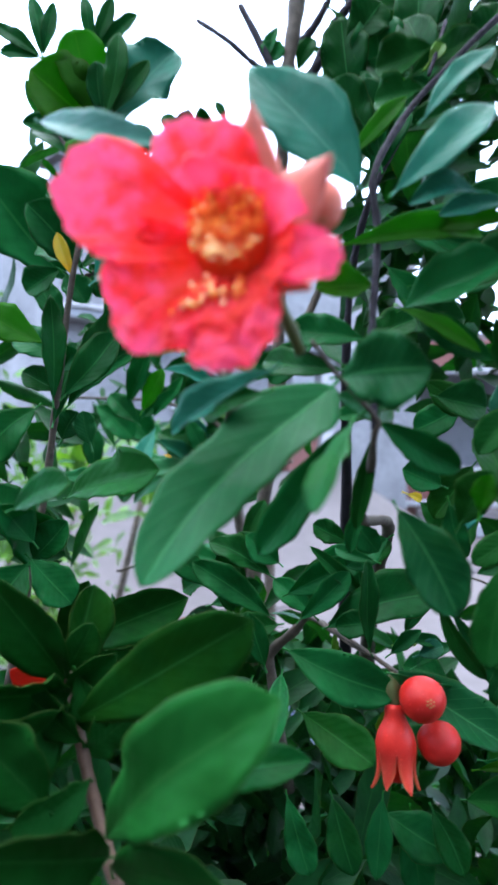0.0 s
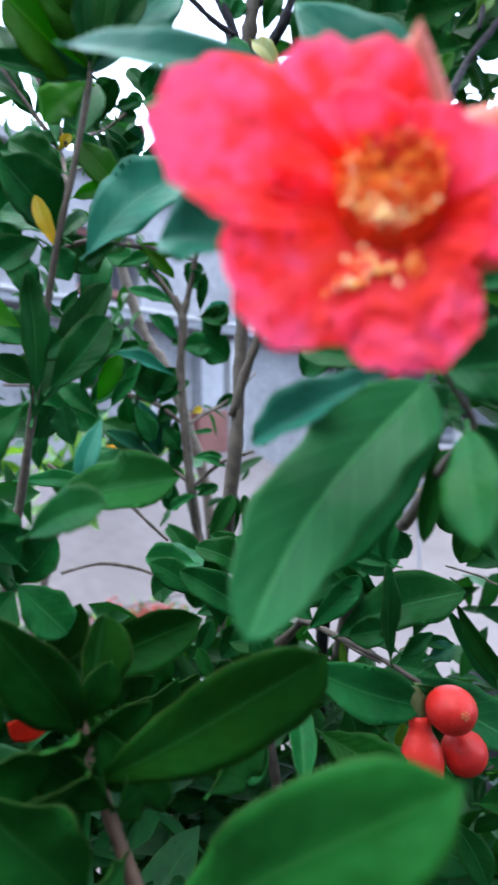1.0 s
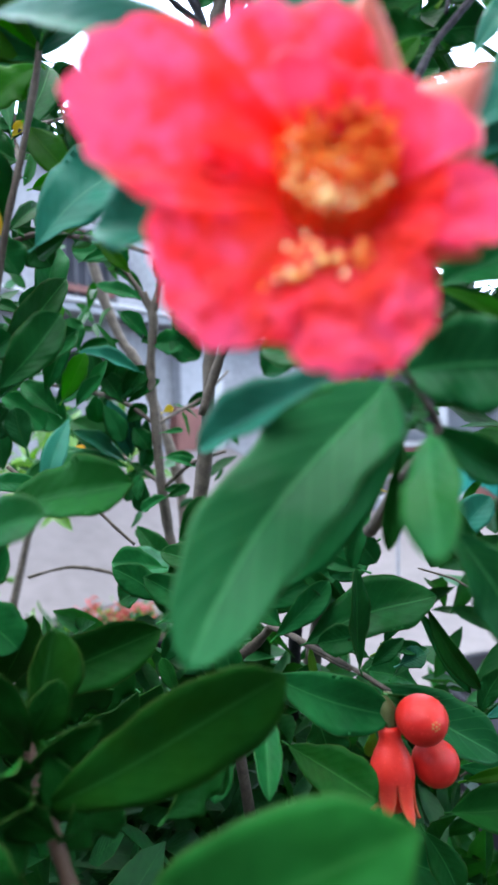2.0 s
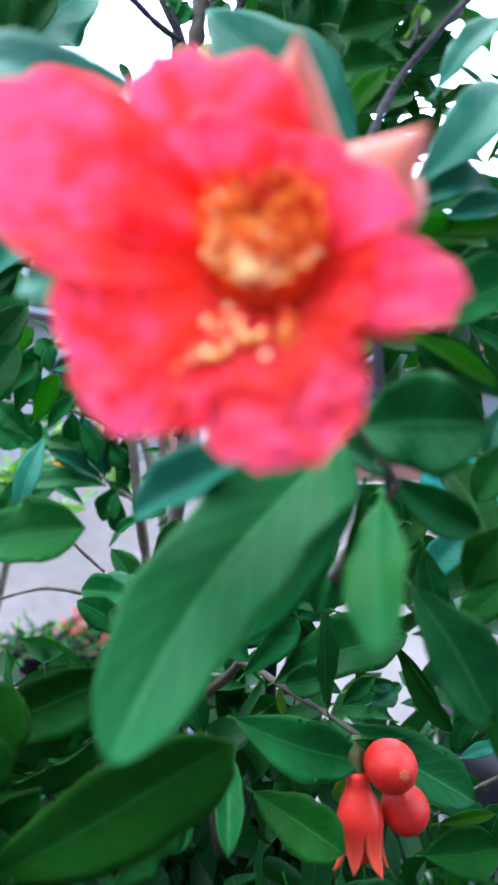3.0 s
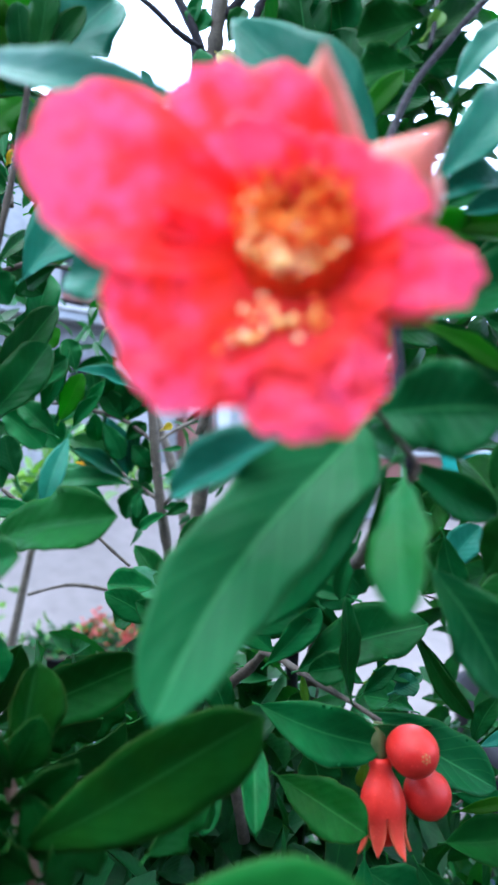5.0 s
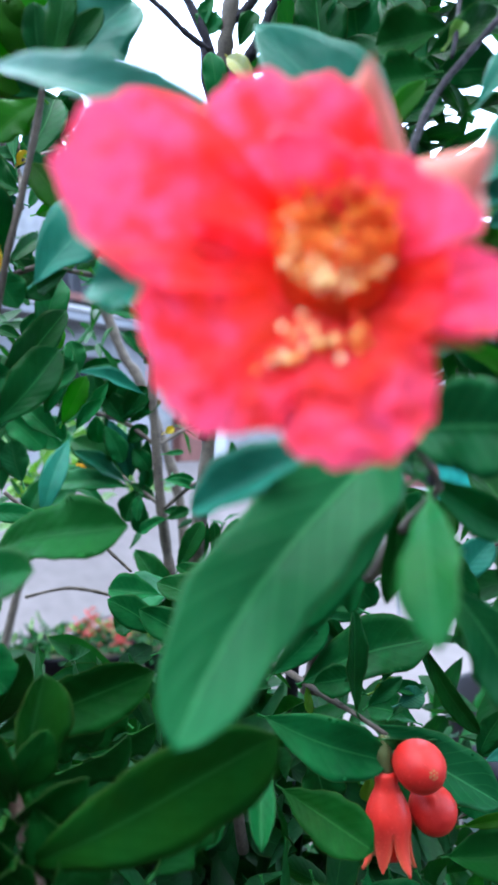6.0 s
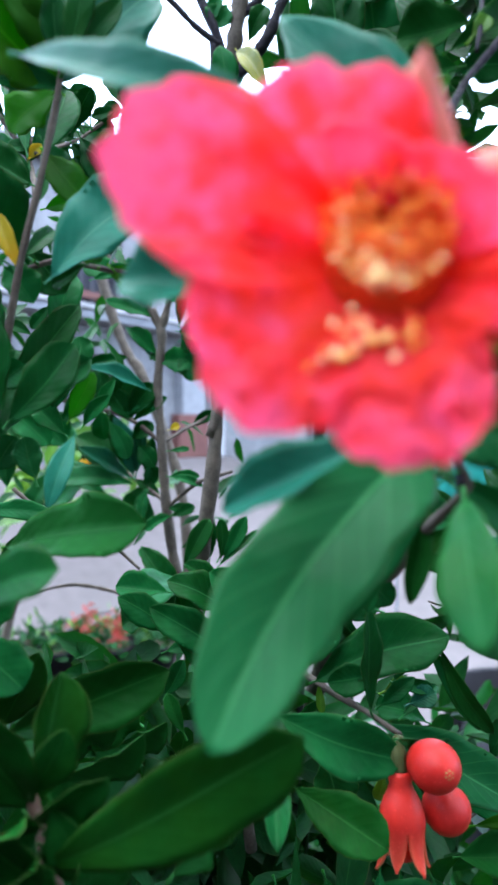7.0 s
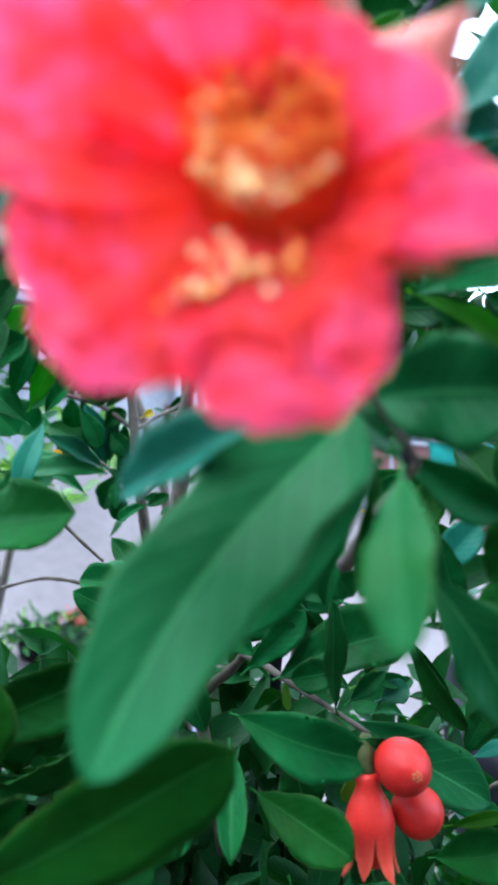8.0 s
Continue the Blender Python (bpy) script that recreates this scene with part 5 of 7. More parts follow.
leaf("lower", (-0.0245, 0.1978, 1.2219), (-0.0037, 0.1980, 1.2323), 0.0207, (0.23, -0.86, -0.45), 14, 0.05, "shaded_leaf")
leaf("lower", (-0.0251, 0.2579, 1.2264), (-0.0319, 0.2582, 1.2423), 0.0071, (0.28, -0.95, 0.14), 14, 0.05, "shaded_leaf")
leaf("lower", (-0.0458, 0.1334, 1.2272), (-0.0681, 0.1238, 1.2569), 0.0303, (0.28, -0.96, -0.10), 10, 0.05, "shaded_leaf")
leaf("upright", (-0.1211, 0.3033, 1.4216), (-0.1530, 0.2676, 1.4712), 0.0499, (0.70, -0.71, -0.07), 14, 0.05, "leaf", 0.5)
leaf("upright", (-0.0583, 0.2127, 1.4559), (-0.0940, 0.2066, 1.4607), 0.0149, (0.18, -0.98, 0.10), 14, 0.05, "leaf")
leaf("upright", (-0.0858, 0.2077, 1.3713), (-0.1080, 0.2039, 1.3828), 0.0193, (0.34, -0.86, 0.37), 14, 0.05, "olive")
leaf("upright", (-0.0810, 0.2084, 1.3475), (-0.0846, 0.2130, 1.3916), 0.0114, (0.45, -0.88, 0.13), 14, 0.05, "leaf")
leaf("upright", (-0.0763, 0.2092, 1.3497), (-0.0575, 0.2176, 1.3752), 0.0175, (0.22, -0.96, 0.15), 14, 0.05, "leaf")
leaf("upright", (-0.0783, 0.1886, 1.3432), (-0.0952, 0.1755, 1.3229), 0.0203, (0.34, -0.89, 0.30), 14, 0.05, "leaf")
leaf("upright", (-0.0837, 0.1976, 1.2914), (-0.1007, 0.1948, 1.3134), 0.0211, (0.58, -0.74, 0.35), 14, 0.05, "leaf")
leaf("upright", (-0.0848, 0.1974, 1.2849), (-0.0689, 0.2001, 1.2674), 0.0188, (0.56, -0.72, 0.40), 14, 0.05, "leaf")
leaf("upright", (-0.0859, 0.1972, 1.2828), (-0.0975, 0.1850, 1.2619), 0.0275, (0.28, -0.89, 0.36), 14, 0.05, "leaf")
leaf("upright", (-0.0887, 0.2069, 1.2830), (-0.0752, 0.2092, 1.2987), 0.0174, (0.02, -0.99, 0.13), 14, 0.05, "leaf")
leaf("upright", (-0.0788, 0.2090, 1.4006), (-0.0923, 0.2066, 1.3917), 0.0155, (0.13, -0.99, 0.06), 14, 0.05, "leaf")
leaf("upright", (-0.0811, 0.2187, 1.4009), (-0.0720, 0.2203, 1.3891), 0.0153, (0.43, -0.88, 0.22), 14, 0.05, "leaf")
leaf("left_fan", (-0.1200, 0.2734, 1.5297), (-0.1254, 0.2726, 1.5600), 0.0090, (0.44, -0.90, 0.05), 14, 0.05, "leaf")
leaf("left_fan", (-0.1191, 0.2736, 1.5297), (-0.1141, 0.2745, 1.5570), 0.0090, (0.46, -0.89, -0.05), 14, 0.05, "leaf")
leaf("left_fan", (-0.1208, 0.2733, 1.5289), (-0.1439, 0.2694, 1.5458), 0.0098, (0.24, -0.97, 0.10), 14, 0.05, "leaf")
leaf("left_fan", (-0.0918, 0.2681, 1.5249), (-0.0943, 0.2678, 1.5528), 0.0075, (0.39, -0.92, 0.02), 14, 0.05, "leaf")
leaf("left_fan", (-0.0904, 0.2683, 1.5249), (-0.0806, 0.2701, 1.5527), 0.0088, (0.39, -0.92, -0.08), 14, 0.05, "leaf")
leaf("left_fan", (-0.0890, 0.2686, 1.5244), (-0.0683, 0.2722, 1.5442), 0.0093, (0.29, -0.95, -0.12), 14, 0.05, "leaf")
leaf("left_fan", (-0.1214, 0.2732, 1.5283), (-0.1412, 0.2698, 1.5314), 0.0096, (0.17, -0.98, 0.02), 14, 0.05, "leaf")
leaf("left_fan", (-0.0600, 0.3547, 1.5238), (-0.0480, 0.3568, 1.5289), 0.0224, (0.16, -0.99, 0.03), 14, 0.05, "leaf")
leaf("left_fan", (-0.0411, 0.3580, 1.5306), (-0.0468, 0.3570, 1.5429), 0.0059, (0.20, -0.98, 0.02), 14, 0.05, "leaf")
leaf("rear_twig_left", (-0.2178, 0.4893, 1.3262), (-0.1791, 0.4960, 1.3536), 0.0265, (0.03, -0.98, 0.20), 14, 0.05, "leaf")
leaf("rear_twig_left", (-0.1829, 0.4954, 1.3614), (-0.1514, 0.5007, 1.3339), 0.0334, (0.43, -0.84, 0.34), 14, 0.05, "leaf")
leaf("rear_twig_left", (-0.1683, 0.4571, 1.3059), (-0.1689, 0.4571, 1.3413), 0.0207, (0.40, -0.92, 0.01), 14, 0.05, "young")
leaf("rear_twig_left", (-0.1431, 0.5022, 1.3523), (-0.1117, 0.5076, 1.3764), 0.0220, (0.01, -0.98, 0.21), 14, 0.05, "leaf")
leaf("rear_twig_left", (-0.1071, 0.5083, 1.3520), (-0.0929, 0.5107, 1.3226), 0.0187, (0.41, -0.90, 0.13), 14, 0.05, "leaf")
leaf("fruiting_root", (-0.0034, 0.2923, 1.2415), (-0.0428, 0.2857, 1.2691), 0.0200, (0.36, -0.88, 0.30), 14, 0.05, "leaf")
leaf("fruiting_root", (-0.0352, 0.2971, 1.2553), (-0.0584, 0.2932, 1.2717), 0.0156, (0.37, -0.88, 0.31), 14, 0.05, "leaf")
leaf("fruiting_root", (0.0020, 0.2831, 1.2400), (-0.0200, 0.2793, 1.2374), 0.0176, (0.10, -0.89, 0.44), 14, 0.05, "leaf")
leaf("fruiting_root", (0.0470, 0.2706, 1.2558), (0.0189, 0.2659, 1.2822), 0.0094, (0.32, -0.93, 0.17), 20, 0.1, "leaf")
leaf("fruiting_root", (-0.0001, 0.3031, 1.2668), (-0.0175, 0.3002, 1.2817), 0.0188, (0.34, -0.91, 0.22), 14, 0.05, "leaf")
leaf("fruiting_root", (0.0185, 0.2859, 1.2454), (-0.0018, 0.2927, 1.2601), 0.0149, (0.05, -0.88, 0.48), 14, 0.05, "leaf")
leaf("fruiting_root", (0.0540, 0.2516, 1.2889), (0.0359, 0.2484, 1.2768), 0.0154, (-0.06, -0.94, 0.34), 14, 0.05, "leaf")
leaf("fruiting_root", (0.0356, 0.2687, 1.2846), (0.0202, 0.2661, 1.2926), 0.0138, (0.27, -0.94, 0.22), 14, 0.05, "leaf")
leaf("node_back", (0.0519, 0.2210, 1.3446), (0.0325, 0.2177, 1.3405), 0.0101, (0.06, -0.90, 0.43), 14, 0.05, "leaf")
leaf("node_back", (0.0724, 0.2347, 1.3495), (0.0925, 0.2381, 1.3448), 0.0238, (0.23, -0.91, 0.33), 14, 0.05, "leaf")
leaf("node_back", (0.0757, 0.2452, 1.3125), (0.0595, 0.2425, 1.3197), 0.0189, (0.30, -0.89, 0.34), 14, 0.05, "leaf")
leaf("node_back", (0.0641, 0.2737, 1.3066), (0.0705, 0.2748, 1.3039), 0.0054, (0.31, -0.87, 0.38), 14, 0.05, "yellow")
leaf("fruiting_root", (0.0519, 0.2508, 1.1755), (0.0489, 0.2400, 1.1464), 0.0124, (-0.05, -0.94, 0.35), 14, 0.05, "leaf")
leaf("fruiting_root", (0.0302, 0.2471, 1.1757), (0.0396, 0.2385, 1.1483), 0.0174, (0.09, -0.94, 0.33), 14, 0.05, "leaf")
leaf("fruiting_root", (0.0734, 0.2545, 1.1705), (0.0859, 0.2464, 1.1479), 0.0149, (-0.01, -0.94, 0.33), 14, 0.05, "leaf")
leaf("fruiting_root", (0.0110, 0.2438, 1.1759), (0.0211, 0.2353, 1.1485), 0.0149, (0.15, -0.93, 0.34), 14, 0.05, "leaf")
leaf("fruiting_root", (0.0655, 0.2734, 1.1590), (0.0703, 0.2741, 1.1198), 0.0190, (-0.01, -1.00, -0.02), 14, 0.05, "leaf")
leaf("fruiting_root", (0.0079, 0.2731, 1.2577), (0.0431, 0.2728, 1.2743), 0.0184, (-0.05, -0.99, 0.09), 14, 0.05, "leaf")
leaf("fruiting_root", (0.0149, 0.2628, 1.2486), (0.0374, 0.2628, 1.2713), 0.0143, (-0.06, -1.00, 0.06), 14, 0.05, "leaf")
leaf("fruiting_root", (0.0403, 0.2234, 1.2990), (0.0489, 0.2230, 1.2875), 0.0121, (-0.14, -0.99, -0.06), 14, 0.05, "leaf")
leaf("fruiting_root", (0.0212, 0.2819, 1.2155), (0.0333, 0.2819, 1.2302), 0.0129, (-0.10, -0.99, 0.09), 14, 0.05, "leaf")
leaf("fruiting_root", (-0.0050, 0.2426, 1.2257), (-0.0092, 0.2221, 1.2031), 0.0148, (-0.07, -0.73, 0.68), 14, 0.05, "leaf")
leaf("fruiting_root", (0.0846, 0.2995, 1.1726), (0.0610, 0.3003, 1.1829), 0.0165, (0.20, -0.83, 0.51), 14, 0.05, "leaf")
leaf("node", (-0.0035, 0.1146, 1.3713), (-0.0233, 0.1192, 1.3746), 0.0186, (-0.11, -0.86, 0.50), 10, 0.04, "teal", 0.4)
leaf("left_sprig", (-0.0930, 0.3016, 1.4372), (-0.1008, 0.3012, 1.4189), 0.0083, (0.17, -0.98, -0.06), 14, 0.05, "leaf")
leaf("left_sprig", (-0.0978, 0.3210, 1.4068), (-0.1061, 0.3208, 1.3957), 0.0079, (0.03, -1.00, -0.01), 14, 0.05, "leaf")
leaf("left_sprig", (-0.1061, 0.3208, 1.3929), (-0.1173, 0.3209, 1.3984), 0.0082, (0.19, -0.90, 0.39), 14, 0.05, "leaf")
leaf("left_sprig", (-0.0956, 0.3028, 1.5077), (-0.1021, 0.3026, 1.4959), 0.0056, (0.22, -0.97, -0.11), 14, 0.05, "leaf")
leaf("left_sprig", (-0.0760, 0.3026, 1.4972), (-0.0864, 0.3026, 1.4946), 0.0075, (0.00, -1.00, 0.02), 14, 0.05, "leaf")
leaf("left_sprig", (-0.0678, 0.3323, 1.4804), (-0.0807, 0.3322, 1.4746), 0.0087, (-0.02, -1.00, 0.06), 14, 0.05, "leaf")
leaf("left_sprig", (-0.0603, 0.3022, 1.4737), (-0.0695, 0.3022, 1.4711), 0.0111, (-0.02, -1.00, 0.08), 14, 0.05, "leaf")
leaf("left_sprig", (-0.0944, 0.4016, 1.4384), (-0.0700, 0.4017, 1.4454), 0.0123, (-0.06, -0.98, 0.21), 14, 0.05, "leaf")
leaf("lower", (-0.0699, 0.2479, 1.2247), (-0.0416, 0.2482, 1.2421), 0.0226, (0.27, -0.86, -0.43), 14, 0.05, "shaded_leaf")
leaf("lower", (-0.0523, 0.2578, 1.2219), (-0.0307, 0.2480, 1.2355), 0.0162, (-0.07, -0.86, -0.50), 14, 0.05, "shaded_leaf")
leaf("lower", (-0.0894, 0.2478, 1.2203), (-0.0608, 0.2378, 1.2192), 0.0253, (-0.32, -0.86, -0.40), 14, 0.05, "shaded_leaf")
leaf("lower", (-0.0466, 0.2778, 1.2218), (-0.0575, 0.2780, 1.2316), 0.0074, (-0.03, -1.00, -0.02), 14, 0.05, "young")
leaf("node", (0.0429, 0.1688, 1.3631), (0.0187, 0.1748, 1.3676), 0.0155, (-0.16, -0.92, 0.35), 14, 0.05, "leaf")
leaf("node", (0.0360, 0.1676, 1.3536), (0.0091, 0.1833, 1.3588), 0.0136, (-0.40, -0.82, 0.42), 14, 0.05, "leaf")
leaf("node", (0.0348, 0.1471, 1.3444), (0.0479, 0.1696, 1.3387), 0.0118, (0.87, -0.49, 0.07), 14, 0.05, "leaf")
leaf("node", (0.0255, 0.1963, 1.3679), (0.0096, 0.1935, 1.3520), 0.0133, (-0.05, -0.97, 0.22), 14, 0.05, "leaf")
leaf("rear", (-0.0042, 0.2985, 1.2610), (-0.0368, 0.2988, 1.2779), 0.0192, (0.31, -0.72, 0.62), 14, 0.05, "leaf")
leaf("rear", (-0.0251, 0.2981, 1.2388), (-0.0316, 0.2987, 1.2727), 0.0180, (0.39, -0.92, 0.09), 14, 0.05, "leaf")
leaf("rear", (-0.0380, 0.3082, 1.2418), (-0.0097, 0.3084, 1.2539), 0.0162, (-0.19, -0.87, 0.45), 14, 0.05, "leaf")
leaf("rear", (-0.0128, 0.3584, 1.2572), (-0.0348, 0.3587, 1.2729), 0.0147, (0.37, -0.76, 0.54), 14, 0.05, "leaf")
leaf("rear", (-0.0251, 0.2978, 1.2231), (-0.0107, 0.2981, 1.2414), 0.0164, (-0.24, -0.95, 0.20), 14, 0.05, "leaf")
leaf("rear", (-0.0368, 0.2979, 1.2257), (-0.0290, 0.2981, 1.2414), 0.0109, (-0.10, -0.99, 0.07), 14, 0.05, "leaf")
leaf("node_back", (0.0510, 0.1399, 1.3983), (0.0794, 0.1611, 1.4299), 0.0146, (0.13, -0.87, 0.47), 10, 0.05, "teal", 0.6)
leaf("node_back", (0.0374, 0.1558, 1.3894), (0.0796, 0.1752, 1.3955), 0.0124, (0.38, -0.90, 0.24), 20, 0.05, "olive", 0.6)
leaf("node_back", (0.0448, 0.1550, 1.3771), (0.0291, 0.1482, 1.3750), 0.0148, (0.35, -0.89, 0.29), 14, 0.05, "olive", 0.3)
leaf("node_back", (0.0590, 0.1973, 1.4604), (0.0840, 0.2067, 1.4799), 0.0126, (0.24, -0.96, 0.16), 14, 0.05, "shaded_leaf", 0.5)
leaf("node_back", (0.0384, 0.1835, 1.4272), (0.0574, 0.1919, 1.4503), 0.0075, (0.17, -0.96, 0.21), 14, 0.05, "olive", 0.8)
leaf("node_back", (0.0597, 0.1555, 1.4247), (0.0820, 0.1707, 1.4521), 0.0081, (0.01, -0.88, 0.48), 12, 0.05, "teal", 0.7)
leaf("node_back", (0.0639, 0.2062, 1.4591), (0.0843, 0.2058, 1.4613), 0.0175, (-0.02, -1.00, 0.04), 10, 0.03, "leaf", 0.4)
leaf("node_back", (0.0675, 0.2065, 1.4747), (0.0474, 0.2169, 1.4750), 0.0189, (-0.46, -0.89, -0.03), 10, 0.03, "shaded_leaf", 0.5)
leaf("node_back", (0.0639, 0.2062, 1.4601), (0.0469, 0.2166, 1.4622), 0.0171, (-0.52, -0.85, 0.03), 10, 0.03, "shaded_leaf", 0.5)
leaf("node_back", (0.0653, 0.1963, 1.4637), (0.0699, 0.1963, 1.4700), 0.0061, (-0.12, -0.99, 0.10), 12, 0.03, "bright")
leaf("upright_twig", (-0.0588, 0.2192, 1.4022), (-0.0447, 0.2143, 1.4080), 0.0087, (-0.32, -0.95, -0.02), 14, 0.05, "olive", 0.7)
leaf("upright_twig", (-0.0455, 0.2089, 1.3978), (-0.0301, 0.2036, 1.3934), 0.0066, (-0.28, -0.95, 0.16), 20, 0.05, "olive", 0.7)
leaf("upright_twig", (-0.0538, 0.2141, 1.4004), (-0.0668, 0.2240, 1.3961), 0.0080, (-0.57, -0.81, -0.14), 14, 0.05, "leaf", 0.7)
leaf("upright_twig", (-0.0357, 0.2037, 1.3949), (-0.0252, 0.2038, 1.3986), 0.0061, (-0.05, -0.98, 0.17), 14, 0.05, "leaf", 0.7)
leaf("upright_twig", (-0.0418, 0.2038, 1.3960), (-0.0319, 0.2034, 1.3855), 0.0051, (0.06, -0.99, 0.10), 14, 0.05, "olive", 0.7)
leaf("node_back", (0.0969, 0.2387, 1.3856), (0.1156, 0.2382, 1.3761), 0.0160, (0.05, -0.99, 0.15), 14, 0.05, "leaf", 0.5)
leaf("rear_twig_left", (-0.1195, 0.4001, 1.3575), (-0.1035, 0.4010, 1.3992), 0.0206, (0.13, -0.99, -0.03), 20, 0.05, "leaf", 0.5)
leaf("rear_twig_left", (-0.1091, 0.3999, 1.3522), (-0.0942, 0.4005, 1.3817), 0.0156, (0.05, -1.00, -0.01), 14, 0.05, "olive", 0.5)
leaf("rear_twig_left", (-0.1004, 0.3997, 1.3487), (-0.0839, 0.4000, 1.3677), 0.0115, (-0.07, -0.99, 0.08), 14, 0.05, "leaf", 0.7)
leaf("rear_twig_left", (-0.1152, 0.3807, 1.3817), (-0.1190, 0.3813, 1.4049), 0.0179, (0.37, -0.93, 0.09), 14, 0.05, "leaf", 0.4)
leaf("rear_twig_left", (-0.0984, 0.4006, 1.3835), (-0.1038, 0.4011, 1.4034), 0.0153, (0.34, -0.93, 0.12), 14, 0.05, "young", 0.4)
leaf("rear_twig_left", (-0.1119, 0.3997, 1.3436), (-0.1334, 0.4004, 1.3646), 0.0190, (0.34, -0.86, 0.38), 14, 0.05, "leaf", 0.6)
leaf("rear_twig_left", (-0.1000, 0.4199, 1.3562), (-0.0852, 0.4203, 1.3783), 0.0103, (-0.03, -1.00, 0.04), 14, 0.05, "leaf", 0.8)
leaf("rear_twig_left", (-0.1120, 0.3608, 1.3876), (-0.0962, 0.3610, 1.4031), 0.0139, (-0.02, -1.00, 0.04), 14, 0.05, "olive", 0.5)
leaf("node", (0.0446, 0.2099, 1.3082), (0.0381, 0.2092, 1.2890), 0.0077, (-0.35, -0.92, 0.15), 14, 0.05, "leaf", 0.5)
leaf("node", (0.0755, 0.2197, 1.3076), (0.0812, 0.2189, 1.2865), 0.0121, (-0.17, -0.99, -0.01), 14, 0.05, "leaf", 0.5)
leaf("fruiting", (0.0631, 0.2781, 1.2401), (0.0734, 0.2784, 1.2584), 0.0086, (-0.31, -0.93, 0.19), 14, 0.05, "leaf", 0.6)
leaf("fruiting", (0.0643, 0.2781, 1.2389), (0.0802, 0.2781, 1.2364), 0.0076, (0.05, -0.94, 0.33), 14, 0.08, "leaf", 0.6)
leaf("rear_twig_low", (-0.0930, 0.5320, 1.3086), (-0.1048, 0.5132, 1.3562), 0.0198, (0.55, -0.82, -0.19), 22, 0.06, "teal", 0.9)
leaf("rear_twig_low", (-0.0902, 0.5321, 1.3105), (-0.0824, 0.5230, 1.3502), 0.0144, (-0.04, -0.98, -0.22), 20, 0.05, "teal", 0.9)
leaf("rear_twig_low", (-0.0810, 0.5319, 1.3050), (-0.0760, 0.5227, 1.3411), 0.0125, (0.25, -0.93, -0.27), 18, 0.05, "leaf", 0.9)
leaf("rear_twig_low", (-0.1332, 0.5030, 1.3412), (-0.1447, 0.4718, 1.2871), 0.0197, (0.18, -0.87, 0.46), 22, 0.07, "teal", 0.9)
leaf("rear_twig_low", (-0.0957, 0.5320, 1.3068), (-0.1305, 0.5028, 1.3325), 0.0214, (0.74, -0.54, 0.39), 20, 0.05, "teal", 0.9)
leaf("rear_twig_low", (-0.0812, 0.5217, 1.2977), (-0.0823, 0.5112, 1.2756), 0.0114, (-0.01, -0.90, 0.43), 18, 0.05, "leaf", 0.9)
leaf("rear_twig_low", (-0.0911, 0.5319, 1.3050), (-0.0690, 0.5215, 1.2923), 0.0107, (-0.12, -0.86, 0.49), 18, 0.05, "leaf", 0.9)
leaf("rear_fork_a", (-0.0771, 0.5242, 1.4045), (-0.0980, 0.5249, 1.4288), 0.0105, (0.36, -0.87, 0.33), 22, 0.08, "teal", 0.9)
leaf("rear_fork_a", (-0.0709, 0.5249, 1.4362), (-0.0936, 0.5252, 1.4411), 0.0081, (0.11, -0.84, 0.54), 18, 0.08, "teal", 0.9)
leaf("rear_fork_a", (-0.0754, 0.5250, 1.4371), (-0.1027, 0.5259, 1.4677), 0.0137, (0.32, -0.89, 0.31), 20, 0.06, "leaf", 0.9)
leaf("rear_fork_a", (-0.0782, 0.5136, 1.3776), (-0.1247, 0.5042, 1.3934), 0.0176, (0.34, -0.77, 0.54), 20, 0.06, "teal", 0.9)
leaf("rear_fork_b", (-0.0531, 0.5194, 1.4175), (-0.0317, 0.5047, 1.4329), 0.0186, (-0.64, -0.75, 0.18), 20, 0.06, "teal", 0.8)
leaf("rear_fork_b", (-0.0541, 0.5197, 1.4296), (-0.0493, 0.5154, 1.4599), 0.0121, (0.21, -0.96, -0.17), 20, 0.05, "leaf", 0.9)
leaf("rear_twig_low_right", (-0.0323, 0.4916, 1.3033), (-0.0566, 0.4919, 1.3105), 0.0088, (0.13, -0.86, 0.49), 18, 0.08, "leaf", 0.9)
leaf("rear_twig_low_right", (-0.0597, 0.5112, 1.2792), (-0.0781, 0.5010, 1.2705), 0.0105, (0.10, -0.75, 0.66), 18, 0.06, "leaf", 0.9)
leaf("rear_twig_low_right", (-0.0610, 0.5113, 1.2845), (-0.0402, 0.5012, 1.2837), 0.0095, (-0.38, -0.81, 0.44), 18, 0.06, "leaf", 0.9)
leaf("thread", (-0.0411, 0.4398, 1.2263), (-0.0735, 0.4509, 1.2653), 0.0200, (0.34, -0.79, 0.51), 18, 0.05, "leaf", 0.85)
leaf("thread", (-0.0246, 0.4305, 1.2610), (-0.0247, 0.4313, 1.2928), 0.0087, (0.23, -0.97, 0.02), 18, 0.05, "leaf", 0.9)
leaf("thread", (-0.0186, 0.4305, 1.2610), (-0.0048, 0.4311, 1.2880), 0.0078, (-0.09, -0.99, 0.07), 18, 0.05, "leaf", 0.9)
leaf("left_sprig", (-0.0808, 0.3000, 1.4823), (-0.0692, 0.2900, 1.4967), 0.0110, (-0.04, -0.84, -0.55), 14, 0.05, "leaf", 0.6)
leaf("left_sprig", (-0.0717, 0.3000, 1.4888), (-0.0590, 0.2900, 1.4867), 0.0067, (-0.62, -0.78, -0.08), 14, 0.05, "leaf", 0.6)
leaf("left_sprig", (-0.0606, 0.3300, 1.5028), (-0.0547, 0.3200, 1.5199), 0.0140, (0.06, -0.85, -0.52), 14, 0.05, "leaf", 0.6)
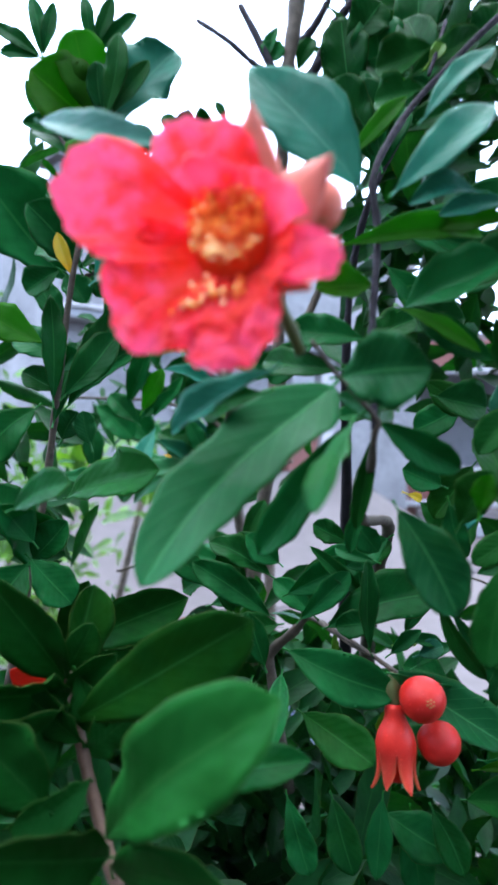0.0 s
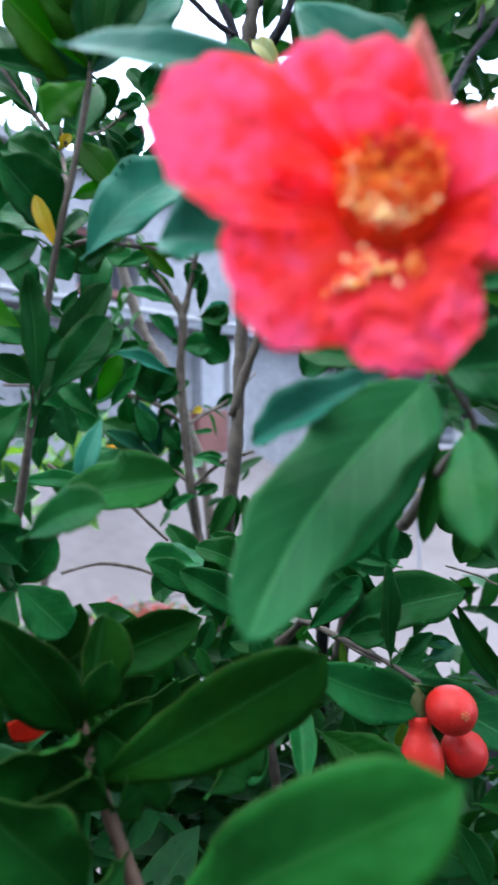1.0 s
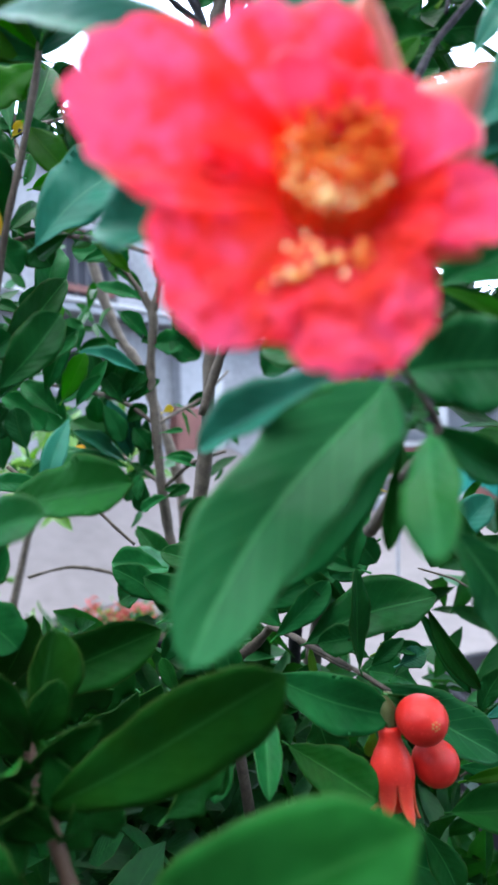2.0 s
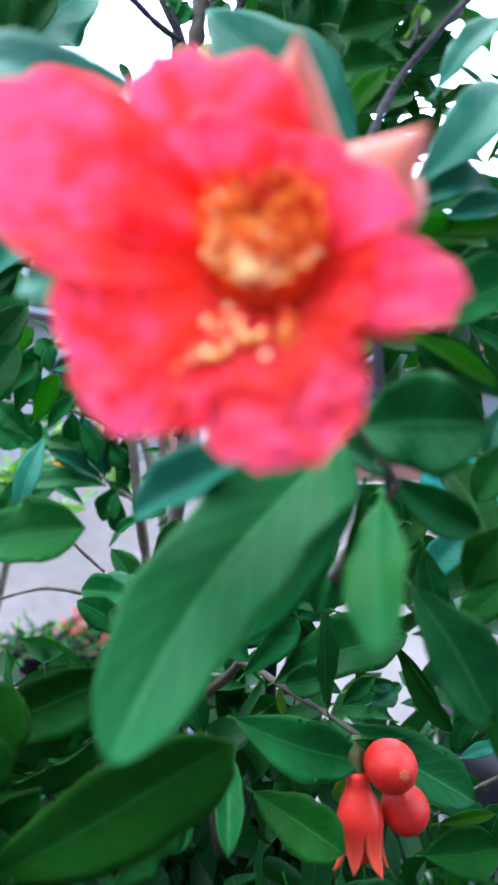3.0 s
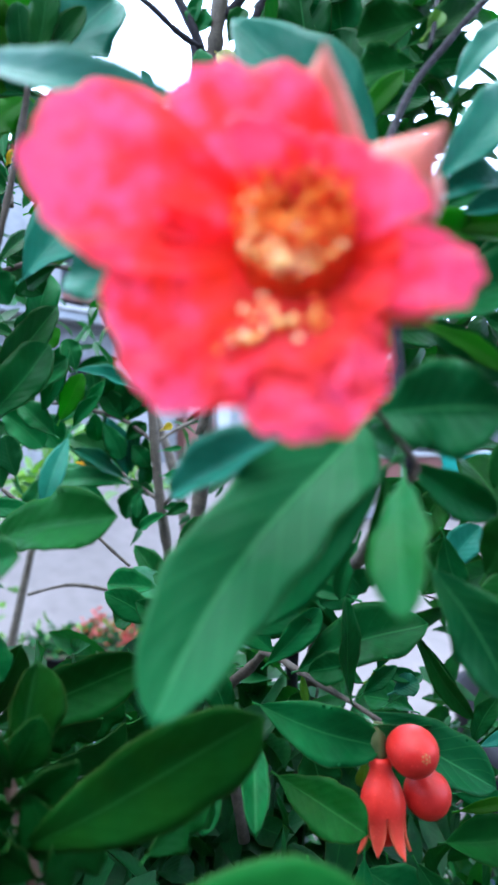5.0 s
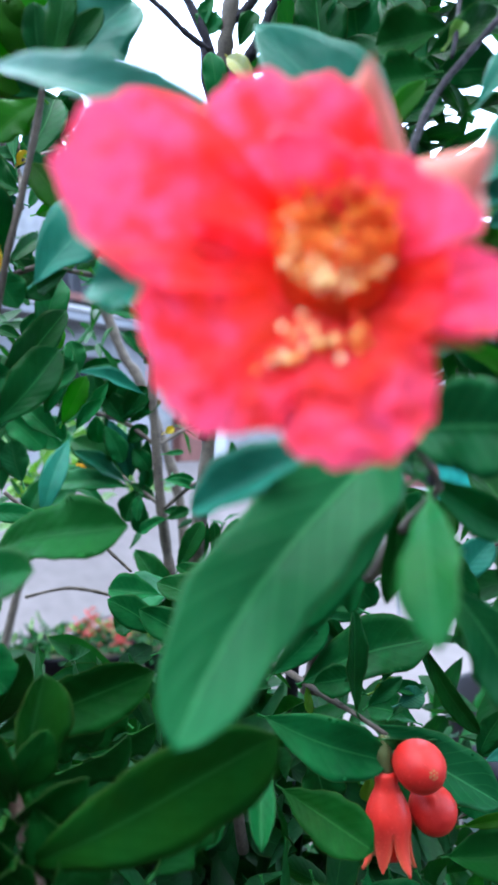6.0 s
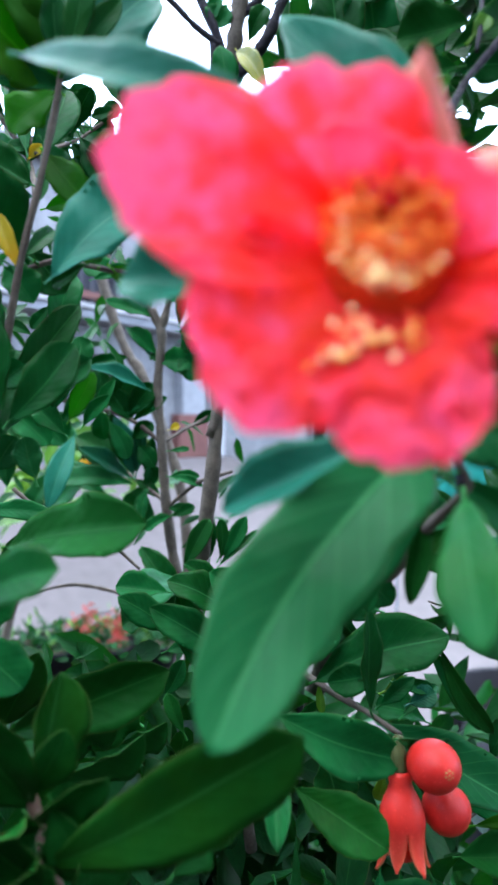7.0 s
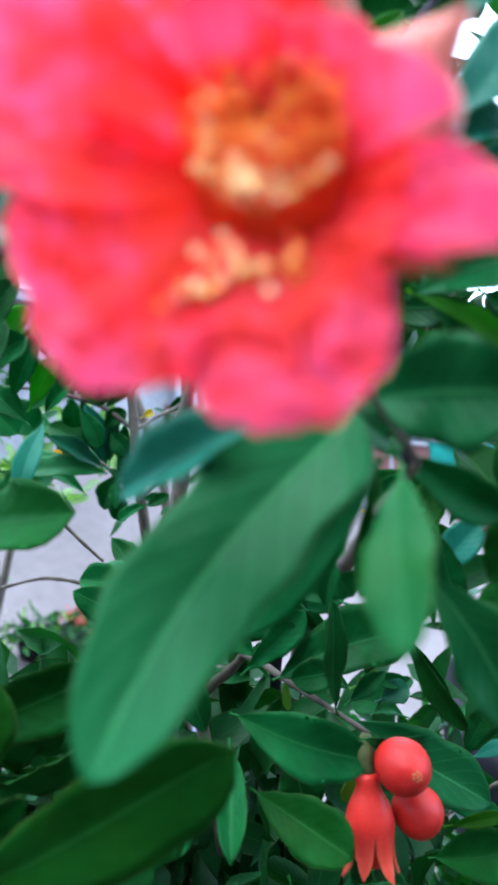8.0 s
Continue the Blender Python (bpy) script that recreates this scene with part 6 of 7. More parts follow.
leaf("left_sprig", (-0.0760, 0.3300, 1.4711), (-0.0628, 0.3200, 1.4891), 0.0143, (-0.05, -0.89, -0.46), 14, 0.05, "teal", 0.6)
leaf("left_sprig", (-0.0873, 0.3000, 1.4598), (-0.0803, 0.2900, 1.4718), 0.0096, (0.01, -0.77, -0.64), 14, 0.05, "leaf", 0.6)
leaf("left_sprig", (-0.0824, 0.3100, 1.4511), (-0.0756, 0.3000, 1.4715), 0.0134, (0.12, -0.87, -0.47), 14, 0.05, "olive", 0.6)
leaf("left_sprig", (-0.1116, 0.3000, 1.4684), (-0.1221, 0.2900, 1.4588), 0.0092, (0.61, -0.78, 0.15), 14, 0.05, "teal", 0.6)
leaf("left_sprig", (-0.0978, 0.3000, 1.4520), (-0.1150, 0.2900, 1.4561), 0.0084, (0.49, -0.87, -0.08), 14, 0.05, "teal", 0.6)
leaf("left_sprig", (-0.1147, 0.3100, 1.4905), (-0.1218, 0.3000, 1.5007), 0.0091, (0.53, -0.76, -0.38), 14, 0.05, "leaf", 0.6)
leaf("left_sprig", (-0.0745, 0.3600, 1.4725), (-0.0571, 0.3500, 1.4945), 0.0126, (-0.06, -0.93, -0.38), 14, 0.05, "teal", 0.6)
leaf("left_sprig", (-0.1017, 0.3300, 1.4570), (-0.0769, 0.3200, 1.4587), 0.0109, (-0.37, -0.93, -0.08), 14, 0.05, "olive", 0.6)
leaf("left_sprig", (-0.0546, 0.3600, 1.5044), (-0.0434, 0.3500, 1.5212), 0.0107, (-0.08, -0.88, -0.47), 14, 0.05, "leaf", 0.6)
leaf("node", (0.0523, 0.1500, 1.3118), (0.0677, 0.1420, 1.2843), 0.0192, (-0.04, -0.97, 0.26), 12, 0.05, "fore", 0.45)
leaf("node_back", (0.0845, 0.1650, 1.2949), (0.0777, 0.1580, 1.2654), 0.0138, (-0.38, -0.88, 0.30), 14, 0.06, "shaded_leaf", 0.5)
leaf("fruiting", (0.0277, 0.2620, 1.2459), (0.0794, 0.2550, 1.2665), 0.0290, (-0.33, -0.76, 0.56), 12, 0.05, "leaf", 0.4)
leaf("fruiting", (0.0325, 0.2850, 1.2686), (0.0574, 0.2900, 1.2815), 0.0165, (-0.04, -0.90, 0.43), 10, 0.04, "shaded_leaf", 0.4)
leaf("fruiting", (0.0568, 0.2680, 1.2255), (0.1058, 0.2550, 1.1997), 0.0262, (0.11, -0.78, 0.61), 12, 0.04, "fore", 0.5)
leaf("fruiting", (0.0758, 0.2560, 1.2617), (0.0951, 0.2500, 1.2302), 0.0104, (-0.27, -0.96, 0.02), 20, 0.1, "shaded_leaf", 0.5)
leaf("fruiting", (0.0989, 0.2620, 1.2148), (0.1096, 0.2620, 1.2340), 0.0108, (-0.46, -0.85, 0.26), 18, 0.05, "leaf", 0.5)
leaf("fruiting", (0.1045, 0.2700, 1.2093), (0.1221, 0.2700, 1.2149), 0.0070, (-0.22, -0.70, 0.68), 14, 0.05, "teal", 0.5)
leaf("fruiting", (0.0694, 0.2750, 1.2311), (0.0802, 0.2750, 1.2359), 0.0121, (-0.26, -0.76, 0.59), 12, 0.05, "teal", 0.3)
leaf("fruiting", (0.0911, 0.2750, 1.1652), (0.1220, 0.2720, 1.1697), 0.0247, (-0.17, -0.73, 0.66), 16, 0.05, "shaded_leaf", 0.4)
leaf("fruiting", (0.0950, 0.2680, 1.1831), (0.1167, 0.2620, 1.1904), 0.0070, (-0.40, -0.67, 0.63), 20, 0.07, "olive", 0.6)
leaf("fruiting_root", (0.0542, 0.2620, 1.1627), (0.0821, 0.2520, 1.1531), 0.0230, (-0.02, -0.72, 0.70), 14, 0.05, "leaf", 0.5)
leaf("node_back", (0.0762, 0.2250, 1.2933), (0.0890, 0.2220, 1.3104), 0.0139, (-0.53, -0.80, 0.26), 12, 0.05, "teal", 0.4)
leaf("node_back", (0.0721, 0.1700, 1.3054), (0.0812, 0.1650, 1.3222), 0.0151, (-0.49, -0.87, 0.01), 14, 0.05, "shaded_leaf", 0.5)
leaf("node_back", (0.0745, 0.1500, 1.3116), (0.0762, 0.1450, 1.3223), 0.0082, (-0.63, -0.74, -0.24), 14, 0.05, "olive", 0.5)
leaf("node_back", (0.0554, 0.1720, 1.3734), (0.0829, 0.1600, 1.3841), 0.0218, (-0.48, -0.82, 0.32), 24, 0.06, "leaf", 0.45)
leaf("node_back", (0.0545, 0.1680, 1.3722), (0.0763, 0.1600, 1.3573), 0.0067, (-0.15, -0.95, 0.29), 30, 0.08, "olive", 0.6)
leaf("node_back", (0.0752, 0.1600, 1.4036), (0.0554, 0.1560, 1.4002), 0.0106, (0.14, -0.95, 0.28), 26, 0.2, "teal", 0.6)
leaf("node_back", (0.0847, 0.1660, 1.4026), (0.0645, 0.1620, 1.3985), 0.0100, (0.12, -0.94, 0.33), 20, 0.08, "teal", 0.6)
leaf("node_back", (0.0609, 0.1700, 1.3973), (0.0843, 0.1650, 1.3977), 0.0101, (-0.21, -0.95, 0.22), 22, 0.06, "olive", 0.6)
leaf("node_back", (0.1000, 0.2050, 1.3012), (0.0807, 0.2000, 1.2882), 0.0122, (-0.18, -0.80, 0.57), 14, 0.05, "shaded_leaf", 0.4)
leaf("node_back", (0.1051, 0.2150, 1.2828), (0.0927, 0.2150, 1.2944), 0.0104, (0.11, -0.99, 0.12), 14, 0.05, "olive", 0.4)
leaf("node_back", (0.0955, 0.1900, 1.3431), (0.0799, 0.1850, 1.3269), 0.0136, (-0.17, -0.88, 0.44), 14, 0.05, "shaded_leaf", 0.4)
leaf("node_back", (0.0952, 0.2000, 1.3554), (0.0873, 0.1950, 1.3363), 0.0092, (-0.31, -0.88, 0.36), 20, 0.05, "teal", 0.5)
leaf("node_back", (0.0661, 0.2850, 1.3224), (0.0907, 0.2800, 1.3070), 0.0189, (-0.13, -0.98, 0.12), 14, 0.05, "shaded_leaf", 0.5)
leaf("node_back", (0.0932, 0.2750, 1.3198), (0.0752, 0.2700, 1.2959), 0.0199, (-0.14, -0.94, 0.30), 14, 0.05, "shaded_leaf", 0.5)
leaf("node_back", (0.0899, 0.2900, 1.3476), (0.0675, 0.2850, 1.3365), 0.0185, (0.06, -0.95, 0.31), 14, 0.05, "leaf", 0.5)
leaf("node_back", (0.0708, 0.2850, 1.3017), (0.0868, 0.2800, 1.2869), 0.0152, (-0.14, -0.97, 0.18), 14, 0.05, "shaded_leaf", 0.5)
leaf("node_back", (0.0938, 0.2650, 1.3012), (0.0786, 0.2600, 1.2771), 0.0181, (-0.19, -0.93, 0.31), 14, 0.05, "shaded_leaf", 0.5)
leaf("node_back", (0.0713, 0.2700, 1.3593), (0.0909, 0.2650, 1.3440), 0.0154, (-0.22, -0.98, 0.04), 14, 0.05, "shaded_leaf", 0.5)
leaf("node", (0.0455, 0.1700, 1.3322), (0.0405, 0.1650, 1.3037), 0.0087, (-0.09, -0.98, 0.19), 20, 0.05, "shaded_leaf", 0.5)



# ---- flower ----
def anther_mesh(k):
    bm = bmesh.new()
    bmesh.ops.create_icosphere(bm, subdivisions=1, radius=0.00043, matrix=Matrix.Diagonal((1.25, 0.8 + 0.1 * (k % 4), 0.75, 1)))
    me = bpy.data.meshes.new("anther")
    bm.to_mesh(me)
    bm.free()
    me.polygons.foreach_set("use_smooth", [True] * len(me.polygons))
    me.materials.append(MAT["anther" if k < 4 else "shaded_anther"])
    return me


ANTHERS = [anther_mesh(k) for k in range(8)]


def smooth_rim(values, f):
    """A rounded line through evenly spaced values, at f from 0 to 1."""
    p = f * (len(values) - 1)
    i = min(int(p), len(values) - 2)
    t = p - i
    q = [values[max(0, min(len(values) - 1, i + k))] for k in (-1, 0, 1, 2)]
    return 0.5 * (2 * q[1] + (q[2] - q[0]) * t + (2 * q[0] - 5 * q[1] + 4 * q[2] - q[3]) * t * t + (3 * q[1] - q[0] - 3 * q[2] + q[3]) * t ** 3)


def flower(c, right, up, out):
    """An open flower: centre, its right, up and outward directions."""
    c, right, up, out = Vector(c), Vector(right), Vector(up), Vector(out)
    to = lambda x, y, z: c + right * x + up * y + out * z
    well = lambda r: -0.0090 + 0.0092 * (1 - math.exp(-max(0.0, r - 0.004) / 0.0085))
    prof = [(0.0018, -0.0245), (0.0035, -0.0230), (0.0052, -0.0190), (0.0066, -0.0145), (0.0086, -0.0105), (0.0096, -0.0080), (0.0088, -0.0085), (0.0078, -0.0110), (0.006, -0.0135), (0.0, -0.014)]
    verts, faces, sides = [], [], 28
    for r, z in prof:
        for k in range(sides):
            a = 2 * math.pi * k / sides
            verts.append(to(r * math.cos(a), r * math.sin(a), z))
    for i in range(len(prof) - 1):
        for k in range(sides):
            a, b = i * sides + k, i * sides + (k + 1) % sides
            faces.append((a, b, b + sides, a + sides))
    fl = child("flower", mesh_from("flower", verts, faces), "coral_wax", near, "open crumpled scarlet-pink flower with yellow stamens")
    end = Vector((0.0270, 0.1230, 1.3530))
    child("stalk", tube_mesh("stalk", [to(0, 0, -0.0235), (to(0, 0, -0.030) + end) / 2, end], (0.0019, 0.0015, 0.0016)), "stalk_green", fl)
    rng = np.random.default_rng(5)
    dish = [[to(r * math.cos(k * math.pi / 14), r * math.sin(k * math.pi / 14), z) for k in range(28)] for r, z in ((0.0078, -0.0078), (0.006, -0.0098), (0.003, -0.0106), (0.0002, -0.0108))]
    child("throat", mesh_from("throat", [v for row in dish for v in row], [(i * 28 + k, i * 28 + (k + 1) % 28, i * 28 + 28 + (k + 1) % 28, i * 28 + 28 + k) for i in range(3) for k in range(28)]), "throat", fl, "orange-red throat")

    def petal(a0, a1, rim, layer, flare, roll, crumple, seed, pink=30.0):
        """A thin crumpled petal between two angles, with its rim's distance from the centre in mm, its height over
        the well, how far the rim flares forward and how far it rolls back over, and the depth of its creases."""
        r = np.random.default_rng(seed)
        off = r.uniform(0, 50, 4)
        vs, fs, us = [], [], []
        nu, nv = 44, 44
        for i in range(nu + 1):
            u = i / nu
            for j in range(nv + 1):
                v = j / nv
                edge = smooth_rim(rim, v) * 0.001 * (1 + 0.012 * math.sin(v * 31 + seed) + 0.009 * math.sin(v * 57 + 2 * seed))
                mid, span = (a0 + a1) / 2, (a1 - a0) / 2
                w = 2 * v - 1
                an = radians(mid + span * w * (1.18 - 0.18 * u))
                rad = 0.0045 + (edge - 0.0045) * u
                x, y = rad * math.cos(an), rad * math.sin(an)
                fade = min(1.0, u * 1.6)
                z = well(rad) + layer * 0.001 * fade + flare * 0.001 * u * u
                z -= roll * 0.001 * max(0.0, u - 0.72) ** 2 / 0.0784
                big = noise.noise(Vector((x * 170 + off[0], y * 170 + off[1], seed))) * 0.0011
                mid_c = noise.noise(Vector((x * 420 + off[2], y * 420 + off[3], seed * 2))) * 0.0008
                crease = (1 - abs(noise.noise(Vector((an * 4.5 + off[0], rad * 60, seed)))) * 2) * 0.0009
                small = (0.4 - abs(noise.noise(Vector((x * 520 + off[3], y * 520, seed * 3))))) * 0.0011
                z += crumple * fade * (0.25 + 0.75 * u) * (big + mid_c + crease + small)
                z += 0.0007 * u * u * math.sin(w * 8 + seed * 1.7)
                vs.append(to(x, y, z))
                us.append((min(1.0, rad * 1000 / pink), v))
        for i in range(nu):
            for j in range(nv):
                a = i * (nv + 1) + j
                fs.append((a, a + 1, a + nv + 2, a + nv + 1))
        child("petal", mesh_from("petal", vs, fs, us), "petal", fl)

    petal(138, 58, (25.5, 27.8, 26.4, 24.4, 21.8, 17.6, 12.5), -0.9, 1.0, 0.8, 0.8, 3, 26)
    petal(197, 133, (19.6, 26.0, 31.5, 35.8, 37.0, 35.0, 22.0), 0.3, 5.0, 0.6, 0.8, 4, 34)
    petal(4, -38, (14.5, 20.0, 23.6, 24.0, 22.6, 17.0), -0.6, 0.4, 0.6, 0.9, 5, 18)
    petal(-44, -109, (16.2, 21.6, 25.2, 26.8, 26.8, 25.8, 22.4), 0.0, 1.2, 1.0, 1.5, 6, 31)
    petal(-106, -194, (22.6, 26.8, 28.0, 26.8, 25.0, 22.5, 17.0), 0.5, 1.0, 1.0, 1.5, 7, 31)
    petal(118, 2, (17.0, 14.8, 13.0, 12.8, 14.0, 16.0, 17.2), 0.6, 5.2, 2.6, 0.7, 8, 13.5)
    petal(20, -58, (12.0, 13.5, 14.5, 15.5, 15.0), -0.3, 1.2, 0.5, 0.9, 9, 30)

    def lobe(angle, length, width, tip):
        """A thick pointed lobe of the calyx, its tip at a height over the centre."""
        d, s = Vector((math.cos(radians(angle)), math.sin(radians(angle)), 0)), Vector((-math.sin(radians(angle)), math.cos(radians(angle)), 0))
        vs, fs = [], []
        n, m = 16, 12
        for i in range(n + 1):
            u = i / n
            half, th = width / 2 * (1 - u ** 1.5) + 0.0002, 0.0016 * (1 - u * 0.7)
            for k in range(m):
                a = 2 * math.pi * k / m
                q = d * (0.008 + (length - 0.008) * u) + s * half * math.cos(a)
                vs.append(to(q.x, q.y, -0.0085 + (tip + 0.0085) * u + th * math.sin(a) - 0.0012 * math.cos(a) ** 2))
        for i in range(n):
            for k in range(m):
                a, b = i * m + k, i * m + (k + 1) % m
                fs.append((a, b, b + m, a + m))
        child("sepal", mesh_from("sepal", vs, fs), "pale_coral", fl, "pointed waxy coral sepal")

    for an, ln, wd, tip in ((80, 26.0, 18.0, -0.001), (36, 24.4, 18.0, -0.004), (-34, 21.0, 9.0, -0.0015), (-88, 15.0, 9.0, -0.007), (-148, 15.0, 9.0, -0.007), (150, 16.0, 9.0, -0.007)):
        lobe(an, ln * 0.001, wd * 0.001, tip)
    # stamens: a ring of thin filaments leaning in from the throat's wall, thickest with yellow along its lower side,
    # and loose tufts lying on the lower petals
    tufts = ((-0.0042, -0.0088, 0.0014), (-0.0062, -0.0138, 0.0012), (-0.0015, -0.0092, 0.0022), (0.0005, -0.0110, 0.0030), (-0.0048, -0.0124, 0.0022))
    for k in range(520):
        low = k % 10 < 1
        if low:
            cx, cy, spread = tufts[k // 10 % len(tufts)]
            x, y = cx + rng.normal(0, spread), cy + rng.normal(0, spread * 0.75)
            z = well(math.hypot(x, y)) + 0.0014 + rng.uniform(0, 0.0008)
            p0, p2 = (0.45 * x, 0.45 * y - 0.002, -0.0055), (x, y, z)
            p1 = (0.75 * x, 0.75 * y, z - 0.0012)
        else:
            a = rng.uniform(0, 2 * math.pi)
            if k % 3 == 0:
                a = rng.normal(-2.1, 0.9)
            rr = 0.0080 * rng.uniform(0.01, 1.0) ** 0.55
            x, y = rr * 1.02 * math.cos(a) + 0.0002, rr * 1.10 * math.sin(a) + 0.0036
            z = -0.0012 - 0.04 * max(0.0, y) + rng.uniform(-0.0022, 0.0012)
            p0, p2 = (0.0072 * math.cos(a), 0.0072 * math.sin(a), -0.0085), (x, y, z)
            p1 = (0.0075 * math.cos(a), 0.0068 * math.sin(a), -0.0045)
        child("filament", tube_mesh("filament", [to(*p0), to(*p1), to(*p2)], (0.00015, 0.00013, 0.00012), 5, 3, 0.0), "tuft_thread" if low else "filament", fl)
        # higher in the throat most anthers take the shade-dimmed orange copy
        ob = new("anther", ANTHERS[k % 4 + (0 if rng.uniform() < (0.85 if low else 0.65 if y < -0.0008 else 0.35 if x < -0.002 and y < 0.004 else 0.08) else 4)])
        ob.parent = fl
        ob.matrix_basis = Matrix.Translation(to(*p2)) @ pose(0, 0, 0, rng.uniform(0, 180), rng.uniform(0, 180), rng.uniform(0, 360)) @ Matrix.Scale(1.2 if low else 0.8, 4)
    # a tight clump of ripe anthers that hangs lowest in the throat
    for k in range(16):
        p2 = (rng.normal(-0.0018, 0.0009), rng.normal(-0.0042, 0.0007), rng.uniform(-0.0002, 0.0018))
        child("filament", tube_mesh("filament", [to(-0.003, -0.0055, -0.0085), to(-0.003, -0.0055, -0.004), to(*p2)], (0.00015, 0.00013, 0.00012), 5, 3, 0.0), "filament", fl)
        ob = new("anther", ANTHERS[k % 4])
        ob.parent = fl
        ob.matrix_basis = Matrix.Translation(to(*p2)) @ pose(0, 0, 0, rng.uniform(0, 180), rng.uniform(0, 180), rng.uniform(0, 360))
    return fl


flower((0.0157, 0.0805, 1.3701), (0.9795, -0.2015, 0.0), (0.0242, 0.1176, 0.9928), (-0.2001, -0.9724, 0.12))


# ---- buds and fruit-like calyces ----
def egg(name, base, tip, radius, mat, parent, label="", eye=True):
    """A rounded waxy bud from stalk to tip, with a small closed crown."""
    b, t = np.array(base, float), np.array(tip, float)
    ln = np.linalg.norm(t - b)
    a = (t - b) / ln
    s = unit(np.cross(a, (0.2, 0.9, 0.3)))
    w = np.cross(a, s)
    verts, faces, sides, n = [], [], 26, 20
    for i in range(n + 1):
        u = i / n
        r = radius * (math.sin(math.pi * (0.06 + 0.925 * u ** 1.05)) ** 0.62) * (0.74 + 0.32 * u)
        if u > 0.97:
            r *= 0.55
        for k in range(sides):
            an = 2 * math.pi * k / sides
            verts.append(b + a * ln * u + r * (1 + 0.015 * math.sin(3 * an + u * 2)) * (s * math.cos(an) + w * math.sin(an)))
    for i in range(n):
        for k in range(sides):
            p, q = i * sides + k, i * sides + (k + 1) % sides
            faces.append((p, q, q + sides, p + sides))
    faces.append(tuple(range(sides))[::-1])
    faces.append(tuple(range(len(verts) - sides, len(verts))))
    ob = child(name, mesh_from(name, verts, faces), mat, parent, label)
    if eye:
        bm = bmesh.new()
        for k in range(6):
            an = k * math.pi / 3
            c = t + radius * 0.11 * (s * math.cos(an) + w * math.sin(an)) - a * radius * 0.085
            bmesh.ops.create_icosphere(bm, subdivisions=1, radius=radius * 0.095, matrix=Matrix.Translation(c))
        bmesh.ops.create_icosphere(bm, subdivisions=1, radius=radius * 0.09, matrix=Matrix.Translation(t - a * radius * 0.06))
        part("crown_tip", bm, "tip_coral", ob, "greenish closed tip", True)
    return ob


def tube_bud(top, bottom, rmax):
    """A long bell with split, out-turned lobes at its mouth."""
    b, t = np.array(top, float), np.array(bottom, float)
    ln = np.linalg.norm(t - b)
    a = (t - b) / ln
    s = unit(np.cross(a, (0.0, 1.0, 0.1)))
    w = np.cross(a, s)
    prof = [(0.0, 0.46), (0.05, 0.50), (0.10, 0.52), (0.13, 0.49), (0.20, 0.60), (0.28, 0.78), (0.36, 0.92), (0.44, 0.99), (0.52, 1.0)]
    prof += [(0.52 + 0.46 * k / 12, 1.0) for k in range(1, 13)]
    bm, m = bmesh.new(), 8
    uv = bm.loops.layers.uv.new("UVMap")
    for lobe in range(6):
        mid, reach, turn = 2 * math.pi * lobe / 6, 0.96 - 0.06 * (lobe % 3), 0.12 + 0.16 * (lobe % 2)
        grid = []
        for u, r in prof:
            f = max(0.0, (u - 0.52) / 0.46)
            half = math.pi / 6 * max(0.03, 1.0 - 0.22 * f - 0.75 * f ** 3)
            rr = rmax * r * (1.0 - 0.08 * math.sin(math.pi * f) + turn * f ** 3)
            row = []
            for j in range(m + 1):
                w_j = 2 * j / m - 1
                an = mid + half * w_j
                keel = 1 + 0.05 * u * math.cos(math.pi * w_j / 2) ** 2 - 0.03 * u
                row.append(bm.verts.new(b + a * ln * (0.52 + (u - 0.52) * reach if f > 0 else u) + rr * keel * (s * math.cos(an) + w * math.sin(an))))
            grid.append(row)
        for i in range(len(prof) - 1):
            for j in range(m):
                face = bm.faces.new((grid[i][j], grid[i][j + 1], grid[i + 1][j + 1], grid[i + 1][j]))
                for loop, (p, q) in zip(face.loops, ((i, j), (i, j + 1), (i + 1, j + 1), (i + 1, j))):
                    loop[uv].uv = (prof[p][0], q / m)
    bmesh.ops.remove_doubles(bm, verts=bm.verts, dist=0.00002)
    bmesh.ops.recalc_face_normals(bm, faces=bm.faces)
    ob = part("flower_bud", bm, "bell_wax", near, "waxy coral red bell-shaped bud opening at its mouth", True)
    skin = ob.modifiers.new("thickness", "SOLIDIFY")
    skin.thickness, skin.offset = 0.0009, -1
    lathe_in = tube_mesh("inner_petals", [b + a * ln * 0.5, b + a * ln * 0.7, b + a * ln * 0.86], (rmax * 0.72, rmax * 0.74, rmax * 0.5), 14, 4, 0.05)
    child("inner_petals", lathe_in, "petal", ob, "crumpled red petals inside")


egg("fruit_bud", (0.0642, 0.2460, 1.2239), (0.0690, 0.2205, 1.2299), 0.0100, "coral_wax", near, "smooth waxy coral red bud")
egg("fruit_bud", (0.0727, 0.2530, 1.2041), (0.0758, 0.2310, 1.2078), 0.0097, "coral_wax", near, "smooth waxy coral red bud", False)
tube_bud((0.0562, 0.2380, 1.2225), (0.0571, 0.2330, 1.1880), 0.0083)
child("stalk", tube_mesh("stalk", [(0.0562, 0.2400, 1.2345), (0.0556, 0.2390, 1.2308), (0.0562, 0.2380, 1.2215)], (0.0016, 0.0024, 0.0034)), "stalk_green", near, "short olive green stalk")
egg("fruit_bud", (0.0322, 0.0965, 1.3835), (0.0342, 0.0880, 1.3735), 0.0056, "bud_pink", near, "small rounded coral bud", True)

# ---- foliage deep in the shrubs ----
DEEP = np.random.default_rng(11)


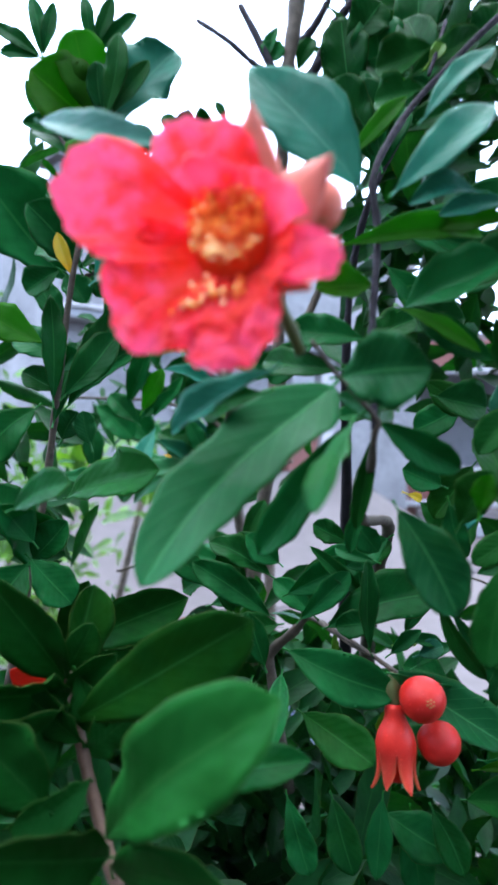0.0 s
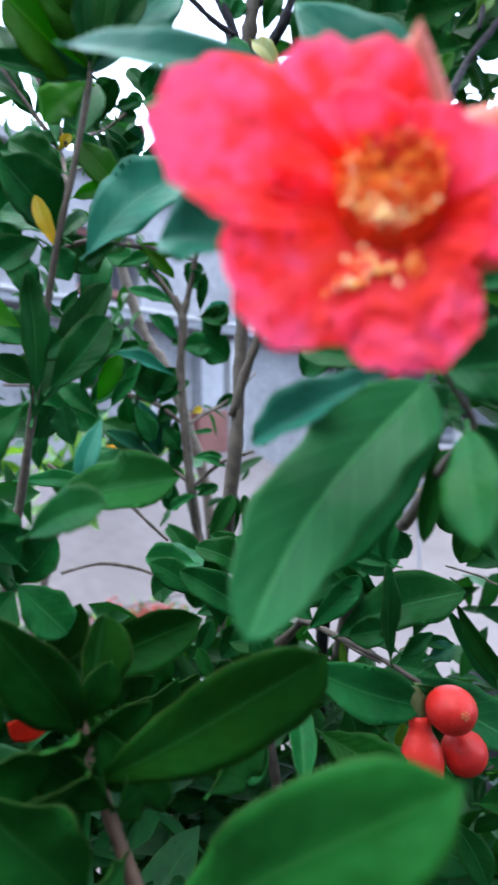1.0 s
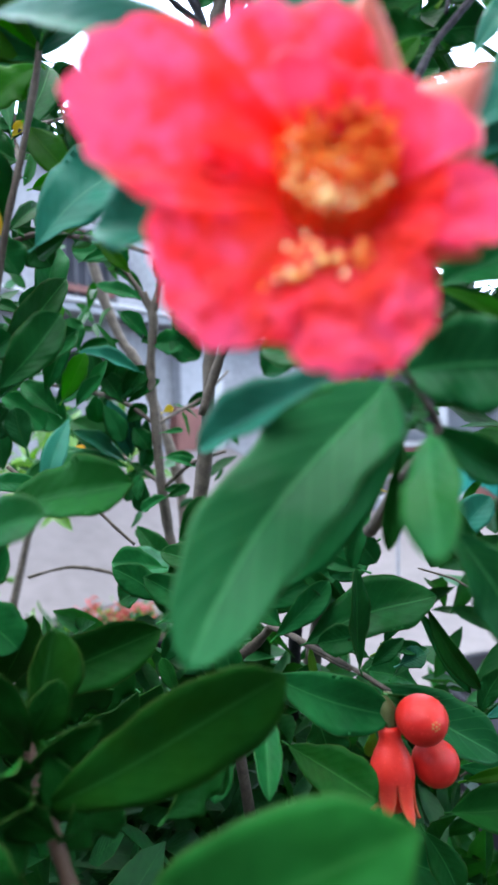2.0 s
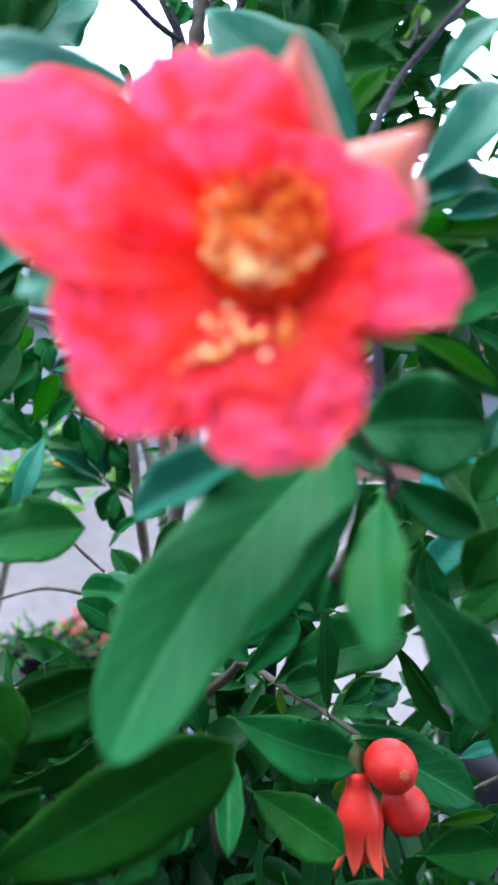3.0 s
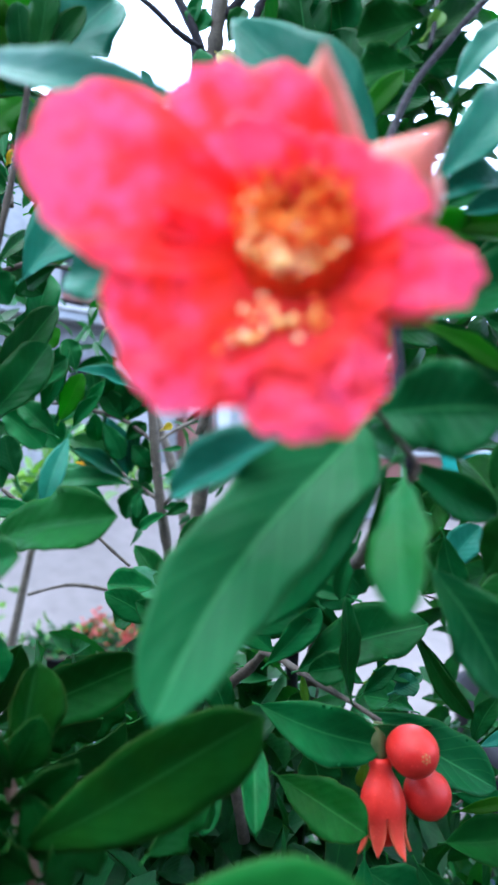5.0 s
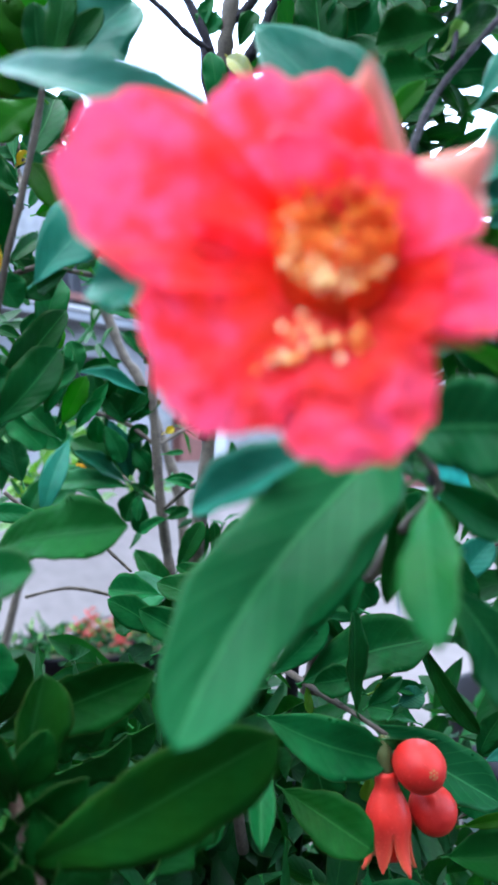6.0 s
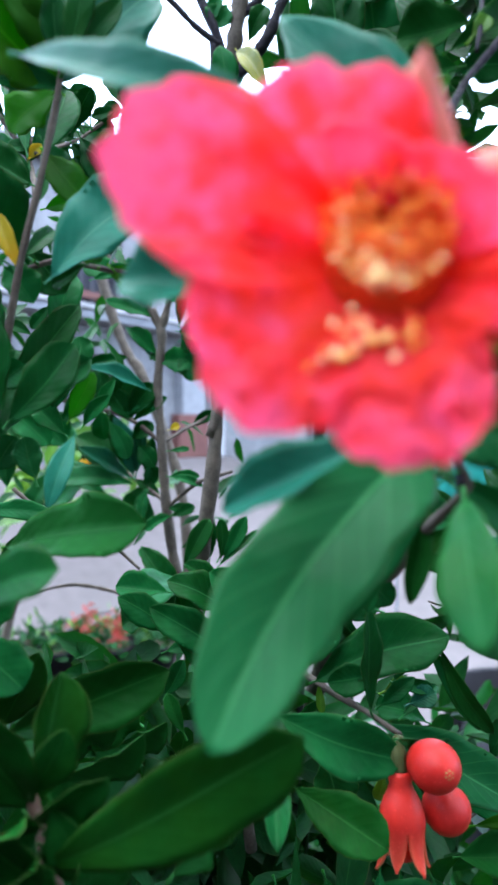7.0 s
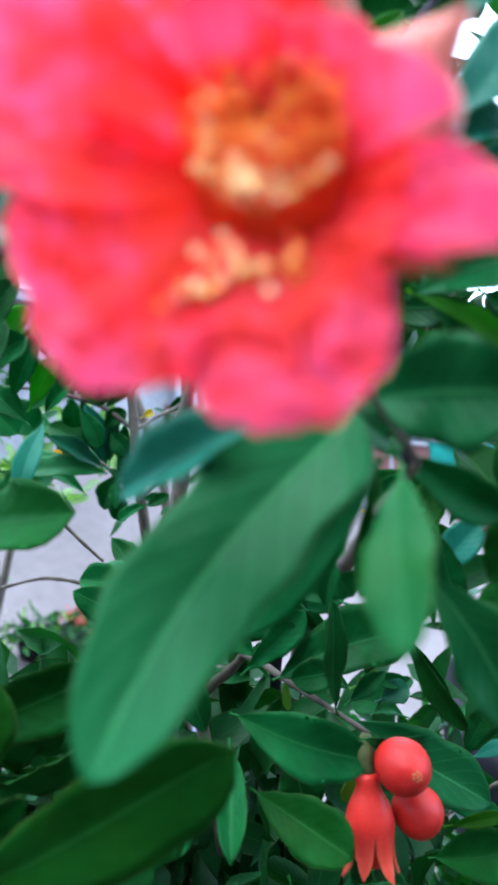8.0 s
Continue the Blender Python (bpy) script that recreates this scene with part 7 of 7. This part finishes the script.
def cloud(count, centre, spread, lean):
    out = []
    for _ in range(count):
        c = np.array(centre) + DEEP.uniform(-1, 1, 3) * np.array(spread)
        out.append((c, DEEP.normal(0, 1, 3) + np.array(lean)))
    return out


deep = cloud(900, (0.02, 0.37, 1.01), (0.26, 0.13, 0.12), (0, -0.4, 0.3))
deep += cloud(160, (0.24, 0.40, 1.18), (0.09, 0.10, 0.06), (0, -0.4, 0.3))
deep += cloud(230, (0.25, 0.38, 1.40), (0.09, 0.08, 0.16), (0, -0.4, -0.2))
deep += cloud(55, (0.095, 0.42, 1.64), (0.045, 0.05, 0.07), (0, -0.4, -0.2))
deep += cloud(40, (0.06, 0.37, 1.50), (0.04, 0.06, 0.08), (0, -0.4, 0.1))
deep += cloud(150, (-0.26, 0.36, 1.17), (0.12, 0.10, 0.10), (0, -0.4, 0.2))
deep += cloud(70, (-0.23, 0.42, 1.31), (0.07, 0.06, 0.05), (0, -0.4, 0.2))
deep += cloud(80, (-0.25, 0.32, 1.42), (0.09, 0.06, 0.14), (0, -0.4, 0.2))
# leaves out of view at the sides and below, added to block light
deep += cloud(420, (-0.62, 0.30, 1.25), (0.22, 0.30, 0.42), (0, 0, 0.3)) + cloud(420, (0.62, 0.30, 1.25), (0.22, 0.30, 0.42), (0, 0, 0.3))
deep += cloud(500, (0.0, 0.12, 0.82), (0.5, 0.22, 0.16), (0, -0.2, 0.5))
deep += cloud(45, (-0.055, 0.35, 1.195), (0.045, 0.04, 0.03), (0, -0.4, 0.2))
deep += cloud(55, (0.07, 0.43, 1.46), (0.05, 0.03, 0.06), (0, -0.4, 0.1)) + cloud(20, (0.09, 0.43, 1.385), (0.04, 0.03, 0.04), (0, -0.4, 0.1))
deep += cloud(90, (0.09, 0.43, 1.58), (0.055, 0.04, 0.09), (0, -0.4, 0.1))
deep += cloud(24, (0.135, 0.44, 1.392), (0.04, 0.03, 0.03), (0, -0.4, 0.1)) + cloud(220, (0.0, 0.42, 1.08), (0.17, 0.06, 0.06), (0, -0.4, 0.2)) + cloud(90, (-0.01, 0.45, 1.06), (0.08, 0.03, 0.04), (0, -0.4, 0.2))
deep += cloud(36, (-0.015, 0.40, 1.172), (0.05, 0.04, 0.022), (0, -0.4, 0.2))
deep += cloud(70, (0.10, 0.47, 1.57), (0.06, 0.03, 0.11), (0, -0.4, 0.1))
deep += cloud(60, (-0.15, 0.42, 1.120), (0.08, 0.04, 0.03), (0, -0.4, 0.2)) + cloud(380, (-0.04, 0.47, 1.03), (0.24, 0.05, 0.09), (0, -0.4, 0.2))
# the crown going on above and beside the opening, unseen, added for shade
deep += cloud(520, (0.34, 0.22, 1.80), (0.24, 0.24, 0.14), (0, -0.2, -0.2)) + cloud(520, (0.26, 0.04, 1.70), (0.20, 0.16, 0.07), (0, -0.2, -0.2))


def gap(p):
    """The space between the shrubs through which the drum shows."""
    x, y, z = p
    return 0.105 < x - 0.33 * (y - 0.3) < 0.105 + 0.35 * y and 1.12 - 0.69 * (y - 0.3) < z < 1.22 - 0.5 * (y - 0.3)


deep = [q for q in deep if not gap(q[0])]
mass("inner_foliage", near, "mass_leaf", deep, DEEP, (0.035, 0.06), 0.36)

low = cloud(900, (0.05, 0.74, 0.78), (0.65, 0.22, 0.16), (0, -0.3, 0.5)) + cloud(200, (0.05, 0.55, 0.62), (0.5, 0.2, 0.15), (0, -0.3, 0.5))
low = [q for q in low if not gap(q[0])]
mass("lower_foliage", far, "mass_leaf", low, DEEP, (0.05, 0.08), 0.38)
thin = cloud(60, (-0.19, 0.66, 1.33), (0.07, 0.08, 0.05), (0, -0.2, 0.3)) + cloud(40, (-0.20, 0.60, 1.46), (0.06, 0.08, 0.08), (0, -0.2, 0.3))
thin += cloud(26, (-0.15, 0.52, 1.45), (0.05, 0.05, 0.05), (0, -0.2, 0.3)) + cloud(26, (-0.13, 0.42, 1.53), (0.05, 0.05, 0.04), (0, -0.2, 0.3))
thin += cloud(16, (-0.05, 0.60, 1.30), (0.05, 0.06, 0.06), (0, -0.2, 0.3))
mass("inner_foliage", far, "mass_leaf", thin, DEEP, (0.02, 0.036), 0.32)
light = cloud(70, (-0.30, 1.15, 1.28), (0.12, 0.2, 0.07), (0, -0.2, 0.5))
garden = thing("garden_plant", "pale green leafy garden plant behind the shrubs", "plant")
mass("foliage", garden, "garden_leaf", light, DEEP, (0.05, 0.09), 0.4)
child("stem", tube_mesh("stem", [(-0.62, 1.2, 0.0), (-0.52, 1.18, 0.6), (-0.36, 1.15, 1.25)], (0.014, 0.011, 0.007)), "bark", garden)
hedge = thing("garden_shrub", "pale leafy garden shrub at the house's corner", "shrub")
bush = [((-1.75 + DEEP.normal(0, 0.22), 3.2 + DEEP.normal(0, 0.25), abs(DEEP.normal(0.75, 0.38))), (DEEP.normal(0, 1), DEEP.normal(0, 1), 0.6)) for _ in range(700)]
mass("foliage", hedge, "garden_leaf", bush, DEEP, (0.08, 0.15), 0.4)
for k in range(5):
    child("stem", tube_mesh("stem", [(-1.75, 3.2, 0.0), (-1.75 + 0.08 * (k - 2), 3.2 + 0.05 * (k % 2), 0.5), (-1.75 + 0.16 * (k - 2), 3.2 + 0.1 * (k % 3), 1.1)], (0.02, 0.014, 0.006), seed=k), "bark", hedge)
